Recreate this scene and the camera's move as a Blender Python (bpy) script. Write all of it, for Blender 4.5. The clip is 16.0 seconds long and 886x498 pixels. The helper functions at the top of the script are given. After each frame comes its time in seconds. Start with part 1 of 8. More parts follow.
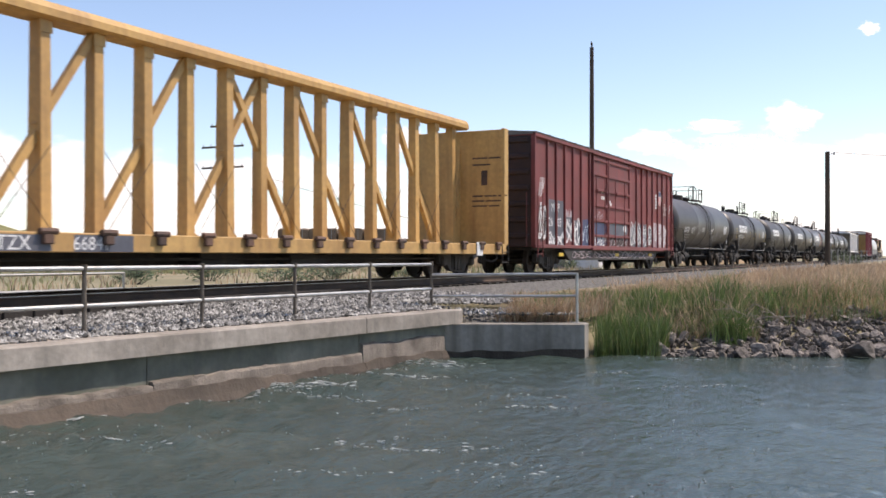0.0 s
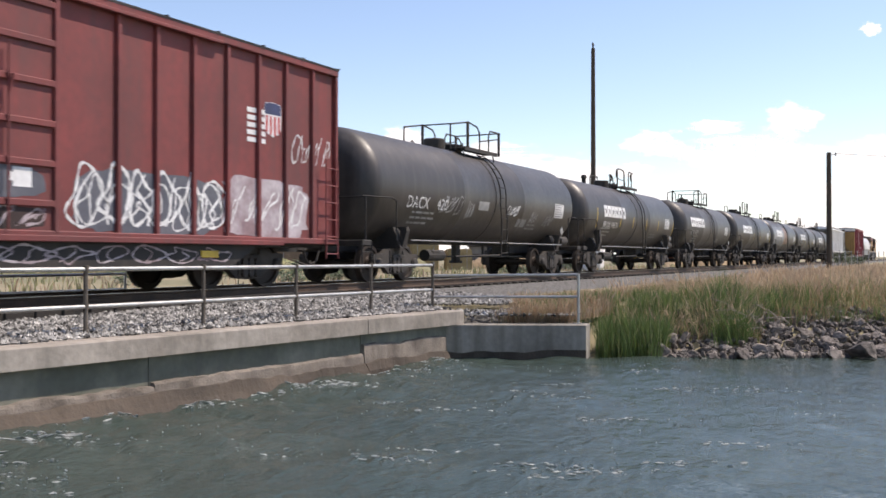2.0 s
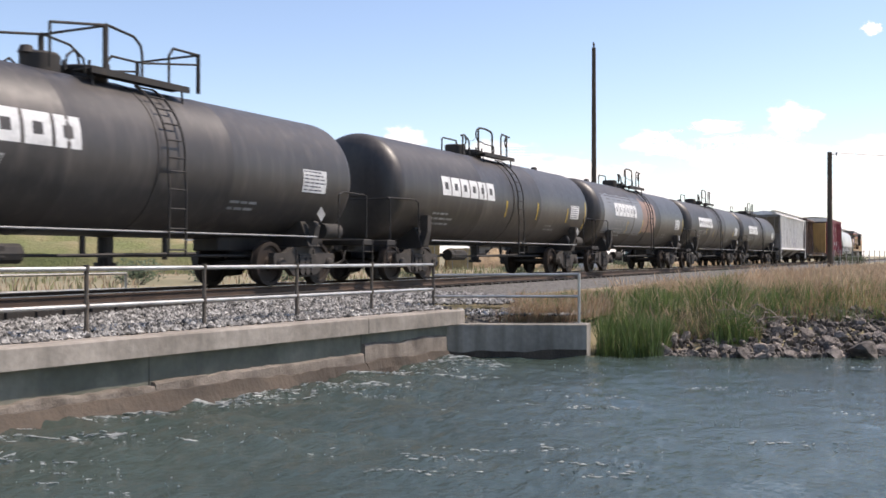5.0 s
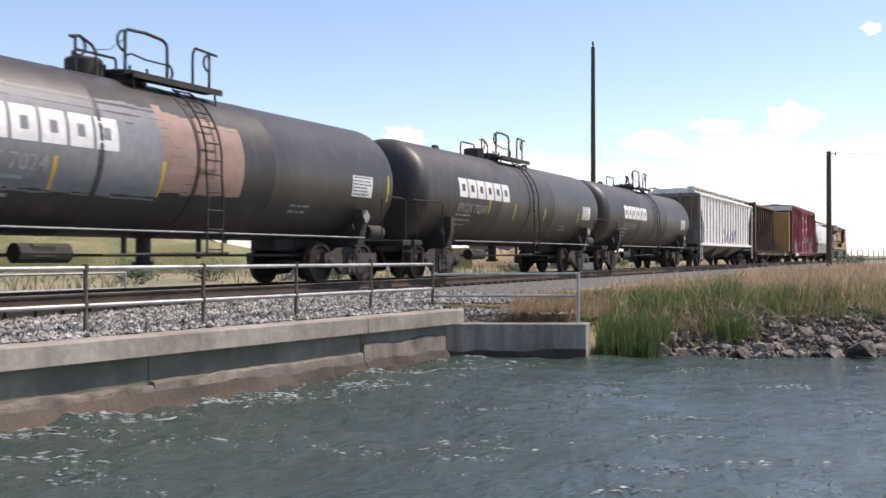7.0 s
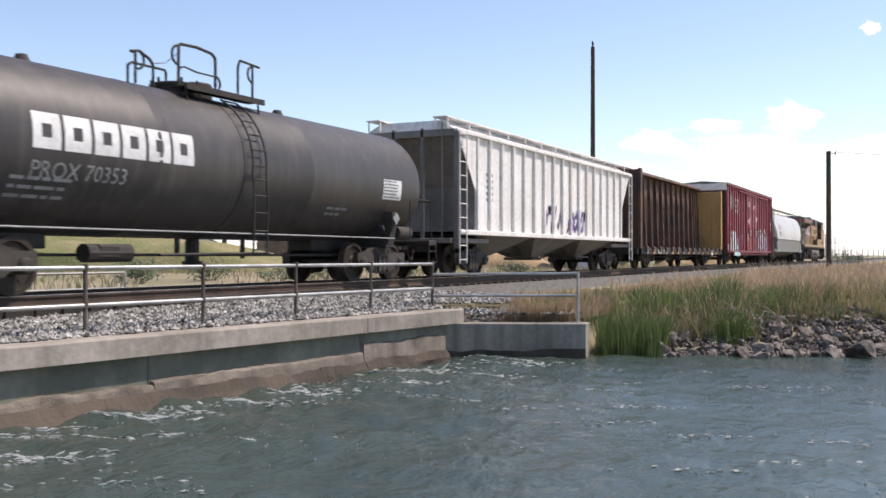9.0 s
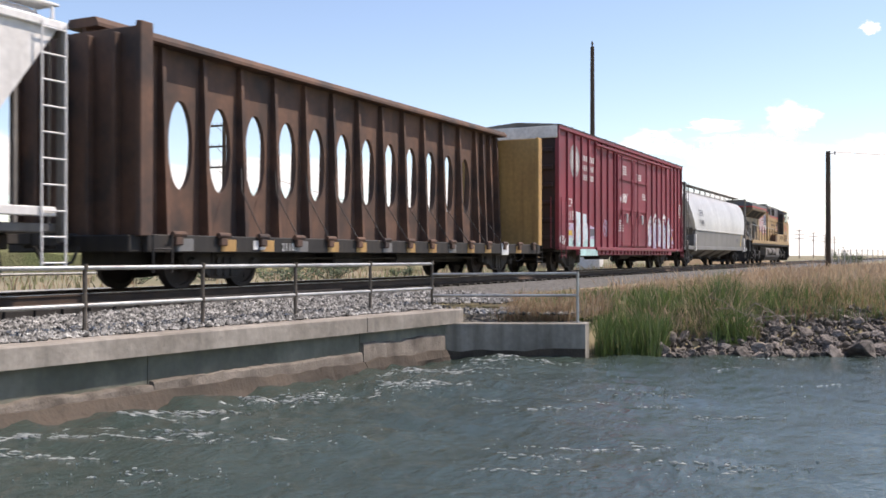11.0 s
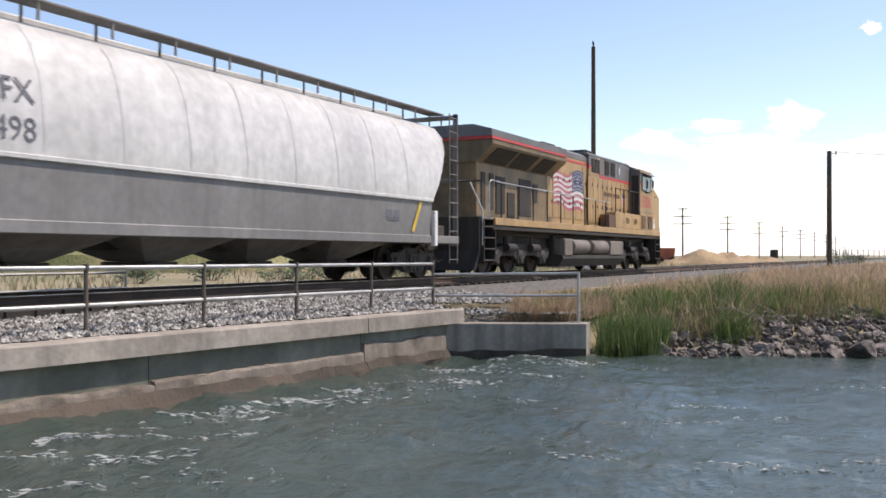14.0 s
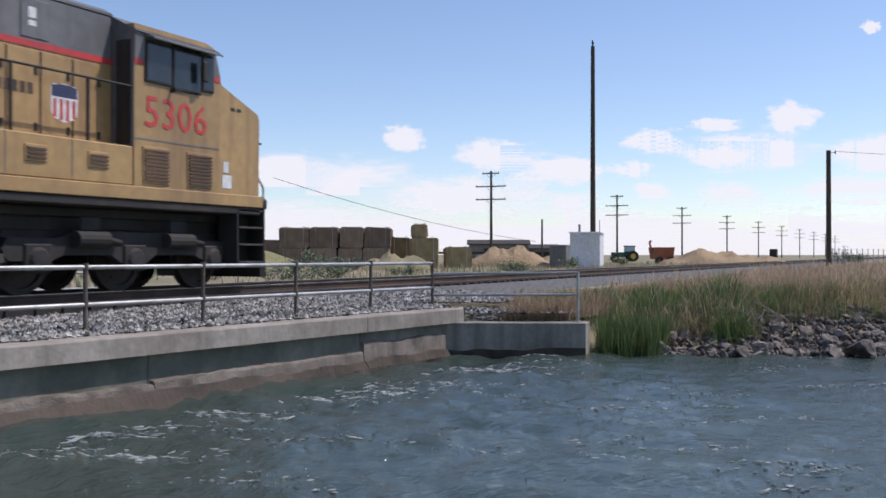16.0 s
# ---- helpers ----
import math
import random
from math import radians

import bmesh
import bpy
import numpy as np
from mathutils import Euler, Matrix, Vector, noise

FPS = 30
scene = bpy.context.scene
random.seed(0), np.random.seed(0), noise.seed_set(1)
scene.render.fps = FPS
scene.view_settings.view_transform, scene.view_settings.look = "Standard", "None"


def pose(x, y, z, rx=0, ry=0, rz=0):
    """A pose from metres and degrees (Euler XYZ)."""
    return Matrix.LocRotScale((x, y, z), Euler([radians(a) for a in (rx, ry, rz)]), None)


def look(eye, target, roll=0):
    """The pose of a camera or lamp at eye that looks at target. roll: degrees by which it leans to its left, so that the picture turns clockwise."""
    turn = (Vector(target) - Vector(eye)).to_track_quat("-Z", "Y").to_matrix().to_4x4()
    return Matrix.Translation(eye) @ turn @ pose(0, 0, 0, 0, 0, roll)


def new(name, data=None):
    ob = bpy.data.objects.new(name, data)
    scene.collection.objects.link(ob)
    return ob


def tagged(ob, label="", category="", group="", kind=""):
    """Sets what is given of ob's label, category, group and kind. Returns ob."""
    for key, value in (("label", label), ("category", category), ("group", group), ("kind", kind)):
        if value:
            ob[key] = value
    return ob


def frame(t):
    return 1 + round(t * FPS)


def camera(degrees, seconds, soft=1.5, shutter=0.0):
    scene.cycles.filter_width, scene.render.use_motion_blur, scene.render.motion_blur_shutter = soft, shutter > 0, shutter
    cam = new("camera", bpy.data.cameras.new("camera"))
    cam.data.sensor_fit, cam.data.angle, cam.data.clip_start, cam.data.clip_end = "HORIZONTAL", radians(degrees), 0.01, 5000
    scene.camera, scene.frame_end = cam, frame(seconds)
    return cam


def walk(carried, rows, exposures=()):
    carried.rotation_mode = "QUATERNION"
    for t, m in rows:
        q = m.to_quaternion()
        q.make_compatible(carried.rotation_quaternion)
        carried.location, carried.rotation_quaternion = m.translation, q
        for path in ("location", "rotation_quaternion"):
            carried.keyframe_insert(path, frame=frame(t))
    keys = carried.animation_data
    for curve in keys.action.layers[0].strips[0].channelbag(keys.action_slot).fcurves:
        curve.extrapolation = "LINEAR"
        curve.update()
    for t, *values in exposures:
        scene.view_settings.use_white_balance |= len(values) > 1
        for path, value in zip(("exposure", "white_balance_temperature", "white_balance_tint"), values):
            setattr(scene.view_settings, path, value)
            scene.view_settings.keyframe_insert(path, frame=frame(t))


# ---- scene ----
PHI = radians(26.48)
EYE = (0.0, 0.0, 2.0)
cam = camera(48.12, 16.0, soft=1.6, shutter=0.12)
AIM0 = 26.48
walk(cam, [(t, pose(0, 0, 2.0, 90.39 + 0.033 * dv, 0, AIM0 - 90 + 0.033 * du)) for t, du, dv in (
    (0.0, -2.0, 0.3), (0.5, 0.0, 0.0), (1.5, 0.0, 0.3), (2.0, 0.3, 1.8), (3.0, 2.0, 1.8), (4.2, 2.0, 1.2), (6.3, 0.5, 0.5),
    (7.5, 0.0, -0.3), (9.2, -0.3, -0.5), (11.3, -1.0, -0.6), (13.0, 0.3, -0.6), (13.6, 1.0, -0.6), (14.6, 0.0, -0.8),
    (15.2, -0.2, -1.4), (16.0, -0.3, -1.8))],
    exposures=[(0.0, 0.45, 7100, 18), (14.4, 0.45, 7100, 18), (15.2, 0.28, 6750, 18), (16.0, -0.06, 6300, 18)])

# ---- daylight ----
SUN_EL, SUN_AZ = 57.0, -50.0        # azimuth of the sun, degrees from +x towards +y
sun_dir = Vector((math.cos(radians(SUN_EL)) * math.cos(radians(SUN_AZ)),
                  math.cos(radians(SUN_EL)) * math.sin(radians(SUN_AZ)), math.sin(radians(SUN_EL))))
world = bpy.data.worlds.new("sky")
world.use_nodes = True
scene.world = world
wn = world.node_tree.nodes
sky = wn.new("ShaderNodeTexSky")
sky.sky_type, sky.sun_disc = "NISHITA", False
sky.sun_elevation, sky.sun_rotation = radians(SUN_EL), radians(90 - SUN_AZ)
sky.air_density, sky.dust_density, sky.ozone_density = 0.9, 0.3, 2.0
wn["Background"].inputs["Strength"].default_value = 0.15
world.node_tree.links.new(sky.outputs[0], wn["Background"].inputs["Color"])
sun = new("sun", bpy.data.lights.new("sun", "SUN"))
sun.data.energy, sun.data.angle, sun.data.color = 4.0, radians(0.5), (1.0, 0.955, 0.88)
sun.matrix_world = look(tuple(sun_dir * 50), (0, 0, 0))


# ---- materials ----
def mat(name, color, dark=None, rough=0.6, metal=0.0, big=0.8, small=14.0, bump=0.15, dist=0.01, streak=None, amount=0.45,
        island=0.0, obj_rand=0.0, squash=(1, 1, 1), spec=0.5, trans=0.0):
    m = bpy.data.materials.new(name)
    m.use_nodes = True
    nt = m.node_tree
    n, l = nt.nodes, nt.links
    bsdf = n["Principled BSDF"]
    tc = n.new("ShaderNodeTexCoord")
    mp = n.new("ShaderNodeMapping")
    mp.inputs["Scale"].default_value = squash
    l.new(tc.outputs["Object"], mp.inputs[0])

    def nz(scale, detail=4.0, vec=mp.outputs[0]):
        q = n.new("ShaderNodeTexNoise")
        q.inputs["Scale"].default_value, q.inputs["Detail"].default_value = scale, detail
        l.new(vec, q.inputs["Vector"])
        return q.outputs["Fac"]

    def ramp(src, a, b):
        q = n.new("ShaderNodeMapRange")
        q.inputs["From Min"].default_value, q.inputs["From Max"].default_value = a, b
        l.new(src, q.inputs["Value"])
        return q.outputs[0]

    def mix(fac, a, b, mode="MIX"):
        q = n.new("ShaderNodeMix")
        q.data_type, q.blend_type = "RGBA", mode
        for sock, val in ((q.inputs[0], fac), (q.inputs[6], a), (q.inputs[7], b)):
            if isinstance(val, (int, float)):
                sock.default_value = val
            elif isinstance(val, tuple):
                sock.default_value = (*val[:3], 1)
            else:
                l.new(val, sock)
        return q.outputs[2]

    dark = dark or tuple(c * 0.62 for c in color)
    col = mix(ramp(nz(big, 6), 0.36, 0.66), color, dark)
    fine = nz(small, 6)
    col = mix(0.35, col, mix(ramp(fine, 0.3, 0.7), (0.55, 0.55, 0.55), (1.25, 1.25, 1.25)), "MULTIPLY")
    if streak:
        sm = n.new("ShaderNodeMapping")
        sm.inputs["Scale"].default_value = (2.2, 2.2, 0.16)
        l.new(tc.outputs["Object"], sm.inputs[0])
        sfac = ramp(nz(2.0, 7, sm.outputs[0]), 0.48, 0.78)
        q = n.new("ShaderNodeMath")
        q.operation = "MULTIPLY"
        q.inputs[1].default_value = amount
        l.new(sfac, q.inputs[0])
        col = mix(q.outputs[0], col, streak)
    if island or obj_rand:
        src = n.new("ShaderNodeNewGeometry").outputs["Random Per Island"] if island else n.new("ShaderNodeObjectInfo").outputs["Random"]
        amt = island or obj_rand
        g = n.new("ShaderNodeMapRange")
        g.inputs["To Min"].default_value, g.inputs["To Max"].default_value = 1 - amt, 1 + amt
        l.new(src, g.inputs["Value"])
        hv = n.new("ShaderNodeHueSaturation")
        l.new(g.outputs[0], hv.inputs["Value"])
        l.new(col, hv.inputs["Color"])
        col = hv.outputs[0]
    l.new(col, bsdf.inputs["Base Color"])
    rr = n.new("ShaderNodeMapRange")
    rr.inputs["To Min"].default_value, rr.inputs["To Max"].default_value = max(0.02, rough - 0.12), min(1, rough + 0.12)
    l.new(fine, rr.inputs["Value"])
    l.new(rr.outputs[0], bsdf.inputs["Roughness"])
    bsdf.inputs["Metallic"].default_value = metal
    bsdf.inputs["Specular IOR Level"].default_value = spec
    if trans:
        bsdf.inputs["Transmission Weight"].default_value = trans
    if bump:
        bp = n.new("ShaderNodeBump")
        bp.inputs["Strength"].default_value, bp.inputs["Distance"].default_value = bump, dist
        l.new(fine, bp.inputs["Height"])
        l.new(bp.outputs[0], bsdf.inputs["Normal"])
    return m


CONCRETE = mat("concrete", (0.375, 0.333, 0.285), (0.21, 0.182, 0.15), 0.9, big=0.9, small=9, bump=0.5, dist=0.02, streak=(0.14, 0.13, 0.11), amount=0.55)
CONCRETE_WET = mat("stained_concrete", (0.085, 0.064, 0.047), (0.038, 0.029, 0.021), 0.9, big=1.3, small=20, bump=0.8, dist=0.02, streak=(0.08, 0.065, 0.05), amount=0.6)
CONCRETE_BROWN = mat("grey_wing_concrete", (0.30, 0.275, 0.235), (0.19, 0.172, 0.145), 0.9, big=0.9, small=9, bump=0.5, dist=0.02, streak=(0.09, 0.075, 0.055), amount=0.6)
CONCRETE_FOOT = mat("rough_footing_concrete", (0.245, 0.208, 0.172), (0.10, 0.082, 0.066), 0.95, big=2.4, small=34, bump=0.9, dist=0.018, streak=(0.13, 0.105, 0.08), amount=0.5)
CONCRETE_DARK = mat("algae_shade_concrete", (0.215, 0.21, 0.165), (0.115, 0.118, 0.09), 0.9, big=1.1, small=8, bump=0.5, dist=0.02, streak=(0.1, 0.1, 0.09), amount=0.6)
GALV = mat("galvanised_steel", (0.52, 0.52, 0.50), (0.36, 0.35, 0.335), 0.42, 0.7, big=3, small=30, bump=0.1, dist=0.003)
OLDGALV = mat("dull_weathered_steel", (0.16, 0.135, 0.11), (0.09, 0.075, 0.06), 0.75, 0.3, big=4, small=30, bump=0.2, dist=0.003)
STONE = mat("ballast_stone", (0.31, 0.30, 0.28), (0.11, 0.105, 0.097), 0.9, big=6, small=30, bump=0.4, dist=0.01, island=0.85)
ROCK = mat("bank_rock", (0.29, 0.247, 0.212), (0.115, 0.096, 0.082), 0.95, big=3, small=14, bump=0.8, dist=0.03, obj_rand=0.45)
GRAVEL_BED = mat("gravel_bed", (0.17, 0.163, 0.152), (0.07, 0.067, 0.062), 0.95, big=9, small=26, bump=1.0, dist=0.05)
SOIL = mat("dry_soil", (0.29, 0.235, 0.145), (0.15, 0.145, 0.07), 0.95, big=0.12, small=2.2, bump=0.6, dist=0.06)
TIE = mat("tie_timber", (0.028, 0.023, 0.019), (0.015, 0.013, 0.011), 0.9, big=2, small=16, bump=0.6, squash=(1, 1, 1))
RAIL = mat("rail_steel", (0.10, 0.065, 0.045), (0.06, 0.04, 0.03), 0.75, 0.3, big=2, small=20)
RAILTOP = mat("polished_rail", (0.55, 0.54, 0.52), None, 0.3, 0.9, big=2, small=20)
BLACK = mat("grimy_black_steel", (0.018, 0.016, 0.015), (0.03, 0.026, 0.022), 0.75, 0.0, big=1.4, small=12, streak=(0.08, 0.06, 0.045), amount=0.4)
TRUCKM = mat("dusty_cast_steel", (0.06, 0.051, 0.044), (0.028, 0.025, 0.022), 0.85, 0.0, big=2.2, small=14, bump=0.4)
LOCOTRUCK = mat("oily_cast_steel", (0.034, 0.029, 0.026), (0.016, 0.014, 0.013), 0.8, 0.0, big=2.2, small=14, bump=0.4)
DRYWOOD = mat("bleached_dead_wood", (0.34, 0.29, 0.24), (0.2, 0.165, 0.135), 0.9, 0, big=3, small=20, bump=0.3)
DUSTY = mat("dust_coated_steel", (0.20, 0.175, 0.155), (0.12, 0.105, 0.092), 0.8, 0.0, big=1.6, small=12, bump=0.2, streak=(0.07, 0.06, 0.05), amount=0.4)
WHEELM = mat("wheel_steel", (0.05, 0.036, 0.028), (0.03, 0.023, 0.019), 0.7, 0.35, big=3, small=20)
TREAD = mat("wheel_tread", (0.5, 0.49, 0.47), None, 0.3, 0.9, big=3, small=20)
TANK = mat("tank_black_paint", (0.036, 0.031, 0.029), (0.062, 0.054, 0.049), 0.46, 0.0, big=0.5, small=8, bump=0.05, streak=(0.13, 0.115, 0.10), amount=0.35)
TANK_B = mat("tank_grey_black_paint", (0.056, 0.050, 0.047), (0.036, 0.032, 0.03), 0.5, 0.0, big=0.4, small=6, bump=0.05, streak=(0.15, 0.13, 0.115), amount=0.35)
TANK_PATCH = mat("fresh_grey_paint", (0.21, 0.215, 0.225), (0.16, 0.165, 0.175), 0.5, 0, big=0.6, small=6, bump=0.05)
TANK_BROWN = mat("primer_brown_paint", (0.34, 0.22, 0.17), (0.24, 0.16, 0.13), 0.6, 0, big=0.8, small=6, bump=0.05)
# car end colour with their shade mixed in, also spray fill and seams
SHADE_SPRAY_BROWN = mat("shade_and_spray_brown", (0.055, 0.030, 0.027), (0.032, 0.02, 0.018), 0.8, 0, big=0.8, small=8, bump=0.15)
BOXRED = mat("oxide_red_paint", (0.205, 0.044, 0.041), (0.14, 0.036, 0.034), 0.68, 0, big=0.6, small=7, bump=0.12, streak=(0.10, 0.05, 0.045), amount=0.55)
CPRED = mat("maroon_paint", (0.245, 0.036, 0.052), (0.18, 0.034, 0.046), 0.6, 0, big=0.5, small=7, bump=0.1, streak=(0.11, 0.03, 0.03), amount=0.4)
YELLOW = mat("weathered_yellow_paint", (0.51, 0.315, 0.11), (0.40, 0.235, 0.085), 0.65, 0, big=0.7, small=8, bump=0.12, streak=(0.19, 0.09, 0.035), amount=0.6)
RUST = mat("rusty_brown_paint", (0.16, 0.085, 0.055), (0.055, 0.038, 0.032), 0.8, 0, big=1.1, small=9, bump=0.25, streak=(0.075, 0.045, 0.032), amount=0.7)
HOPWHITE = mat("dusty_white_paint", (0.80, 0.785, 0.765), (0.70, 0.68, 0.65), 0.6, 0, big=0.6, small=7, bump=0.08, streak=(0.30, 0.25, 0.2), amount=0.35)
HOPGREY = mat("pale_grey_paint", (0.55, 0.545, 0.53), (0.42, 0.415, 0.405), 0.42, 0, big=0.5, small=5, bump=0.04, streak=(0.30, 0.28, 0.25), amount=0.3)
SKIRT = mat("mid_grey_paint", (0.215, 0.21, 0.205), (0.15, 0.147, 0.143), 0.55, 0, big=0.5, small=6, bump=0.05, streak=(0.10, 0.09, 0.08), amount=0.4)
HOPDARK = mat("grimy_grey_paint", (0.22, 0.205, 0.19), (0.13, 0.12, 0.11), 0.75, 0, big=0.8, small=7, bump=0.15, streak=(0.08, 0.07, 0.06), amount=0.5)
LOCOSOOT = mat("soot_stained_yellow_paint", (0.25, 0.17, 0.085), (0.13, 0.095, 0.055), 0.6, 0, big=0.9, small=6, bump=0.06, streak=(0.07, 0.05, 0.035), amount=0.6)
LOCOY = mat("faded_yellow_paint", (0.42, 0.265, 0.105), (0.30, 0.185, 0.08), 0.5, 0, big=0.6, small=6, bump=0.06, streak=(0.17, 0.10, 0.055), amount=0.6)
LOCOG = mat("harbour_grey_paint", (0.155, 0.155, 0.16), (0.10, 0.10, 0.10), 0.6, 0, big=0.6, small=6, bump=0.06, streak=(0.07, 0.065, 0.06), amount=0.5)
REDSTRIPE = mat("red_paint", (0.55, 0.045, 0.045), (0.42, 0.05, 0.045), 0.55, 0, big=1, small=8, bump=0.05)
WHITE = mat("white_paint", (0.74, 0.74, 0.73), (0.6, 0.6, 0.59), 0.6, 0, big=2, small=10, bump=0.05)
GREYPAINT = mat("grey_lettering", (0.34, 0.34, 0.335), (0.22, 0.22, 0.215), 0.6, 0, big=3, small=12, bump=0.05)
YMARK = mat("reflective_yellow", (0.62, 0.42, 0.04), (0.5, 0.33, 0.04), 0.5, 0, big=2, small=10, bump=0.05)
NAVY = mat("dark_blue_paint", (0.045, 0.055, 0.13), None, 0.55, 0, big=2, small=10, bump=0.05)
PALEBLUE = mat("pale_blue_paint", (0.58, 0.69, 0.73), (0.48, 0.6, 0.66), 0.6, 0, big=2, small=10, bump=0.05)
TEAL = mat("mint_paint", (0.47, 0.72, 0.71), None, 0.6, 0, big=2, small=10, bump=0.05)
LILAC = mat("lilac_paint", (0.52, 0.44, 0.60), None, 0.6, 0, big=2, small=10, bump=0.05)
PURPLE = mat("purple_paint", (0.15, 0.09, 0.30), None, 0.6, 0, big=2, small=10, bump=0.05)
HAZE = mat("pale_spray_haze", (0.47, 0.42, 0.44), (0.25, 0.17, 0.18), 0.65, 0, big=2.2, small=12, bump=0.05)
GRAPH = mat("graphite_paint", (0.075, 0.08, 0.10), (0.12, 0.12, 0.14), 0.6, 0, big=1.5, small=10, bump=0.05)
POLE = mat("creosoted_wood", (0.085, 0.062, 0.045), (0.05, 0.038, 0.03), 0.9, 0, big=2, small=14, bump=0.5, squash=(1, 1, 0.15))
BOXWHITE = mat("white_cabinet_paint", (0.72, 0.72, 0.72), (0.62, 0.62, 0.62), 0.5, 0, big=0.8, small=6, bump=0.03)
STRAW = mat("straw", (0.33, 0.245, 0.125), (0.20, 0.15, 0.07), 0.95, 0, big=1.2, small=10, bump=0.8, dist=0.06, obj_rand=0.3)
STRAWDARK = mat("shade_toned_straw", (0.29, 0.205, 0.14), (0.17, 0.12, 0.082), 0.95, 0, big=1.2, small=10, bump=0.8, dist=0.06, obj_rand=0.3)
FIELD = mat("field_grass", (0.15, 0.165, 0.06), (0.27, 0.22, 0.115), 0.95, 0, big=0.35, small=5, bump=0.8, dist=0.1)
GRASSG = mat("green_grass", (0.135, 0.195, 0.062), (0.09, 0.145, 0.048), 0.7, 0, big=1, small=6, bump=0, island=0.4)
GRASSD = mat("dry_grass", (0.50, 0.385, 0.265), (0.38, 0.275, 0.185), 0.8, 0, big=1, small=6, bump=0, island=0.35)
GRASSB = mat("dead_grass", (0.40, 0.255, 0.155), (0.27, 0.185, 0.125), 0.85, 0, big=1, small=6, bump=0, island=0.35)
GRASSO = mat("olive_grass", (0.32, 0.31, 0.17), (0.22, 0.235, 0.115), 0.75, 0, big=1, small=6, bump=0, island=0.4)


def leafy(m, amount):
    """Lets part of the light through thin blades."""
    n, l = m.node_tree.nodes, m.node_tree.links
    bsdf, out = n["Principled BSDF"], n["Material Output"]
    tr, mx = n.new("ShaderNodeBsdfTranslucent"), n.new("ShaderNodeMixShader")
    mx.inputs[0].default_value = amount
    l.new(bsdf.inputs["Base Color"].links[0].from_socket, tr.inputs["Color"])
    l.new(bsdf.outputs[0], mx.inputs[1])
    l.new(tr.outputs[0], mx.inputs[2])
    l.new(mx.outputs[0], out.inputs["Surface"])


for blade_mat in (GRASSG, GRASSD, GRASSB, GRASSO):
    leafy(blade_mat, 0.45)
LEAF = mat("shrub_leaf", (0.075, 0.105, 0.045), (0.05, 0.075, 0.03), 0.7, 0, big=1, small=6, bump=0, island=0.4)
ORANGE = mat("orange_machine_paint", (0.36, 0.105, 0.045), (0.26, 0.075, 0.04), 0.6, 0, big=1, small=8)
GREENP = mat("green_machine_paint", (0.04, 0.115, 0.06), None, 0.55, 0, big=1, small=8)
MOUNDM = mat("straw_litter", (0.37, 0.265, 0.15), (0.23, 0.16, 0.095), 0.95, 0, big=0.4, small=4, bump=0.9, dist=0.1)
FOAM = mat("white_foam", (0.46, 0.47, 0.45), (0.22, 0.245, 0.23), 0.7, 0, big=6, small=30, bump=0.5)
GLASS = mat("dark_window_glass", (0.02, 0.025, 0.03), (0.03, 0.035, 0.04), 0.08, 0, big=1, small=4, bump=0.0)


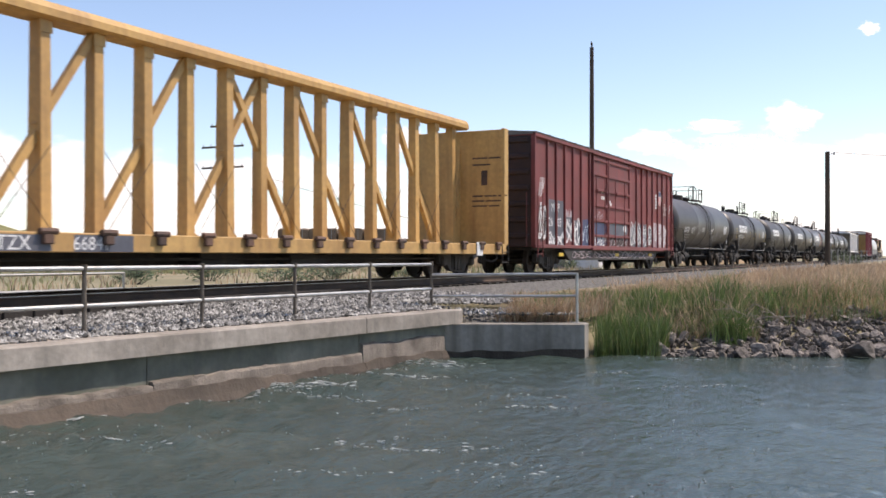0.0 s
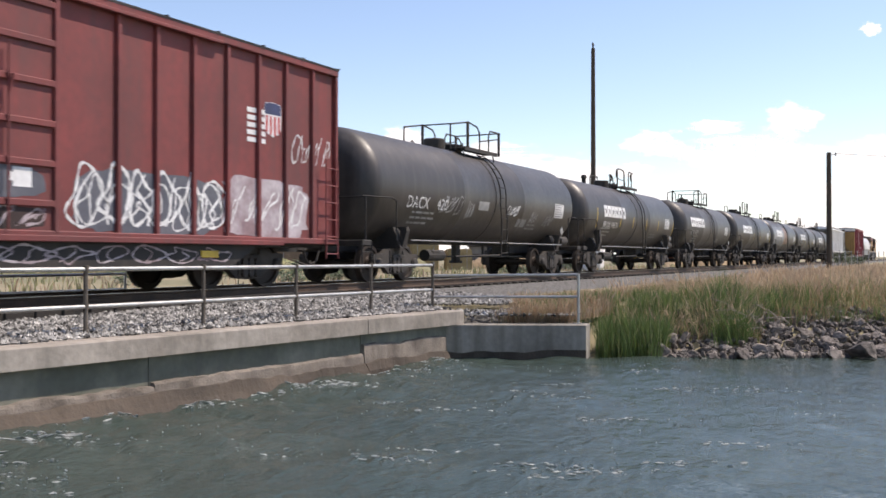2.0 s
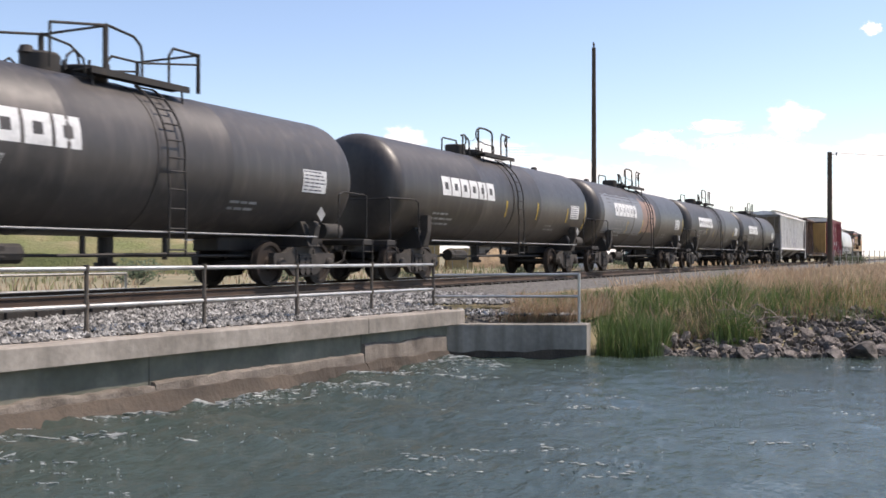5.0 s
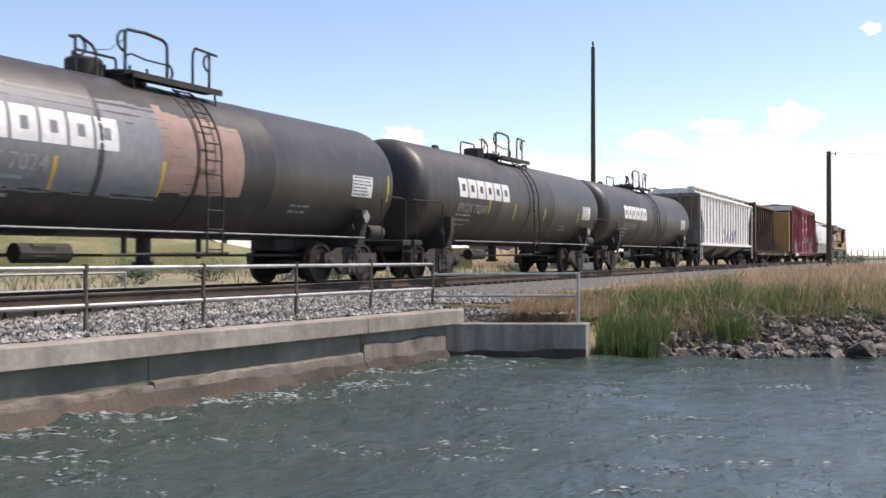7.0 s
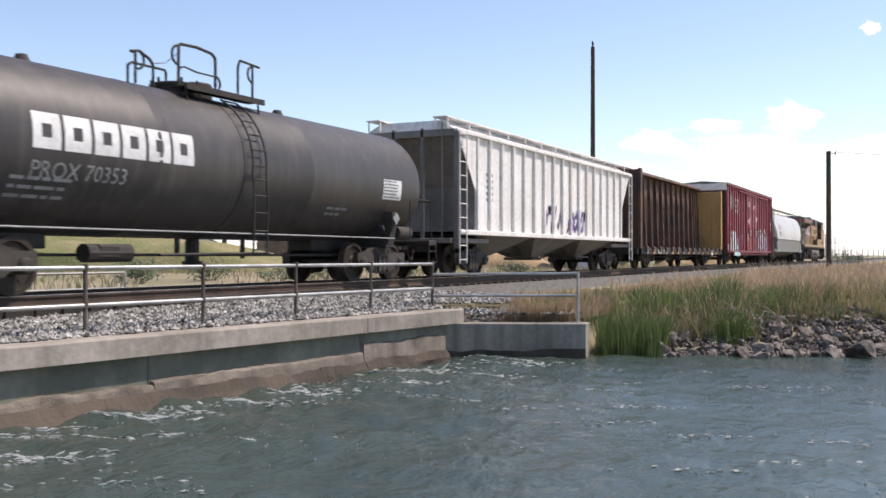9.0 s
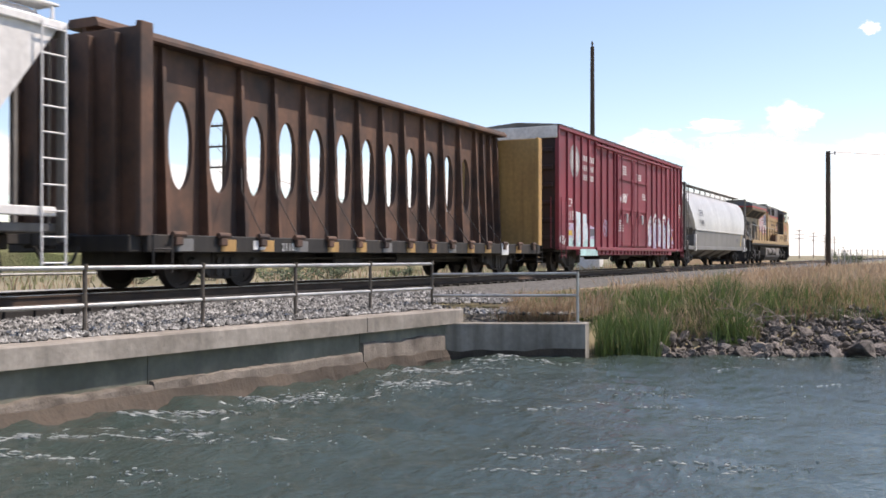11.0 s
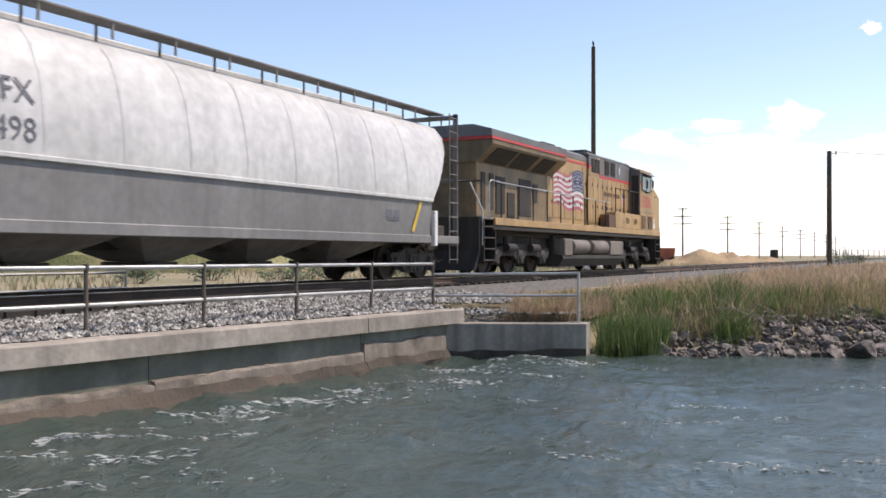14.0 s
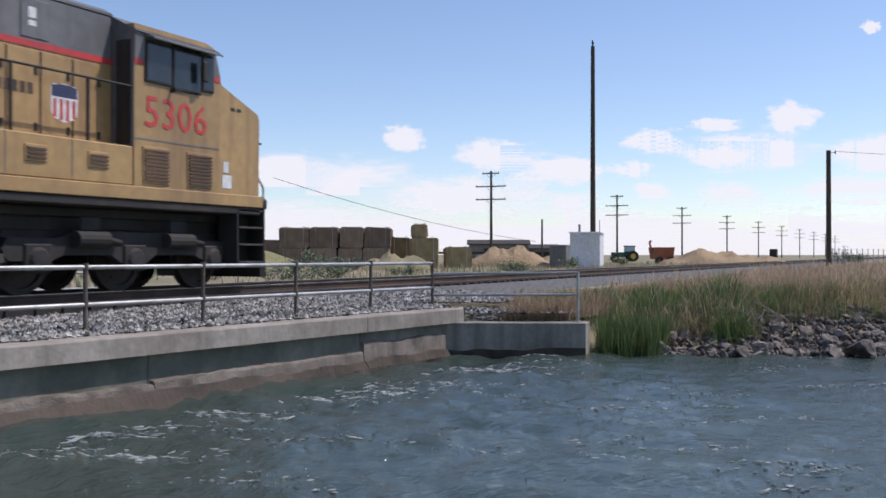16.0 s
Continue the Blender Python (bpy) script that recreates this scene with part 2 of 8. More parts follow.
# ---- mesh helpers ----
class Shape:
    """Vertices and faces of one mesh."""

    def __init__(self):
        self.v, self.f = [], []

    def add(self, verts, faces):
        k = len(self.v)
        self.v += [tuple(p) for p in verts]
        self.f += [tuple(i + k for i in f) for f in faces]
        return self

    def box(self, x0, x1, y0, y1, z0, z1, c=0.0):
        """A box with its edges cut by c."""
        if c <= 0:
            return self.add([(x, y, z) for z in (z0, z1) for x, y in ((x0, y0), (x1, y0), (x1, y1), (x0, y1))],
                            [(0, 3, 2, 1), (4, 5, 6, 7), (0, 1, 5, 4), (1, 2, 6, 5), (2, 3, 7, 6), (3, 0, 4, 7)])
        ring = [(x0 + c, y0), (x1 - c, y0), (x1, y0 + c), (x1, y1 - c), (x1 - c, y1), (x0 + c, y1), (x0, y1 - c), (x0, y0 + c)]
        inner = [(x0 + c, y0 + c), (x1 - c, y0 + c), (x1 - c, y0 + c), (x1 - c, y1 - c), (x1 - c, y1 - c), (x0 + c, y1 - c), (x0 + c, y1 - c), (x0 + c, y0 + c)]
        rows = [(inner, z0), (ring, z0 + c), (ring, z1 - c), (inner, z1)]
        return self.loft([[(x, y, z) for x, y in r] for r, z in rows])

    def loft(self, rings, caps=True, closed=True):
        n = len(rings[0])
        verts = [p for r in rings for p in r]
        faces = []
        for i in range(len(rings) - 1):
            for j in range(n if closed else n - 1):
                a, b = i * n + j, i * n + (j + 1) % n
                faces.append((a, b, b + n, a + n))
        if caps:
            faces.append(tuple(range(n))[::-1])
            faces.append(tuple(range((len(rings) - 1) * n, len(rings) * n)))
        return self.add(verts, faces)

    def tube(self, p, q, r, n=8, r2=None):
        p, q = Vector(p), Vector(q)
        turn = (q - p).to_track_quat("Z", "Y").to_matrix()
        r2 = r if r2 is None else r2
        ring = lambda o, rad: [o + turn @ Vector((rad * math.cos(2 * math.pi * k / n), rad * math.sin(2 * math.pi * k / n), 0)) for k in range(n)]
        return self.loft([ring(p, r), ring(q, r2)])

    def path(self, pts, r, n=6):
        for a, b in zip(pts, pts[1:]):
            self.tube(a, b, r, n)
        return self

    def lathe_x(self, prof, n=40, cy=0.0, cz=0.0):
        """Turned about the x axis: prof holds (x, radius)."""
        return self.loft([[(x, cy + r * math.cos(2 * math.pi * k / n), cz + r * math.sin(2 * math.pi * k / n)) for k in range(n)] for x, r in prof])

    def lathe_y(self, prof, n=24, cx=0.0, cz=0.0):
        return self.loft([[(cx + r * math.cos(2 * math.pi * k / n), y, cz + r * math.sin(2 * math.pi * k / n)) for k in range(n)] for y, r in prof])

    def extrude_x(self, outline, x0, x1):
        """An outline of (y, z) drawn out along x."""
        return self.loft([[(x0, y, z) for y, z in outline], [(x1, y, z) for y, z in outline]])

    def extrude_y(self, outline, y0, y1):
        return self.loft([[(x, y0, z) for x, z in outline], [(x, y1, z) for x, z in outline]])

    def mesh(self, name, material, smooth=False):
        me = bpy.data.meshes.new(name)
        me.from_pydata(self.v, [], self.f)
        if material:
            me.materials.append(material)
        bm = bmesh.new()
        bm.from_mesh(me)
        bmesh.ops.recalc_face_normals(bm, faces=bm.faces)
        bm.to_mesh(me)
        bm.free()
        if smooth:
            me.polygons.foreach_set("use_smooth", [True] * len(me.polygons))
            me.set_sharp_from_angle(angle=radians(35))
        return me


def part(name, shape, material, parent=None, label="", smooth=False):
    ob = new(name, shape.mesh(name, material, smooth) if isinstance(shape, Shape) else shape)
    if parent:
        ob.parent = parent
    return tagged(ob, label, kind="stuff" if name in ("graffiti", "stencil_bars") else "")


def thing(name, label, category, m=None, group="", kind=""):
    ob = new(name)
    ob.empty_display_size = 0.2
    if m is not None:
        ob.matrix_world = m
    return tagged(ob, label, category, group, kind)


def solid(name, shape, material, label, category, group="", kind="", smooth=False, m=None):
    ob = new(name, shape.mesh(name, material, smooth))
    if m is not None:
        ob.matrix_world = m
    return tagged(ob, label, category, group, kind)


def off(lat, ahead):
    """The place lat metres to the side of the camera's axis and ahead metres along it."""
    return ahead * math.cos(PHI) + lat * math.sin(PHI), ahead * math.sin(PHI) - lat * math.cos(PHI)


TRACK_Y, RAIL_Z = 13.1, 1.39


def wall_y(x):
    return 9.72 - 0.125 * (x - 8.0)


def bank_x(y):
    return 19.35 + 0.40 * (6.2 - y) + 0.25 * math.sin(y * 1.3)


def ahead_of(x, y):
    return x * math.cos(PHI) + y * math.sin(PHI)


def in_canal(x, y):
    return ahead_of(x, y) > 7.2 and (x < bank_x(y) or (x < 19.3 and 5.9 < y < 9.6)) and y < wall_y(x) + 0.25


def ground_z(x, y):
    if in_canal(x, y):
        return -1.3
    if ahead_of(x, y) <= 7.2 and y < wall_y(x) + 0.25:
        return max(-1.3, min(0.35, 0.35 - 0.5 * (ahead_of(x, y) - 3.6)))
    z = 1.0 + 0.10 * noise.noise(Vector((x * 0.12, y * 0.12, 3.0))) + 0.04 * noise.noise(Vector((x * 0.6, y * 0.6, 1.0)))
    d = x - bank_x(y)
    if y < 8.8 and d < 4.0:
        z = min(z, -0.12 + 0.36 * d + 0.55 * max(0.0, y - 6.4))
    if abs(y - TRACK_Y) < 6:
        z = min(z, 0.9)
    return z


# ---- ground ----
def axis(a, b, step, far, grow=1.35):
    near = [a + step * k for k in range(int((b - a) / step) + 1)]
    up, s = [near[-1]], step
    while up[-1] < far:
        s *= grow
        up.append(up[-1] + s)
    down, s = [near[0]], step
    while down[-1] > -far:
        s *= grow
        down.append(down[-1] - s)
    return down[:0:-1] + near + up[1:]


def make_ground():
    xs, ys = axis(-6, 42, 0.4, 4200), axis(-14, 26, 0.4, 4200)
    s = Shape()
    s.v = [(x, y, ground_z(x, y) if abs(x) < 400 and abs(y) < 400 else 1.0) for y in ys for x in xs]
    n = len(xs)
    s.f = [(j * n + i, j * n + i + 1, (j + 1) * n + i + 1, (j + 1) * n + i) for j in range(len(ys) - 1) for i in range(n - 1)]
    solid("ground", s, SOIL, "dry tan soil with sparse grass reaching the horizon", "ground", kind="structure", smooth=True)


make_ground()


# ---- canal walls and the gravel shelf ----
def skew_bar(shape, y0, y1, z0, z1, xa, xb, step=1.5, rough=0.0):
    """A bar that follows the line of the canal wall, y0 to y1 behind it."""
    n = max(1, int((xb - xa) / step))
    rings = []
    for k in range(n + 1):
        x = xa + (xb - xa) * k / n
        r = lambda q: rough * noise.noise(Vector((x * 1.7, q, 0.0)))
        w = wall_y(x)
        rings.append([(x, w + y0 + r(1), z0), (x, w + y1, z0), (x, w + y1, z1 + r(5)), (x, w + y0 + 0.02 + r(2), z1 + r(3)), (x, w + y0 + r(4), z1 - 0.02 + r(3))])
    return shape.loft(rings)


def ledge(xa, xb, top, flare, wet=False):
    """A rough cast footing in front of the wall; wet: its undercut foot at the waterline."""
    n = int((xb - xa) / 0.06)
    rings = []
    for k in range(n + 1):
        x = xa + (xb - xa) * k / n
        w = wall_y(x)
        r = lambda q, a: 1.2 * a * noise.noise(Vector((x * 1.1, q, 0.0))) + 0.8 * a * noise.noise(Vector((x * 4.1, q + 9, 0.0))) + 0.5 * a * noise.noise(Vector((x * 13.0, q + 21, 0.0)))
        f = flare * max(0.2, min(1.0, (15.0 - x) / 7.0))
        low = 0.15 + 0.08 * noise.noise(Vector((x * 0.8, 3.0, 0.0))) + 0.03 * noise.noise(Vector((x * 3.1, 5.0, 0.0)))
        if wet:
            rings.append([(x, w + 0.2, -1.4), (x, w - 0.4 * f, -1.4), (x, w - 0.30 * f + r(1, 0.04), -0.08), (x, w - 0.12 * f + r(2, 0.03), 0.02), (x, w + 0.055 - 0.05 * f + r(3, 0.01), low + r(6, 0.02)), (x, w + 0.2, low + 0.01)])
        else:
            g = w + 0.09 - 0.05 * f
            rings.append([(x, w + 0.2, -1.3), (x, g - 0.02, -1.3), (x, g - 0.02 + r(3, 0.012), 0.02), (x, g + r(4, 0.014), 0.16 + r(8, 0.03)), (x, g + 0.012 + r(2, 0.014), top - 0.03 + r(5, 0.03)),
                          (x, g + 0.03 + r(7, 0.012), top + r(5, 0.03)), (x, w + 0.2, top + 0.01 + r(5, 0.03))])
    return Shape().loft(rings)


headwall = thing("canal_headwall", "stained grey concrete canal headwall with an overhanging coping", "wall", kind="structure")
for xa, xb in ((-20, -11.02), (-11, -2.02), (-2, 7.02), (7.04, 14.86), (14.88, 17.95)):
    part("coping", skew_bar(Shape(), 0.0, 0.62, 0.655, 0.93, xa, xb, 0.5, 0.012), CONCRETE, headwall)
# wall face darker than the coping: algae green with coping shade in its colour
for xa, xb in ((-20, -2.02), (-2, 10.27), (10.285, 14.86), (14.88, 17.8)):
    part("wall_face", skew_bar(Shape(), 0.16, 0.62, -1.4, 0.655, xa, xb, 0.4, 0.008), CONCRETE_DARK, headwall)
for xa, xb, top, flare in ((-20, 10.3, 0.25, 1.0), (10.31, 14.86, 0.30, 0.9), (14.89, 17.45, 0.45, 0.4)):
    part("footing_ledge", ledge(xa, xb, top, flare), CONCRETE_FOOT, headwall, "rough brown-grey concrete footing with stones in its face")
for xa, xb, flare in ((-20, 14.86, 1.0), (14.89, 17.45, 0.3)):
    part("wet_foot", ledge(xa, xb, 0.1, flare, True), CONCRETE_WET, headwall, "dark brown water-stained foot at the waterline")
wing = Shape()
wing.loft([[(17.42, 8.95, z), (17.86, 8.95, z), (19.25, 6.28, z), (18.82, 6.22, z)] for z in (-1.4, 0.64)]
          + [[(17.44, 8.93, 0.66), (17.84, 8.93, 0.66), (19.22, 6.31, 0.66), (18.84, 6.25, 0.66)]])
part("wing_wall", wing, CONCRETE_BROWN, headwall, "low grey concrete wing wall")
wet = Shape()
for k in range(24):
    t, u = k / 24, (k + 1) / 24
    q = lambda t, z, o: (17.42 + 1.4 * t - 0.89 * o, 8.95 - 2.73 * t - 0.456 * o, z)
    za, zb = (0.13 + 0.05 * noise.noise(Vector((v * 7.0, 0.5, 0.0))) for v in (t, u))
    wet.add([q(t, -1.0, 0.006), q(u, -1.0, 0.006), q(u, zb, 0.006), q(t, za, 0.006)], [(0, 1, 2, 3)])
part("wet_foot", wet, CONCRETE_WET, headwall, "dark tide mark along the waterline")


def make_shelf():
    s = Shape()
    xs = [-22 + 0.5 * k for k in range(79)] + [17.25, 17.55, 17.8, 18.0, 18.3, 18.6, 18.9, 19.15, 19.45]
    rows = []
    for x in xs:
        ramp = max(0.0, min(1.0, (x - 6) / 12))
        w = wall_y(x) + 0.4
        if x > 17.5:
            w = max(6.45, 8.93 - 1.92 * (x - 17.84))
            prof = ((w, -0.4), (w, 0.60), (w + 0.5, 0.64 + 0.1 * (x > 19)), (10.9, 1.0), (11.7, 1.14), (12.0, 1.17), (12.05, 0.6))
        else:
            prof = ((w, 0.70), (w, 0.90), (w + 0.5, 0.945), (10.9, 0.99 + 0.05 * ramp), (11.7, 1.03 + 0.13 * ramp), (12.0, 1.05 + 0.14 * ramp), (12.05, 0.6))
        rows.append([(x, y, z + (0.03 * noise.noise(Vector((x * 1.1, y * 1.1, 0))) if z > 0.9 else 0)) for y, z in prof])
    s.loft(rows, closed=False, caps=False)
    solid("gravel_shelf", s, GRAVEL_BED, "grey crushed gravel shelf beside the track", "gravel", kind="structure")


make_shelf()


# ---- track ----
def make_track():
    s = Shape()
    s.extrude_x([(9.2, 0.6), (10.6, 0.9), (11.75, 1.16), (14.45, 1.16), (15.8, 0.9), (17.0, 0.6)], 18.0, 2500)
    s.extrude_x([(12.0, 0.5), (12.0, 1.16), (14.45, 1.16), (15.8, 0.9), (17.0, 0.5)], -400, 18.0)
    solid("ballast_bed", s, GRAVEL_BED, "grey crushed stone ballast bed under the track", "track bed", kind="structure")
    track = thing("railway_track", "single railway track with steel rails on dark timber ties", "track", kind="structure")
    for dy in (-0.755, 0.755):
        r = Shape()
        for x0, x1 in ((-400, 2500),):
            r.extrude_x([(TRACK_Y + dy + a, b) for a, b in ((-0.075, 1.215), (0.075, 1.215), (0.075, 1.228), (0.012, 1.25), (0.012, 1.345), (0.036, 1.352),
                                                        (0.036, 1.382), (-0.036, 1.382), (-0.036, 1.352), (-0.012, 1.345), (-0.012, 1.25), (-0.075, 1.228))], x0, x1)
        part("rail", r, RAIL, track, "rust-brown steel rail")
        t = Shape().extrude_x([(TRACK_Y + dy - 0.03, 1.383), (TRACK_Y + dy + 0.03, 1.383), (TRACK_Y + dy + 0.03, RAIL_Z), (TRACK_Y + dy - 0.03, RAIL_Z)], -400, 2500)
        part("rail_head", t, RAILTOP, track, "polished running surface")
    tie = Shape().box(-0.11, 0.11, -1.3, 1.3, 1.05, 1.213, 0.012).mesh("tie", TIE)
    for k in range(240):
        ob = part("tie", tie, TIE, track)
        ob.location = (-6 + 0.53 * k + random.uniform(-0.03, 0.03), TRACK_Y + random.uniform(-0.04, 0.04), 0)
    far = Shape()
    for k in range(700):
        far.box(121.6 + 0.53 * k, 121.82 + 0.53 * k, TRACK_Y - 1.3, TRACK_Y + 1.3, 1.05, 1.213)
    tagged(part("tie_row", far, TIE, track), kind="stuff")
    beam = Shape()
    for k in range(8):
        beam.box(-26 + 5.6 * k, -26 + 5.56 + 5.6 * k, 11.84, 12.06, 0.85, 1.26, 0.012)
    part("guard_timber", beam, TIE, track, "dark creosoted guard timber along the bridge edge")


make_track()


# ---- railings ----
def make_railings():
    step = Vector((2.12, -0.222))
    rail = thing("pipe_railing", "galvanised two-rail pipe railing on a gravel shelf", "railing", group="railings")
    start = Vector((9.77, 10.22)) - step * 7
    ends = [start + step * k for k in range(12)]
    for k, p in enumerate(ends):
        s = Shape().tube((p.x, p.y, 0.60), (p.x, p.y, 1.86), 0.03, 10)
        s.tube((p.x, p.y, 1.80), (p.x, p.y, 1.885), 0.042, 10).tube((p.x, p.y, 1.30), (p.x, p.y, 1.385), 0.042, 10)
        part("post", s, OLDGALV, rail, smooth=True)
    a, b = ends[0], ends[-1]
    for z in (1.845, 1.342):
        part("rail_pipe", Shape().tube((a.x, a.y, z), (b.x, b.y, z - 0.02), 0.031, 12), GALV, rail, smooth=True)
    end = thing("end_railing", "galvanised two-rail pipe railing on the wing wall", "railing", group="railings")
    c = Vector((18.97, 6.43))
    for z in (1.64, 1.20):
        part("rail_pipe", Shape().tube((b.x, b.y, z - 0.03), (c.x, c.y, z), 0.027, 12), GALV, end, smooth=True)
    part("post", Shape().tube((c.x, c.y, 0.62), (c.x, c.y, 1.665), 0.03, 10).tube((c.x, c.y, 0.655), (c.x, c.y, 0.672), 0.09, 10), GALV, end, smooth=True)
    farside = thing("far_railing", "pale pipe railing on the far side of the bridge", "railing", group="railings")
    q0, q1 = Vector((0.0, 17.6)), Vector(off(-7.05, 22.0))
    for z in (1.62, 1.28):
        part("rail_pipe", Shape().tube((q0.x, q0.y, z), (q1.x, q1.y, z), 0.03, 8), GALV, farside, smooth=True)
    for k in range(5):
        p = q0.lerp(q1, k / 4)
        part("post", Shape().tube((p.x, p.y, 0.7), (p.x, p.y, 1.64), 0.03, 8), GALV, farside, smooth=True)


make_railings()


# ---- water ----
def water_material():
    m = bpy.data.materials.new("canal_water")
    m.use_nodes = True
    n, l = m.node_tree.nodes, m.node_tree.links
    b = n["Principled BSDF"]
    b.inputs["Roughness"].default_value, b.inputs["IOR"].default_value = 0.09, 1.333
    tc = n.new("ShaderNodeTexCoord")
    big = n.new("ShaderNodeTexNoise")
    big.inputs["Scale"].default_value = 0.25
    l.new(tc.outputs["Object"], big.inputs["Vector"])
    mix = n.new("ShaderNodeMix")
    mix.data_type = "RGBA"
    mix.inputs[6].default_value, mix.inputs[7].default_value = (0.034, 0.052, 0.046, 1), (0.054, 0.074, 0.062, 1)
    l.new(big.outputs["Fac"], mix.inputs[0])
    l.new(mix.outputs[2], b.inputs["Base Color"])
    mp = n.new("ShaderNodeMapping")
    mp.inputs["Rotation"].default_value = (0, 0, radians(63))
    mp.inputs["Scale"].default_value = (1.0, 2.1, 1.0)
    l.new(tc.outputs["Object"], mp.inputs[0])
    last = None
    for scale, dist, st in ((1.8, 0.08, 0.8), (6.0, 0.03, 0.8), (24.0, 0.008, 0.6)):
        q = n.new("ShaderNodeTexNoise")
        q.inputs["Scale"].default_value, q.inputs["Detail"].default_value = scale, 5
        l.new(mp.outputs[0], q.inputs["Vector"])
        bp = n.new("ShaderNodeBump")
        bp.inputs["Strength"].default_value, bp.inputs["Distance"].default_value = st, dist
        l.new(q.outputs["Fac"], bp.inputs["Height"])
        if last:
            l.new(last.outputs[0], bp.inputs["Normal"])
        last = bp
    l.new(last.outputs[0], b.inputs["Normal"])
    return m


WATER = water_material()
DRIFT = Vector((math.sin(PHI), -math.cos(PHI), 0)) * 0.16


def wave(x, y):
    a = 0.06 * noise.noise(Vector((x * 0.9, y * 0.5, 0.3))) + 0.04 * noise.noise(Vector((x * 2.3, y * 1.3, 7.0)))
    a += 0.026 * noise.noise(Vector((x * 5.0, y * 3.2, 2.0)))
    return a * (0.5 + 1.4 * max(0.0, min(1.0, (y - 2.0) / 5.0)))       # rougher below the headwall


def make_water():
    xs = [-22 + 0.16 * k for k in range(320)]
    ys = [-16 + 0.16 * k for k in range(220)]
    s = Shape()
    s.v = [(x, y, wave(x, y)) for y in ys for x in xs]
    n = len(xs)
    s.f = [(j * n + i, j * n + i + 1, (j + 1) * n + i + 1, (j + 1) * n + i) for j in range(len(ys) - 1) for i in range(n - 1)]
    return solid("canal_water", s, WATER, "rippled grey-green flowing canal water", "water", kind="structure", smooth=True)


water = make_water()


# ---- gravel, rocks and plants ----
def scatter_stones():
    rnd = random.Random(40)
    s = Shape()
    for _ in range(15000):
        x = 6.5 + 15.5 * rnd.random() ** 0.85
        y0 = wall_y(x) + 0.42 if x < 17.7 else max(6.6, 8.95 - 1.92 * (x - 17.86))
        y = y0 + (11.85 - y0) * rnd.random()
        ramp = max(0.0, min(1.0, (x - 6) / 12))
        f = (y - y0) / (11.85 - y0)
        z = 0.93 + (0.10 + 0.13 * ramp) * f - (0.12 if x > 18 and f < 0.3 else 0.0)
        r = rnd.uniform(0.022, 0.060)
        a = rnd.uniform(0, 6.28)
        ca, sa = math.cos(a), math.sin(a)
        pts = []
        for px, py, pz in ((1, 0, 0), (0.2, 1, 0.1), (-1, 0.1, 0), (0, -1, -0.1), (0.1, 0.1, 0.75), (-0.1, 0, -0.7)):
            px, py, pz = [q * r + r * rnd.uniform(-0.25, 0.25) for q in (px, py, pz)]
            pts.append((x + px * ca - py * sa, y + px * sa + py * ca, z + 0.3 * r + pz))
        s.add(pts, [(0, 1, 4), (1, 2, 4), (2, 3, 4), (3, 0, 4), (1, 0, 5), (2, 1, 5), (3, 2, 5), (0, 3, 5)])
    me = bpy.data.meshes.new("ballast_stones")
    me.from_pydata(s.v, [], s.f)
    me.materials.append(STONE)
    tagged(new("ballast_stones", me), "loose grey crushed stones on the gravel shelf", "gravel", kind="stuff")


scatter_stones()


def rock_mesh(seed):
    rnd = random.Random(seed)
    bm = bmesh.new()
    bmesh.ops.create_icosphere(bm, subdivisions=2, radius=1.0)
    cuts = [(Vector((rnd.gauss(0, 1), rnd.gauss(0, 1), rnd.gauss(0, 1))).normalized(), rnd.uniform(0.34, 0.72)) for _ in range(10)]
    for v in bm.verts:
        for n, d in cuts:
            e = v.co.dot(n) - d
            if e > 0:
                v.co -= n * e
        v.co += v.co * 0.08 * noise.noise(v.co * 2.5 + Vector((seed, 0, 0)))
    me = bpy.data.meshes.new("rock")
    bm.to_mesh(me)
    bm.free()
    me.materials.append(ROCK)
    return me


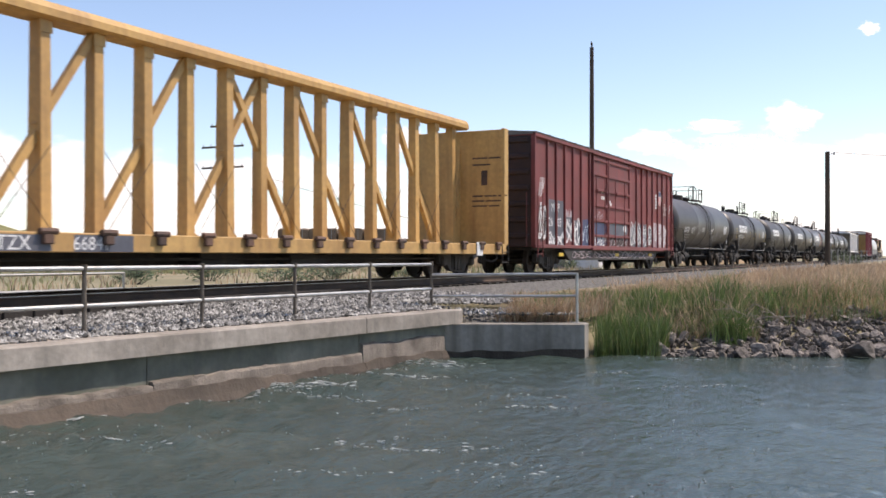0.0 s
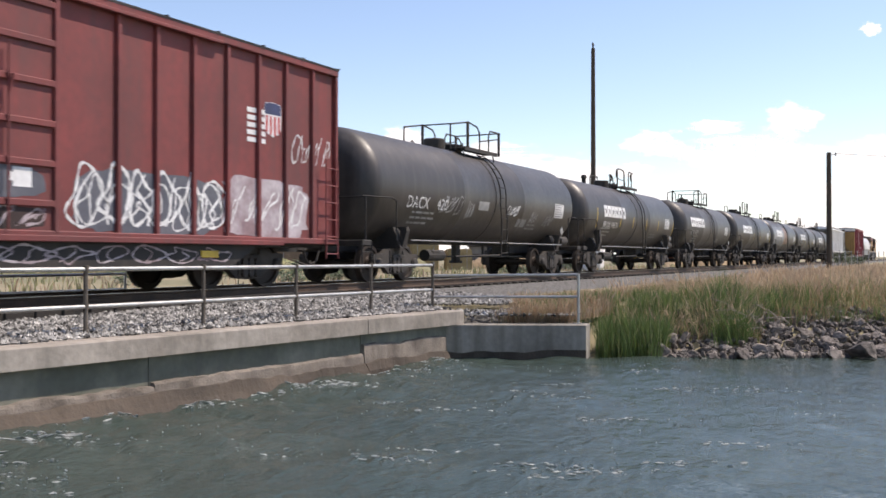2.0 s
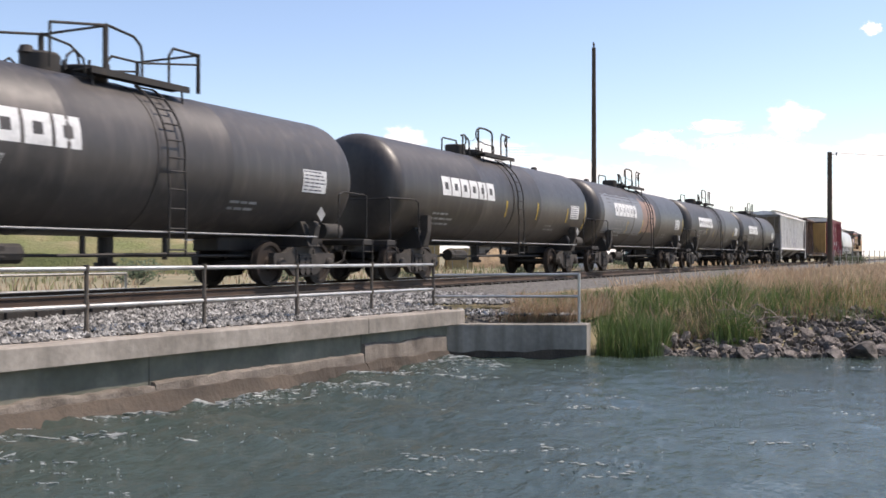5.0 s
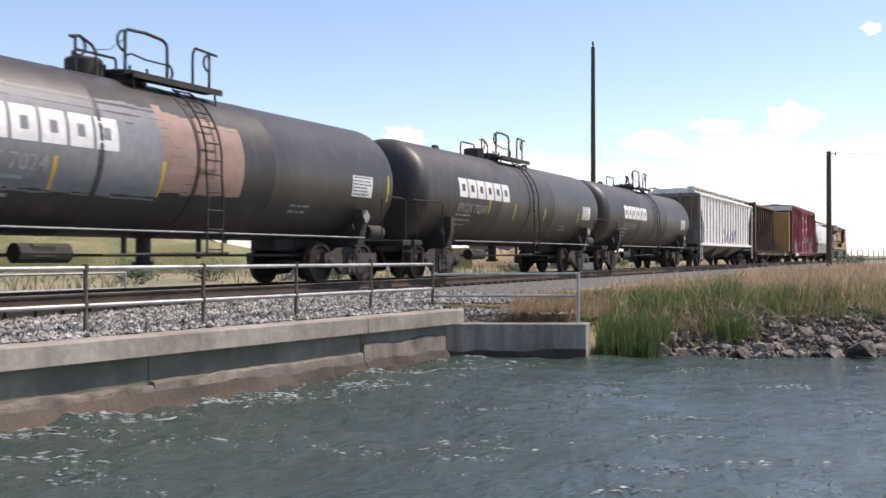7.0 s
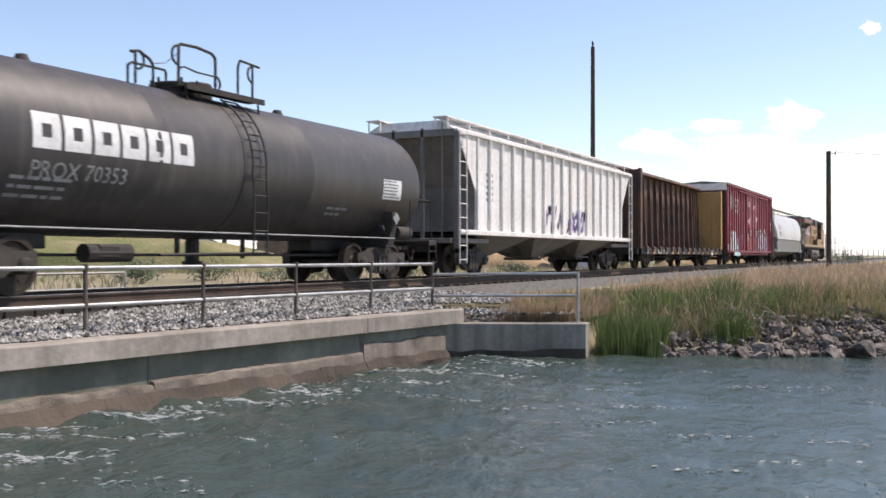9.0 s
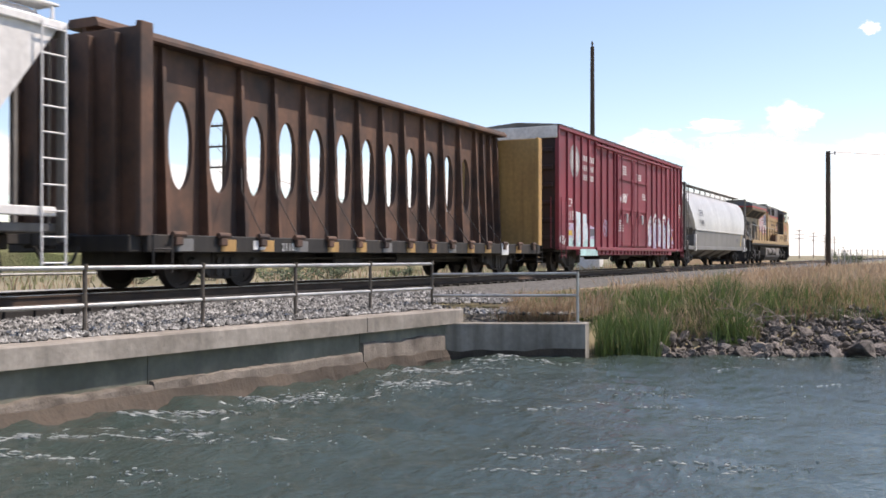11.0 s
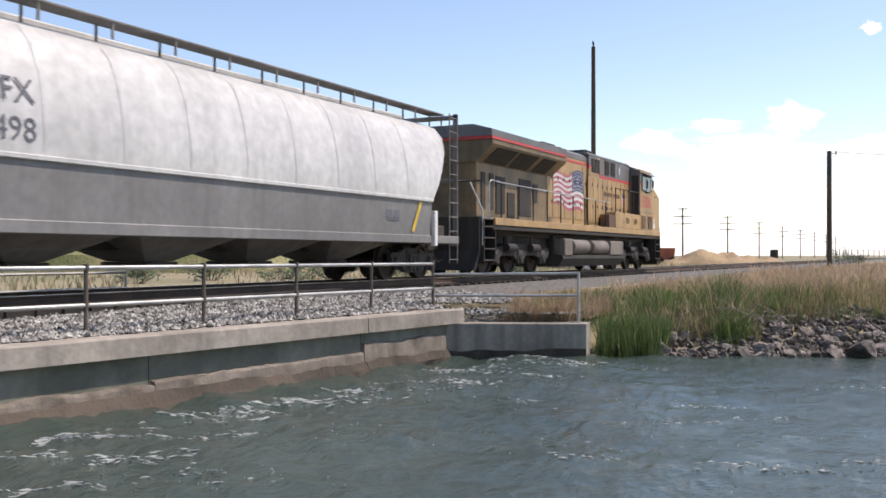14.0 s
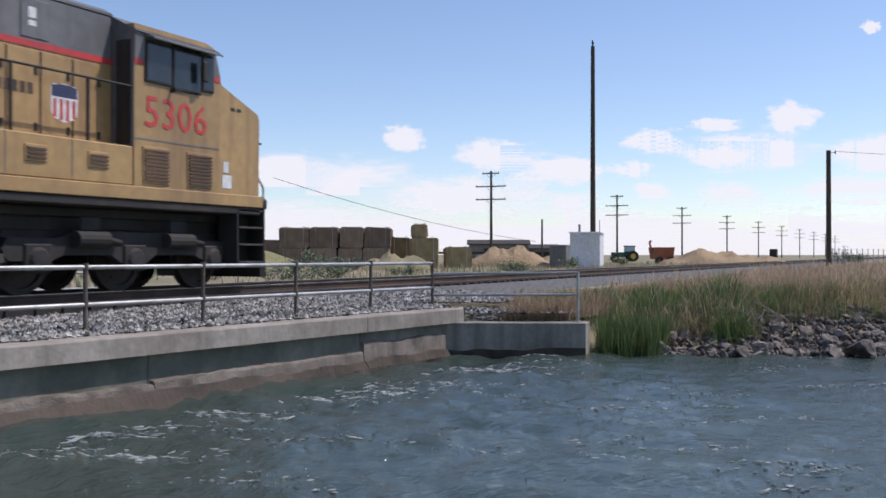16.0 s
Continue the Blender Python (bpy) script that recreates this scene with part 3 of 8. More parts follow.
def rock_bank():
    rnd = random.Random(41)
    kinds = [rock_mesh(k) for k in range(12)]
    bank = thing("riprap_bank", "bank of broken brown and grey riprap rocks at the water", "rocks", kind="structure")
    made = 0
    while made < 300:
        y = rnd.uniform(-4.5, 5.1)
        d = rnd.uniform(-0.25, 2.3)
        if y > 4.2 and d > 1.0:
            continue
        x = bank_x(y) + d
        r = rnd.choice((0.07, 0.08, 0.10, 0.11, 0.13, 0.18)) * rnd.uniform(0.8, 1.25)
        ob = part("rock", kinds[made % 12], None, bank)
        ob.location = (x, y, max(-0.05, -0.12 + 0.36 * d) + 0.25 * r + rnd.uniform(0, 0.08))
        ob.rotation_euler = (rnd.uniform(-0.5, 0.5), rnd.uniform(-0.5, 0.5), rnd.uniform(0, 6.28))
        ob.scale = (r * rnd.uniform(0.9, 1.5), r * rnd.uniform(0.9, 1.3), r * rnd.uniform(0.55, 0.95))
        made += 1
    for x, y, z, r, sx, sy, sz in ((20.0, 5.02, 0.10, 0.34, 0.8, 1.25, 0.62), (20.35, 4.9, 0.34, 0.16, 1, 1.3, 0.7), (21.05, 1.25, 0.12, 0.34, 0.9, 1.45, 0.66), (20.75, 3.2, 0.14, 0.22, 0.9, 1.4, 0.7), (20.6, 3.9, 0.12, 0.2, 0.9, 1.3, 0.7)):
        ob = part("rock", kinds[made % 12], None, bank, "large pale boulder at the water")
        ob.location, ob.rotation_euler, ob.scale = (x, y, z), (0.1, 0.1, 0.3 * made), (r * sx, r * sy, r * sz)
        made += 1
    small = Shape()
    for _ in range(3200):
        y, d = rnd.uniform(-4.5, 5.2), rnd.uniform(-0.2, 2.6)
        x = bank_x(y) + d
        m = kinds[rnd.randrange(12)]
        r = rnd.uniform(0.04, 0.10)
        turn = Euler((rnd.uniform(0, 6), rnd.uniform(0, 6), rnd.uniform(0, 6))).to_matrix()
        c = Vector((x, y, max(-0.05, -0.12 + 0.36 * d) + rnd.uniform(0.0, 0.1)))
        small.add([c + turn @ (v.co * r) for v in m.vertices], [tuple(p.vertices) for p in m.polygons])
    me = bpy.data.meshes.new("rubble")
    me.from_pydata(small.v, [], small.f)
    me.materials.append(ROCK)
    tagged(part("rubble", me, None, bank), kind="stuff")


rock_bank()


def blade(s, x, y, z, h, w, rnd, lean=0.25, head=False):
    a, b = rnd.uniform(0, 6.28), rnd.uniform(0, 6.28)
    lx, ly = lean * h * math.cos(a) * rnd.random(), lean * h * math.sin(a) * rnd.random()
    wx, wy = w * math.cos(b), w * math.sin(b)
    k = len(s.v)
    m = 1.0 if not head else 0.45
    s.v += [(x - wx * m, y - wy * m, z), (x + wx * m, y + wy * m, z), (x + lx * 0.4 - wx * m, y + ly * 0.4 - wy * m, z + h * 0.58), (x + lx * 0.4 + wx * m, y + ly * 0.4 + wy * m, z + h * 0.58),
            (x + lx, y + ly, z + h * rnd.uniform(0.92, 1.0))]
    s.f += [(k, k + 1, k + 3, k + 2), (k + 2, k + 3, k + 4)]
    if head:
        s.v += [(x + lx * 0.7 - wx * 2.2, y + ly * 0.7 - wy * 2.2, z + h * 0.80), (x + lx * 0.7 + wx * 2.2, y + ly * 0.7 + wy * 2.2, z + h * 0.80), (x + lx, y + ly, z + h * 1.05), (x + lx * 0.6, y + ly * 0.6, z + h * 0.7)]
        s.f += [(k + 5, k + 6, k + 7), (k + 6, k + 5, k + 8)]


def grass(shape, name, material, label):
    me = bpy.data.meshes.new(name)
    me.from_pydata(shape.v, [], shape.f)
    me.materials.append(material)
    tagged(new(name, me), label, "grass", kind="stuff")


def plant_grass():
    rnd = random.Random(42)
    green, dry, olive, brown = Shape(), Shape(), Shape(), Shape()
    n = 0
    while n < 74000:
        ahead = 20.0 + 75.0 * rnd.random() ** 2.2
        lat = ahead * rnd.uniform(0.03, 0.49)
        x, y = off(lat, ahead)
        d = x - bank_x(y)
        if y > 10.4 or (y > 6.4 and x < 19.6) or (x < 25 and y > 0.405 * x - 0.25 * noise.noise(Vector((x * 1.5, y * 1.5, 8.0)))) or d < (0.9 if y > 3.3 else 1.7) or (ahead > 32 and y > 9.4):
            continue
        patchy = noise.noise(Vector((x * 0.35, y * 0.35, 9.0)))
        if patchy < -0.25 and rnd.random() < 0.6:
            continue
        n += 1
        z = ground_z(x, y) - 0.05
        far = min(1.0, (ahead - 20) / 40)
        h = rnd.uniform(0.2, 0.66) * (1.0 + 0.5 * patchy) * max(0.25, min(1.0, (9.8 - y) / 4.5)) * (1.0 - 0.35 * far) * (0.95 + 0.9 * noise.noise(Vector((x * 1.3, y * 1.3, 2.0))))
        w = rnd.uniform(0.0028, 0.0055) * (1 + 2.4 * far)
        # the fresh grass grows along the damp front of the bank, with dead stalks at the rocks and straw behind
        damp = 0.52 - 0.13 * abs(d - 2.2) + 0.6 * noise.noise(Vector((x * 0.5, y * 0.5, 30.0)))
        if y < 3.0 and d < 2.6:
            damp -= 0.25
        elif y > 4.0 and d < 3.2:
            damp += 0.3
        pick = rnd.random()
        if pick < damp:
            blade(green, x, y, z, h * 0.9, w * 1.2, rnd, 0.7)
        elif pick < damp + 0.2:
            blade(olive, x, y, z, h * 0.95, w, rnd, 0.9)
        elif d < 2.6 and y < 3.4 or rnd.random() < 0.34:
            blade(brown, x, y, z, h * 0.9, w * 0.9, rnd, 0.9)
        else:
            blade(dry, x, y, z, h * 1.05, w * 0.9, rnd, 1.0, rnd.random() < 0.45)
    for _ in range(4600):
        y = rnd.uniform(4.95, 6.2)
        x = bank_x(y) + rnd.gauss(0.25, 0.26)
        if x < 18.95 + 0.3 * rnd.random() and y > 6.0:
            continue
        blade(green if rnd.random() < 0.88 else olive, x, y, -0.08, rnd.uniform(0.3, 1.0) * (0.75 + 0.5 * noise.noise(Vector((x * 2.5, y * 2.5, 4.0)))) + 0.1, rnd.uniform(0.004, 0.009), rnd, 0.4)
    for _ in range(900):
        y = rnd.uniform(3.5, 4.1)
        x = bank_x(y) + rnd.gauss(1.2, 0.25)
        blade(green, x, y, 0.2, rnd.uniform(0.3, 0.8), rnd.uniform(0.004, 0.008), rnd, 0.5)
    for _ in range(5200):
        x, y = rnd.uniform(18.5, 21.8), rnd.uniform(6.4, 9.0)
        if y < 8.95 - 1.92 * (x - 17.86) + 0.2 or y > 0.41 * x - 0.3 * noise.noise(Vector((x * 1.5, y * 1.5, 8.0))):
            continue
        pick = rnd.random()
        blade(dry if pick < 0.55 else brown if pick < 0.85 else olive, x, y, 0.72, rnd.uniform(0.2, 0.55), rnd.uniform(0.003, 0.006), rnd, 0.7, rnd.random() < 0.2)
    for _ in range(2300):
        q = 0.42 + 0.58 * rnd.random() ** 0.8
        x, y = 18.1 + 0.85 * q + rnd.gauss(0.12, 0.14), 8.45 - 1.75 * q + rnd.gauss(0.08, 0.18)
        if y < 8.95 - 1.92 * (x - 17.86) + 0.06:
            continue
        pick = rnd.random()
        blade(brown if pick < 0.3 else dry if pick < 0.92 else olive, x, y, 0.66, rnd.uniform(0.12, 0.46), rnd.uniform(0.003, 0.0055), rnd, 0.9)
    for _ in range(12000):
        x, y = rnd.uniform(-2, 95), 16.6 + 40 * rnd.random() ** 1.8
        p = noise.noise(Vector((x * 0.15, y * 0.15, 5.0)))
        if p < -0.15:
            continue
        blade(dry if rnd.random() < 0.65 - p else olive, x, y, ground_z(x, y) - 0.03, rnd.uniform(0.15, 0.42) * (1 + p), rnd.uniform(0.012, 0.03), rnd, 0.5)
    grass(green, "green_grass", GRASSG, "fresh green reeds and grass on the bank")
    grass(dry, "dry_grass", GRASSD, "tall dry tan grass with seed heads")
    grass(olive, "olive_grass", GRASSO, "half-dry olive green grass")
    grass(brown, "dead_grass", GRASSB, "dead reddish-brown grass and weed stalks")


plant_grass()


def shrub(x, y, z, r, h, seed, material=LEAF):
    rnd = random.Random(seed)
    ob = thing("shrub", "low green roadside shrub on dry ground", "shrub", pose(x, y, z), group="shrubs")
    st = Shape()
    leaves = Shape()
    for _ in range(16):
        a, q = rnd.uniform(0, 6.28), rnd.random() ** 0.5
        tip = (r * q * math.cos(a), r * q * math.sin(a), h * rnd.uniform(0.55, 1.0) * (1 - 0.4 * q))
        st.tube((0.1 * math.cos(a), 0.1 * math.sin(a), -0.1), tip, 0.014, 4, 0.005)
        for _ in range(34):
            c = Vector(tip) * rnd.uniform(0.45, 1.08) + Vector((rnd.gauss(0, 0.13 * r), rnd.gauss(0, 0.13 * r), rnd.gauss(0, 0.1 * h)))
            c.z = max(0.02, c.z)
            u = Vector((rnd.gauss(0, 1), rnd.gauss(0, 1), rnd.gauss(0, 1))).normalized()
            v = u.orthogonal().normalized()
            l = rnd.uniform(0.04, 0.09) * (0.6 + 0.5 * r)
            leaves.add([c - u * l, c + v * l * 0.45, c + u * l, c - v * l * 0.45], [(0, 1, 2, 3)])
    part("branch", st, POLE, ob)
    part("foliage", leaves, material, ob)
    return ob


for k, (lat, ahead, r, h) in enumerate(((-11.2, 36, 0.9, 0.9), (-9.4, 40, 1.2, 1.0), (-5.6, 36, 1.1, 0.95), (-4.6, 41, 0.8, 0.8), (-7.4, 58, 1.8, 1.3), (-5.4, 56, 1.5, 1.1), (-1.9, 46, 0.7, 0.6),
                                       (3.6, 52, 0.9, 0.7), (-13.5, 44, 1.3, 1.1), (9.0, 70, 1.0, 0.9), (15.5, 88, 1.2, 1.1), (48.0, 120, 1.8, 2.2), (51.0, 122, 1.2, 1.7), (53.5, 130, 1.5, 1.4))):
    x, y = off(lat, ahead)
    shrub(x, y, ground_z(x, y), r, h, 100 + k)
driftwood = Shape()
rnd0 = random.Random(77)
for _ in range(22):
    p = Vector((rnd0.uniform(20.9, 21.6), rnd0.uniform(2.7, 3.9), rnd0.uniform(0.5, 0.85)))
    q = p + Vector((rnd0.uniform(-0.4, 0.5), rnd0.uniform(-0.6, 0.7), rnd0.uniform(-0.1, 0.45)))
    driftwood.path([p, p.lerp(q, 0.5) + Vector((0, 0, 0.07)), q], rnd0.uniform(0.004, 0.009), 5)
solid("dead_brush", driftwood, DRYWOOD, "bleached grey dead brush on the rocks", "brush", kind="stuff")


# ---- poles and wires ----
def telegraph_pole(x, y):
    ob = thing("telegraph_pole", "dark wooden telegraph pole with three crossarms", "pole", pose(x, y, 1.0), group="telegraph poles")
    part("pole_shaft", Shape().tube((0, 0, -0.4), (0, 0, 10.0), 0.17, 10, 0.12), POLE, ob, smooth=True)
    for z, w in ((9.75, 1.0), (8.35, 1.75), (6.95, 1.75)):
        arm = part("crossarm", Shape().box(-0.17, -0.06, -w, w, z - 0.06, z + 0.06, 0.01), POLE, ob)
        for j in range(6):
            yy = -w + 0.12 + (2 * w - 0.24) * j / 5
            part("insulator", Shape().tube((-0.115, yy, z + 0.06), (-0.115, yy, z + 0.2), 0.03, 6), GREYPAINT, arm)
        part("brace", Shape().tube((-0.08, -0.6, z - 0.02), (-0.08, 0, z - 0.55), 0.018, 4).tube((-0.08, 0.6, z - 0.02), (-0.08, 0, z - 0.55), 0.018, 4), POLE, ob)


for k in range(-2, 10):
    telegraph_pole(98 + 44.7 * k + (2.3 if k == 1 else 0.0), 43.0)
X, Y = off(11.50, 76.0)
tall = thing("tall_pole", "very tall dark wooden pole with a small cap", "pole", pose(X, Y, 1.0))
part("pole_shaft", Shape().tube((0, 0, -0.4), (0, 0, 17.0), 0.22, 14, 0.15), POLE, tall, smooth=True)
part("pole_cap", Shape().tube((0, 0, 17.0), (0, 0, 17.22), 0.06, 8).tube((0.02, 0, 17.2), (0.1, 0.06, 17.45), 0.10, 8, 0.05).tube((-0.1, 0, 17.28), (0.25, 0.05, 17.28), 0.05, 6), BLACK, tall)
X, Y = off(22.56, 58.0)
near_pole = thing("utility_pole", "dark weathered wooden utility pole on the bank", "pole", pose(X, Y, 0.9))
part("pole_shaft", Shape().tube((0, 0, -0.4), (0, 0, 7.2), 0.16, 12, 0.13), POLE, near_pole, smooth=True)
part("bracket", Shape().tube((0, 0, 7.05), (0.25, -0.35, 7.1), 0.025, 6).tube((0.25, -0.35, 7.0), (0.25, -0.35, 7.2), 0.04, 8), GREYPAINT, near_pole)


def wire(a, b, sag, r, label):
    pts = []
    for k in range(25):
        t = k / 24
        p = Vector(a).lerp(Vector(b), t)
        p.z -= sag * 4 * t * (1 - t)
        pts.append(tuple(p))
    solid("overhead_wire", Shape().path(pts, r, 4), BLACK, label, "wire", group="overhead wires")


wire((X + 0.25, Y - 0.35, 8.05), (X + 14, Y - 40, 7.6), 0.7, 0.012, "thin sagging wire from the utility pole")
xa, ya = off(-14.5, 85)
xb, yb = off(9.8, 105)
wire((xa, ya, 8.6), (xb, yb, 3.4), 0.6, 0.022, "thin dark service wire over the yard")

# ---- the yard beyond the track ----
X, Y = off(10.6, 73.0)
cab_ob = thing("equipment_cabinet", "white metal trackside equipment cabinet", "cabinet", pose(X, Y, 0.95, 0, 0, 8))
part("cabinet_body", Shape().box(-0.85, 0.85, -1.1, 1.1, 0, 2.62, 0.02), BOXWHITE, cab_ob)
part("cabinet_roof", Shape().loft([[(-0.95, -1.2, 2.62), (0.95, -1.2, 2.62), (0.95, 1.2, 2.62), (-0.95, 1.2, 2.62)], [(-0.9, -1.15, 2.72), (0.9, -1.15, 2.72), (0.9, 1.15, 2.72), (-0.9, 1.15, 2.72)]]), BOXWHITE, cab_ob)
part("cabinet_door", Shape().box(-0.89, -0.853, -0.6, 0.35, 0.15, 2.35, 0.01), BOXWHITE, cab_ob)
part("vent_pipe", Shape().tube((0.3, 0.6, 2.7), (0.3, 0.6, 3.3), 0.09, 8).tube((0.2, -0.9, 2.7), (0.2, -0.9, 3.6), 0.03, 6), GREYPAINT, cab_ob)
X, Y = off(9.5, 80.0)
locker = thing("battery_locker", "small grey steel locker beside the cabinet", "cabinet", pose(X, Y, 0.95))
part("locker_body", Shape().box(-0.7, 0.7, -0.7, 0.7, 0, 1.75, 0.03), HOPDARK, locker)
part("locker_lid", Shape().box(-0.75, 0.75, -0.75, 0.75, 1.752, 1.85, 0.02), GREYPAINT, locker)


def bale(lat, ahead, w, hgt, z, depth=2.2, dark=False, turn=0.0):
    rnd = random.Random(int(lat * 100 + ahead * 7 + z * 10))
    s = Shape()
    n = 5
    rings = []
    for k in range(n + 1):
        x = -depth / 2 + depth * k / n
        j = lambda: rnd.uniform(-0.05, 0.05)
        c = 0.12
        rings.append([(x + j(), -w / 2 + c, j() * 0.3), (x + j(), w / 2 - c, j() * 0.3), (x + j(), w / 2 + j(), c), (x + j(), w / 2 + j(), hgt - c), (x + j(), w / 2 - c, hgt + j()), (x + j(), -w / 2 + c, hgt + j()),
                      (x + j(), -w / 2 + j(), hgt - c), (x + j(), -w / 2 + j(), c)])
    s.loft(rings)
    x, y = off(lat, ahead)
    ob = thing("hay_bale", "large weathered rectangular hay bale in a stack", "hay bale", pose(x, y, z, 0, 0, math.degrees(PHI) + turn), group="hay bales")
    part("bale_body", s, STRAWDARK if dark else STRAW, ob)
    for q in (-0.3, 0.3):
        part("twine", Shape().path([(-depth / 2 - 0.07, q * w, 0.1), (-depth / 2 - 0.07, q * w, hgt + 0.06), (depth / 2 + 0.06, q * w, hgt + 0.06)], 0.02, 4), GREYPAINT, ob)


# stacked bales use the darker straw, which holds some of their shade
for lat, w, rows in ((-11.35, 2.3, 2), (-9.1, 2.1, 2), (-7.0, 1.75, 2), (-5.05, 1.95, 2)):
    for r in range(rows):
        for q in range(2):
            bale(lat + 0.1 * r, 76.0 + 2.3 * q, w, 1.55, 0.95 + 1.56 * r, 2.2, True, 2 * r)
for lat, ahead, w, hgt, z, dk in ((-1.4, 74, 2.0, 2.3, 0.95, False), (-1.75, 74.2, 1.1, 1.0, 3.26, False), (1.1, 75, 1.9, 1.6, 0.95, False), (-3.4, 78, 1.6, 2.4, 0.95, False), (-13.6, 79, 2.2, 2.2, 0.95, True)):
    bale(lat, ahead, w, hgt, z, 2.0, dk, 6)


def heap(lat, ahead, w, d, hgt, material, name, label, seed, turn=0.0):
    s = Shape()
    n, m = 26, 14
    rings = []
    for i in range(n + 1):
        u = -1 + 2 * i / n
        ring = []
        for k in range(m + 1):
            v = -1 + 2 * k / m
            e = max(0.0, 1 - (u * u) ** 1.2) * max(0.0, 1 - v * v)
            z = hgt * e ** 0.7 * (0.75 + 0.5 * noise.noise(Vector((u * 2.4, v * 1.5, seed)))) + 0.22 * hgt * e * noise.noise(Vector((u * 9, v * 6, seed + 3.0)))
            ring.append((v * d / 2, -u * w / 2, z - 0.05))
        rings.append(ring)
    s.loft(rings, closed=False, caps=False)
    x, y = off(lat, ahead)
    solid(name, s, material, label, "heap", kind="", smooth=True, m=pose(x, y, 0.95, 0, 0, math.degrees(PHI) + turn))


heap(-25.0, 62, 34, 9, 3.3, FIELD, "field_berm", "low green and tan field berm beyond the track", 21.0)
heap(-19.5, 70, 14, 8, 2.5, FIELD, "field_berm", "low green and tan field berm beyond the track", 27.0)
heap(-3.2, 66, 5.2, 4, 1.25, SOIL, "dirt_mound", "low brown dirt heap beside the bales", 2.0)
heap(5.2, 82, 7.5, 5, 2.0, MOUNDM, "straw_mound", "loose tan straw heap in the yard", 5.0)
heap(25.5, 96, 9.5, 7, 1.75, MOUNDM, "straw_mound", "long tan straw heap beside the track", 8.0)
heap(31.0, 100, 8, 6, 1.2, MOUNDM, "straw_mound", "long tan straw heap beside the track", 11.0)
heap(9.0, 88, 5, 4, 1.0, MOUNDM, "straw_mound", "loose tan straw heap in the yard", 13.0)
x, y = off(0.6, 92)
trailer = thing("flatbed_trailer", "dark flat farm trailer parked in the yard", "trailer", pose(x, y, 0.98, 0, 0, math.degrees(PHI)))
part("trailer_bed", Shape().box(-1.1, 1.1, -3.6, 3.6, 1.1, 1.3, 0.03), BLACK, trailer)
part("headboard", Shape().box(-1.1, 1.1, 1.6, 3.6, 1.3, 2.4, 0.05), GREENP, trailer)
for yy in (-2.6, 2.6):
    part("trailer_wheel", Shape().lathe_y([(yy - 0.4, 0.1), (yy - 0.4, 0.45), (yy + 0.4, 0.45), (yy + 0.4, 0.1)], 14, -0.9, 0.45), BLACK, trailer)
for k, (lat, ahead, w, hgt) in enumerate(((6.6, 118, 7.0, 2.2), (12.0, 122, 4.0, 1.7))):
    x, y = off(lat, ahead)
    shed = thing("yard_shed", "low grey weathered farm shed in the distance", "shed", pose(x, y, 0.98, 0, 0, math.degrees(PHI)), group="yard sheds")
    part("shed_wall", Shape().box(-1.5, 1.5, -w / 2, w / 2, 0, hgt, 0.02), HOPDARK, shed)
    part("shed_roof", Shape().loft([[(-1.8, yy, hgt), (1.8, yy, hgt), (1.8, yy, hgt + 0.1), (0, yy, hgt + 0.6), (-1.8, yy, hgt + 0.1)] for yy in (-w / 2 - 0.2, w / 2 + 0.2)]), TRUCKM, shed)
    part("shed_opening", Shape().box(-1.54, -1.503, -w / 4, w / 4, 0.05, hgt * 0.8), BLACK, shed)
x, y = off(-24.2, 96)
barn = thing("farm_house", "small pale farm house with a grey gable roof", "house", pose(x, y, 0.98, 0, 0, math.degrees(PHI) + 10))
part("house_wall", Shape().extrude_x([(-3.2, 0), (3.2, 0), (3.2, 1.9), (0, 3.0), (-3.2, 1.9)], -2.2, 2.2), HOPWHITE, barn)
part("house_roof", Shape().loft([[(xx, -3.6, 1.78), (xx, 0, 3.06), (xx, 3.6, 1.78), (xx, 3.6, 1.92), (xx, 0, 3.2), (xx, -3.6, 1.92)] for xx in (-2.5, 2.5)]), HOPDARK, barn)
for yy in (-1.9, 0.3, 1.6):
    part("window", Shape().box(-2.24, -2.203, yy, yy + 0.75, 0.9, 1.6), GLASS, barn)
x, y = off(9.4, 94)
post = thing("yard_post", "bare dark wooden post", "post", pose(x, y, 0.95))
part("post_shaft", Shape().tube((0, 0, -0.3), (0, 0, 4.4), 0.11, 8, 0.09), POLE, post)
part("post_step", Shape().tube((-0.3, 0, 2.2), (0.3, 0, 2.2), 0.02, 5), POLE, post)


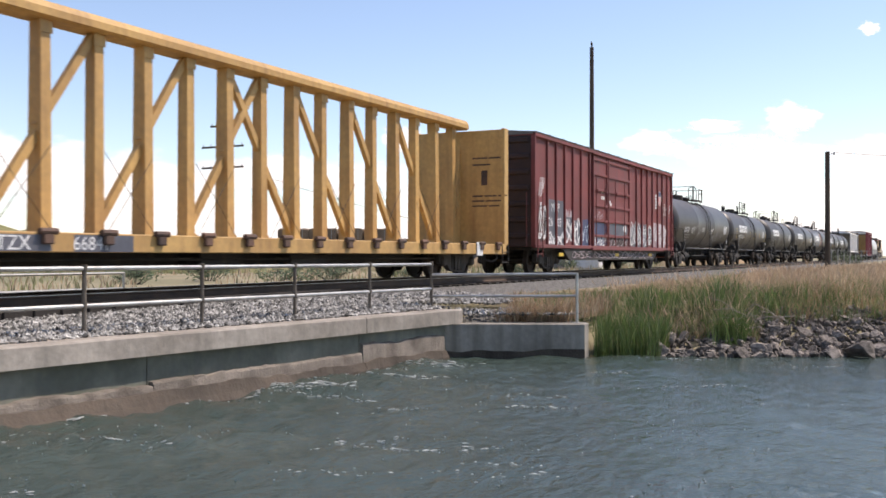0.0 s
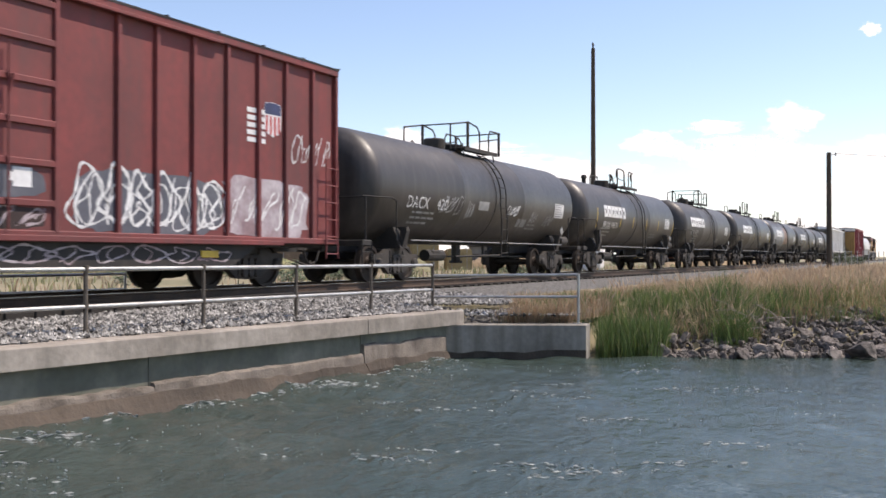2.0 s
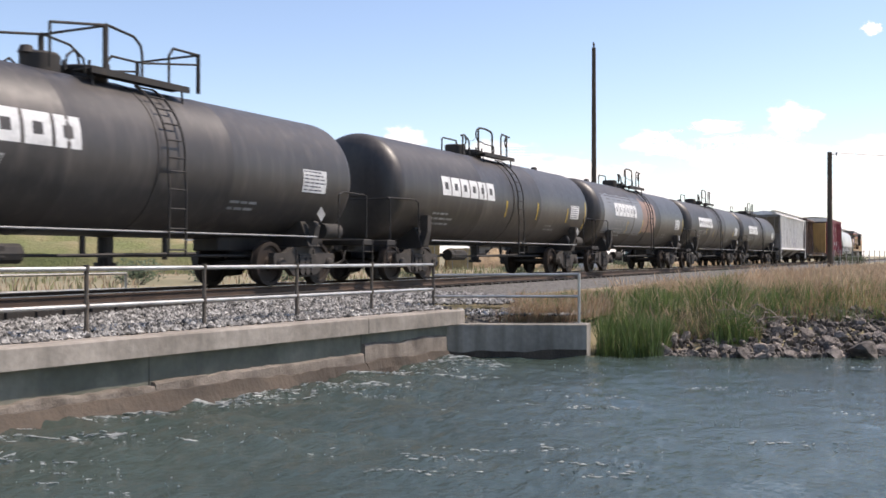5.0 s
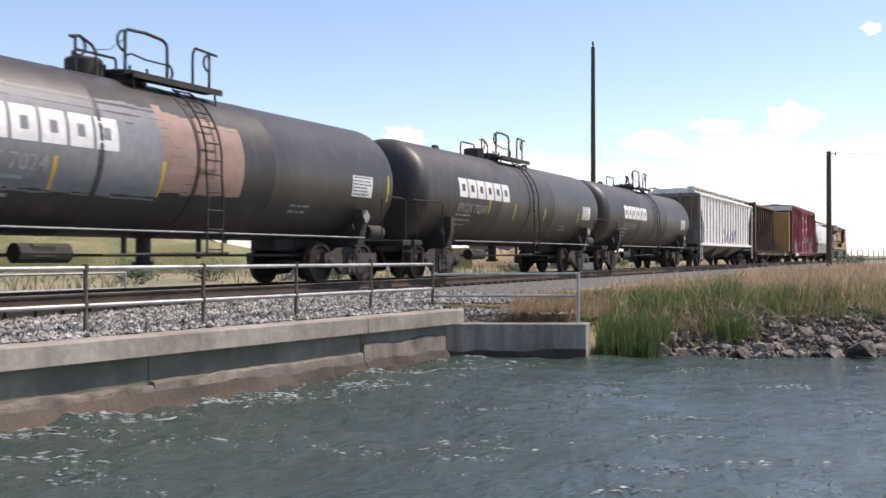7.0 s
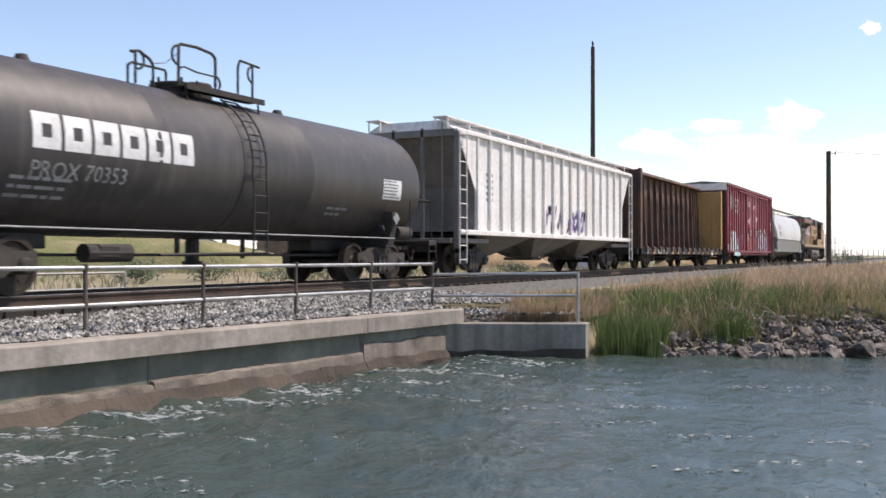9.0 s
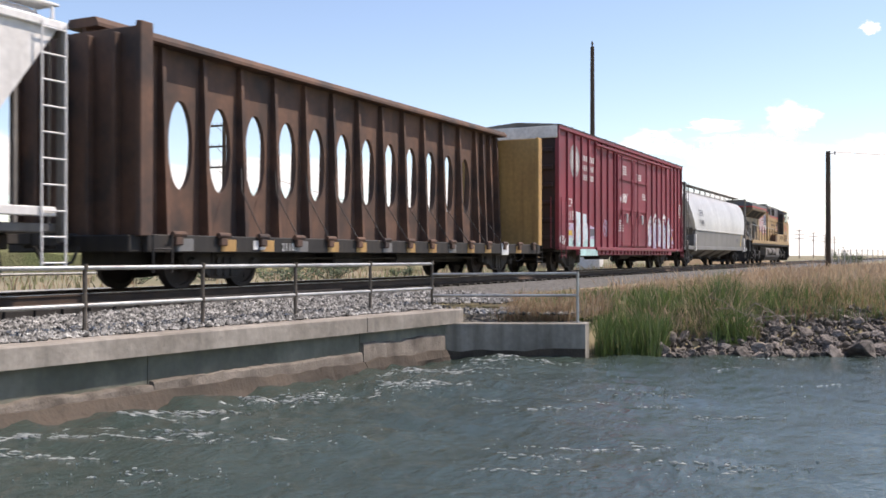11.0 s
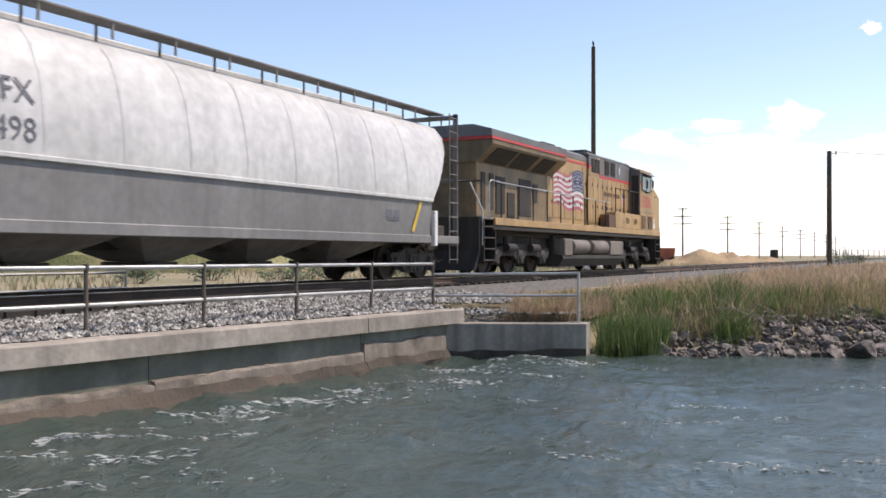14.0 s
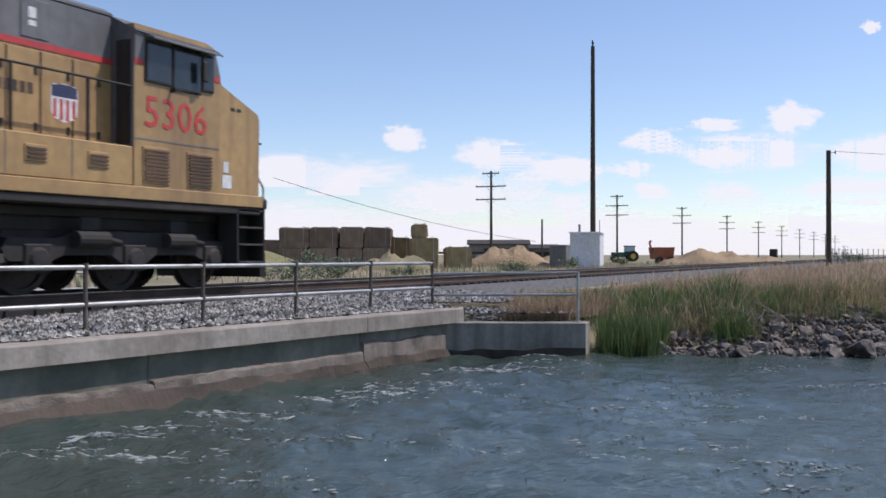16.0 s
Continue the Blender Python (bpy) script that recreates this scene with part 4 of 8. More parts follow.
def tractor(lat, ahead):
    x, y = off(lat, ahead)
    ob = thing("farm_tractor", "small green farm tractor with a glazed cab", "tractor", pose(x, y, 0.98, 0, 0, math.degrees(PHI)))
    part("hood", Shape().box(-0.5, 0.5, 0.2, 2.2, 0.7, 1.4, 0.1), GREENP, ob)
    cabin = part("cabin", Shape().box(-0.75, 0.75, -1.1, 0.2, 0.8, 1.5, 0.05).box(-0.75, -0.68, -1.1, -1.03, 1.5, 2.2).box(-0.75, -0.68, 0.13, 0.2, 1.5, 2.2).box(0.68, 0.75, -1.1, -1.03, 1.5, 2.2).box(0.68, 0.75, 0.13, 0.2, 1.5, 2.2)
                 .box(-0.85, 0.85, -1.2, 0.3, 2.2, 2.36, 0.04), GREENP, ob)
    part("cab_glass", Shape().box(-0.7, 0.7, -1.05, 0.15, 1.5, 2.2), PALEBLUE, cabin)
    for yy, r in ((-0.8, 0.8), (1.7, 0.5)):
        for d in (-1, 1):
            w = part("wheel", Shape().lathe_x([(d * 0.75, 0.1), (d * 0.75, r), (d * 1.15, r), (d * 1.15, r * 0.5), (d * 1.05, 0.1)], 18, yy, r), BLACK, ob, "black rubber tyre")
            part("rim", Shape().lathe_x([(d * 1.1, 0.05), (d * 1.1, r * 0.48), (d * 1.16, r * 0.48), (d * 1.16, 0.05)], 14, yy, r), YMARK, w)


tractor(27.0, 146)
x, y = off(21.6, 98)
spreader = thing("hay_wagon", "rusty orange farm wagon with a raised spout", "wagon", pose(x, y, 0.98, 0, 0, math.degrees(PHI) + 8))
part("wagon_body", Shape().loft([[(-0.9, -0.85, 0.6), (0.9, -0.85, 0.6), (0.9, 0.85, 0.6), (-0.9, 0.85, 0.6)], [(-1.0, -1.0, 1.75), (1.0, -1.0, 1.75), (1.0, 1.0, 1.75), (-1.0, 1.0, 1.75)]]), ORANGE, spreader)
part("spout", Shape().path([(0, 1.0, 1.2), (0, 1.15, 1.9), (0, 1.25, 2.25), (0, 1.05, 2.4)], 0.11, 8), ORANGE, spreader)
for yy in (-0.6, 0.6):
    part("wheel", Shape().lathe_x([(-1.15, 0.1), (-1.15, 0.42), (-0.9, 0.42), (-0.9, 0.1)], 16, yy, 0.42), BLACK, spreader)
x, y = off(39.0, 117)
relay = thing("relay_box", "dark green trackside relay box on a post", "cabinet", pose(x, y, 0.98))
part("relay_case", Shape().box(-0.4, 0.4, -0.42, 0.42, 0.4, 1.7, 0.08), BLACK, relay)
part("relay_post", Shape().tube((0, 0, -0.2), (0, 0, 0.5), 0.15, 8), BLACK, relay)
fence = thing("field_fence", "thin distant wire fence on posts beside the field", "fence")
fa, fb = Vector(off(44.0, 112)), Vector(off(66, 140))
for k in range(16):
    p = fa.lerp(fb, k / 15)
    part("post", Shape().tube((p.x, p.y, 0.8), (p.x, p.y, 2.75), 0.05, 6), GREYPAINT, fence)
for z in (1.4, 2.0, 2.6):
    part("fence_wire", Shape().tube((fa.x, fa.y, z), (fb.x, fb.y, z), 0.015, 4), GREYPAINT, fence)


# ---- clouds ----
def cloud_material():
    m = bpy.data.materials.new("cloud")
    m.use_nodes = True
    n, l = m.node_tree.nodes, m.node_tree.links
    for q in list(n):
        n.remove(q)
    out, mix = n.new("ShaderNodeOutputMaterial"), n.new("ShaderNodeMixShader")
    tr, em = n.new("ShaderNodeBsdfTransparent"), n.new("ShaderNodeEmission")
    em.inputs["Color"].default_value, em.inputs["Strength"].default_value = (0.97, 0.98, 1.0, 1), 0.95
    tc, info = n.new("ShaderNodeTexCoord"), n.new("ShaderNodeObjectInfo")
    length = n.new("ShaderNodeVectorMath")
    length.operation = "LENGTH"
    l.new(tc.outputs["Object"], length.inputs[0])
    add = n.new("ShaderNodeVectorMath")
    add.operation = "ADD"
    shift = n.new("ShaderNodeMath")
    shift.operation = "MULTIPLY"
    shift.inputs[1].default_value = 40
    l.new(info.outputs["Random"], shift.inputs[0])
    l.new(tc.outputs["Object"], add.inputs[0])
    l.new(shift.outputs[0], add.inputs[1])
    nz = n.new("ShaderNodeTexNoise")
    nz.inputs["Scale"].default_value, nz.inputs["Detail"].default_value, nz.inputs["Roughness"].default_value = 1.6, 7, 0.58
    l.new(add.outputs[0], nz.inputs["Vector"])
    a = n.new("ShaderNodeMath")
    a.operation = "MULTIPLY_ADD"
    a.inputs[1].default_value, a.inputs[2].default_value = -0.62, 0.42
    l.new(length.outputs["Value"], a.inputs[0])
    b = n.new("ShaderNodeMath")
    b.operation = "ADD"
    l.new(a.outputs[0], b.inputs[0])
    l.new(nz.outputs["Fac"], b.inputs[1])
    r = n.new("ShaderNodeMapRange")
    r.interpolation_type = "SMOOTHSTEP"
    r.inputs["From Min"].default_value, r.inputs["From Max"].default_value = 0.30, 0.58
    r.inputs["To Max"].default_value = 0.92
    l.new(b.outputs[0], r.inputs["Value"])
    l.new(r.outputs[0], mix.inputs[0])
    l.new(tr.outputs[0], mix.inputs[1])
    l.new(em.outputs[0], mix.inputs[2])
    l.new(mix.outputs[0], out.inputs["Surface"])
    return m


CLOUD = cloud_material()
card = Shape().add([(0, -1.3, -1.3), (0, 1.3, -1.3), (0, 1.3, 1.3), (0, -1.3, 1.3)], [(0, 1, 2, 3)]).mesh("cloud", CLOUD)
# the widest low cards add glowing white haze along the horizon
for lat, up, w, hgt in ((-40, 117, 26, 16), (55, 99, 46, 22), (83, 68, 30, 18), (123, 87, 50, 18), (211, 115, 38, 15), (274, 131, 30, 9), (352, 138, 32, 18), (308, 104, 84, 22), (278, 99, 40, 12), (191, 86, 26, 10),
                        (211, 64, 24, 10), (285, 66, 34, 10), (290, 57, 40, 12), (432, 230, 12, 8), (440, 102, 66, 22), (-150, 74, 120, 34), (-60, 66, 90, 28), (20, 58, 80, 22), (95, 52, 70, 18), (-320, 66, 140, 40), (420, 66, 70, 18),
                        (-450, 90, 120, 36), (-200, 24, 240, 34), (60, 26, 200, 26), (200, 10, 360, 34), (-120, 6, 360, 30), (480, 16, 260, 36), (330, 26, 200, 22)):
    x, y = off(lat * 3.0, 3000.0)
    ob = new("cloud", card)
    ob.matrix_world = pose(x, y, 2 + up * 3.0, 0, 0, math.degrees(PHI)) @ Matrix.Diagonal((1, w * 3.0, hgt * 3.0, 1))
    tagged(ob, "soft white cloud and horizon haze card in the far sky", "cloud", "clouds", "structure")


# ---- foam on the water ----
FOAMS = []


def foam_patch(rnd, x, y, n, spread, lo, hi):
    """Thin streaks that lie on the waves."""
    s = Shape()
    cx, cy = math.sin(PHI), -math.cos(PHI)
    for _ in range(n):
        a, b = rnd.gauss(0, spread), rnd.gauss(0, spread * 0.25)
        px, py = x + a * cx - b * cy, y + a * cy + b * cx
        if py > wall_y(px) - 0.08 or not in_canal(px, py):
            continue
        l, k, turn = rnd.uniform(lo, hi), 9, rnd.uniform(-0.45, 0.45)
        w = l * rnd.uniform(0.12, 0.34)
        ring = []
        for j in range(k):
            q = 2 * math.pi * j / k
            e, f = l * math.cos(q) * rnd.uniform(0.5, 1.25), w * math.sin(q) * rnd.uniform(0.4, 1.4)
            e, f = e * math.cos(turn) - f * math.sin(turn), e * math.sin(turn) + f * math.cos(turn)
            vx, vy = px + e * cx - f * cy, py + e * cy + f * cx
            ring.append((vx - x, vy - y, wave(vx, vy) - 0.002))
        z = wave(px, py)
        s.add(ring + [(px - x, py - y, z + rnd.uniform(0.003, 0.010)), (px - x, py - y, z - 0.02)], [(j, (j + 1) % k, k) for j in range(k)] + [((j + 1) % k, j, k + 1) for j in range(k)])
    return s


def make_foam():
    rnd = random.Random(60)
    spots = []
    for _ in range(44):
        x = rnd.uniform(5.5, 17.4)
        spots.append((x, wall_y(x) - abs(rnd.gauss(0.35, 0.75)) - 0.25, 46, 0.36, 0.012, 0.085))
    for _ in range(75):
        ahead = rnd.uniform(8.3, 19.3)
        x, y = off(ahead * rnd.uniform(-0.48, 0.46), ahead)
        spots.append((x, y, 20, 0.32, 0.010, 0.05))
    for _ in range(60):
        ahead = rnd.uniform(8.3, 19.3)
        x, y = off(ahead * rnd.uniform(-0.48, 0.48), ahead)
        spots.append((x, y, 9, 0.8, 0.006, 0.018))
    for x, y, n, spread, lo, hi in spots:
        s = foam_patch(rnd, x, y, n, spread, lo, hi)
        if len(s.f) < 40:
            continue
        ob = solid("foam_patch", s, FOAM, "broken white foam flecks on the flowing water", "foam", "foam on the canal", "stuff")
        FOAMS.append((ob, x, y, rnd.uniform(0, 6.28), rnd.uniform(0.9, 2.4)))


make_foam()


# ---- the train ----
SPEED = 15.2
TRAIN, WHEELS = [], []


def wheel_mesh(r):
    s = Shape()
    for k in (-1, 1):
        s.lathe_y([(k * y, q) for y, q in ((0.815, 0.10), (0.815, r * 0.30), (0.775, r * 0.36), (0.775, r * 0.80), (0.82, r * 0.83), (0.82, r), (0.70, r + 0.012),
                                           (0.695, r + 0.028), (0.67, r + 0.028), (0.66, r * 0.83), (0.70, r * 0.80), (0.70, 0.10))], 28)
        for j in range(3):
            a = 2 * math.pi * j / 3
            s.tube((r * 0.58 * math.cos(a), k * 0.78, r * 0.58 * math.sin(a)), (r * 0.58 * math.cos(a), k * 0.789, r * 0.58 * math.sin(a)), 0.035, 8)
    s.lathe_y([(-1.08, 0.075), (-0.66, 0.085), (0.66, 0.085), (1.08, 0.075)], 12)
    return s.mesh("wheelset", WHEELM, True)


WHEEL = wheel_mesh(0.455)
BIGWHEEL = wheel_mesh(0.53)


def truck_mesh():
    s = Shape()
    for k in (-1, 1):
        y0, y1 = sorted((k * 0.93, k * 1.07))
        half = [(0.0, 0.80), (0.42, 0.80), (0.62, 0.71), (0.74, 0.68), (1.10, 0.68), (1.13, 0.60), (1.08, 0.42), (0.99, 0.40), (0.97, 0.55), (0.80, 0.57), (0.76, 0.42),
                (0.62, 0.36), (0.40, 0.20), (0.0, 0.17)]
        s.extrude_y(half + [(-x, z) for x, z in half[-2:0:-1]], y0, y1)
        yy = k * 1.085
        for x in (-0.89, 0.89):
            s.lathe_y([(k * 0.95, 0.13), (k * 1.10, 0.13), (k * 1.15, 0.10), (k * 1.16, 0.04)], 14, x, 0.455)
        for x in (-0.2, 0.0, 0.2):
            for z in (0.30, 0.37, 0.44, 0.51):
                s.lathe_y([(yy - 0.06, 0.085), (yy + 0.06, 0.085)], 10, x, z)
        s.box(-0.30, 0.30, min(yy - 0.05, yy + 0.05), max(yy - 0.05, yy + 0.05), 0.57, 0.66, 0.015)
        s.box(-0.36, -0.28, min(k * 1.06, k * 1.1), max(k * 1.06, k * 1.1), 0.22, 0.76, 0.01).box(0.28, 0.36, min(k * 1.06, k * 1.1), max(k * 1.06, k * 1.1), 0.22, 0.76, 0.01)
    s.box(-0.21, 0.21, -1.05, 1.05, 0.56, 0.80, 0.02)
    s.box(-0.55, -0.42, -0.6, 0.6, 0.33, 0.46, 0.02).box(0.42, 0.55, -0.6, 0.6, 0.33, 0.46, 0.02)
    return s.mesh("truck", TRUCKM, False)


TRUCK = truck_mesh()


def trucks(car, xs):
    for x in xs:
        tr = part("truck", TRUCK, None, car, "dusty cast steel freight truck")
        tr.location = (x, 0, 0)
        for dx in (-0.89, 0.89):
            w = part("wheelset", WHEEL, None, tr)
            WHEELS.append((w, dx, 0.455))


def coupler(car, x, d):
    s = Shape().box(min(x, x + d * 0.55), max(x, x + d * 0.55), -0.09, 0.09, 0.78, 0.98, 0.02)
    s.box(min(x + d * 0.5, x + d * 0.86), max(x + d * 0.5, x + d * 0.86), -0.17, 0.15, 0.72, 1.04, 0.05)
    part("coupler", s, TRUCKM, car)
    part("air_hose", Shape().path([(x + d * 0.3, -0.4, 0.75), (x + d * 0.45, -0.42, 0.5), (x + d * 0.7, -0.35, 0.42), (x + d * 0.9, -0.2, 0.5)], 0.025, 6), BLACK, car)


def ladder(car, x0, x1, y, z0, z1, step=0.36, material=None, r=0.018, name="ladder"):
    s = Shape().tube((x0, y, z0), (x0, y, z1), r, 6).tube((x1, y, z0), (x1, y, z1), r, 6)
    z = z0 + 0.1
    while z < z1:
        s.tube((x0, y, z), (x1, y, z), r * 0.85, 6)
        z += step
    return part(name, s, material or BLACK, car)


def lettering(words, size, material, car, place, name="lettering"):
    """Words as a thin mesh in the plane of the near side; place maps (x, z) to the surface."""
    cu = bpy.data.curves.new(name, "FONT")
    cu.body, cu.size, cu.align_x = words, size, "LEFT"
    cu.resolution_u = 2
    tmp = bpy.data.objects.new(name, cu)
    scene.collection.objects.link(tmp)
    me = bpy.data.meshes.new_from_object(tmp.evaluated_get(bpy.context.evaluated_depsgraph_get()))
    bpy.data.objects.remove(tmp)
    me.materials.clear()
    me.materials.append(material)
    for v in me.vertices:
        v.co = place(v.co.x, v.co.y)
    ob = new(name, me)
    ob.parent = car
    return tagged(ob, f'painted lettering reading {words}')


def bars(shape, x, z, widths, h, place, gap=0.05, t=0.0):
    """A row of plain bars."""
    for w in widths:
        patch(shape, x, x + w, z, z + h, place)
        x += w + gap
    return shape


def patch(shape, x0, x1, z0, z1, place, nx=1, nz=2):
    vs = [place(x0 + (x1 - x0) * i / nx, z0 + (z1 - z0) * j / nz) for j in range(nz + 1) for i in range(nx + 1)]
    fs = [(j * (nx + 1) + i, j * (nx + 1) + i + 1, (j + 1) * (nx + 1) + i + 1, (j + 1) * (nx + 1) + i) for j in range(nz) for i in range(nx)]
    return shape.add(vs, fs)


def flat(y, x=0.0, z=0.0):
    return lambda a, b: Vector((x + a, y, z + b))


def ribbon(shape, pts, w, place):
    """A brush stroke along (x, z) points."""
    for k in range(len(pts) - 1):
        (ax, az), (bx, bz) = pts[k], pts[k + 1]
        d = math.hypot(bx - ax, bz - az) or 1
        wa = w * (0.7 + 0.3 * math.sin(k * 1.9))
        nx, nz = -(bz - az) / d * wa, (bx - ax) / d * wa
        shape.add([place(ax - nx, az - nz), place(bx - nx, bz - nz), place(bx + nx, bz + nz), place(ax + nx, az + nz)], [(0, 1, 2, 3)])


def scrawl(rnd, x0, x1, z0, z1, n, w, place):
    """Abstract spray-paint loops, with no letters in them."""
    s = Shape()
    for k in range(n):
        cx, cz = x0 + (x1 - x0) * (k + 0.5) / n, 0.5 * (z0 + z1)
        rx, rz = (x1 - x0) / n * rnd.uniform(0.35, 0.62), (z1 - z0) * rnd.uniform(0.3, 0.5)
        a0, turns, f = rnd.uniform(0, 6), rnd.uniform(0.8, 1.6), rnd.choice((1, 2, 3))
        pts = []
        for j in range(26):
            a = a0 + turns * 2 * math.pi * j / 25
            pts.append((cx + rx * math.cos(a) * (1 + 0.3 * math.sin(f * a)), max(z0, min(z1, cz + rz * math.sin(a * 1.2) + 0.12 * rz * math.sin(5 * a)))))
        ribbon(s, pts, w * rnd.uniform(0.7, 1.3), place)
    return s


def wild_letters(rnd, x0, x1, z0, z1, n, w, place):
    """Jagged closed strokes of spray paint, side by side, that spell nothing."""
    s = Shape()
    for k in range(n):
        cx, cz = x0 + (x1 - x0) * (k + 0.5) / n, 0.5 * (z0 + z1)
        rx, rz = (x1 - x0) / n * rnd.uniform(0.5, 0.72), 0.5 * (z1 - z0)
        m = rnd.choice((6, 7, 8))
        knots = []
        for j in range(m):
            a = 2 * math.pi * (j + rnd.uniform(-0.25, 0.25)) / m
            q = rnd.uniform(0.35, 1.0) if j % 2 else rnd.uniform(0.8, 1.05)
            knots.append(Vector((cx + rx * q * math.cos(a) + 0.12 * rz * math.sin(a), cz + rz * q * math.sin(a))))
        pts = []
        for j in range(m):
            p0, p1, p2, p3 = knots[j - 1], knots[j], knots[(j + 1) % m], knots[(j + 2) % m]
            for i in range(4):
                t = i / 4
                p = 0.5 * (2 * p1 + (p2 - p0) * t + (2 * p0 - 5 * p1 + 4 * p2 - p3) * t * t + (3 * p1 - p0 - 3 * p2 + p3) * t ** 3)
                pts.append((p.x, max(z0, min(z1, p.y))))
        ribbon(s, pts + pts[:2], w * rnd.uniform(0.8, 1.2), place)
        bend = [(cx + rx * rnd.uniform(-0.5, 0.5), z0 + (z1 - z0) * (0.12 + 0.25 * i)) for i in range(4)]
        ribbon(s, bend, w * 0.8, place)
    return s


def shard(points, place):
    """A flat painted area inside a closed outline of (x, z) points, star-shaped about its middle."""
    n = len(points)
    cx, cz = sum(q[0] for q in points) / n, sum(q[1] for q in points) / n
    return Shape().add([place(cx, cz)] + [place(*q) for q in points], [(0, k + 1, (k + 1) % n + 1) for k in range(n)])


def shield(car, x0, x1, z0, z1, y):
    """A railway shield: a blue head over upright stripes, with no lettering."""
    top = z1 - 0.36 * (z1 - z0)
    w = x1 - x0
    edge = ((0, 0.62), (0.02, 0.25), (0.16, 0.1), (0.34, 0.06), (0.5, 0.0), (0.66, 0.06), (0.84, 0.1), (0.98, 0.25), (1, 0.62), (1.0, 0.9), (0.95, 1.0), (0.5, 1.04), (0.05, 1.0), (0, 0.9))
    part("shield_plate", shard([(x0 + w * u, z0 + (z1 - z0) * v) for u, v in edge], flat(y)), WHITE, car, "white shield emblem")
    part("shield_head", patch(patch(Shape(), x0 + 0.03 * w, x1 - 0.03 * w, top + 0.02, z1 - 0.01, flat(y - 0.002)), x0 + 0.2 * w, x1 - 0.2 * w, z1 - 0.01, z1 + 0.01, flat(y - 0.002)), NAVY, car, "blue head of the shield")
    for k, drop in enumerate((0.14, 0.07, 0.06, 0.14)):
        x = x0 + w * (0.09 + 0.235 * k)
        part("shield_stripe", patch(Shape(), x, x + 0.115 * w, z0 + drop * (z1 - z0), top - 0.01, flat(y - 0.002)), REDSTRIPE, car, "red upright stripe")


def blob(rnd, x0, x1, z0, z1, place, n=26, rough=0.16):
    cx, cz, rx, rz = 0.5 * (x0 + x1), 0.5 * (z0 + z1), 0.5 * (x1 - x0), 0.5 * (z1 - z0)
    vs = []
    for k in range(n):
        a = 2 * math.pi * k / n
        q = 1 + rnd.uniform(-rough, rough)
        sx = math.copysign(abs(math.cos(a)) ** 0.5, math.cos(a))
        sz = math.copysign(abs(math.sin(a)) ** 0.5, math.sin(a))
        vs.append(place(cx + rx * sx * q, cz + rz * sz * q))
    return Shape().add([place(cx, cz)] + vs, [(0, k + 1, (k + 1) % n + 1) for k in range(n)])


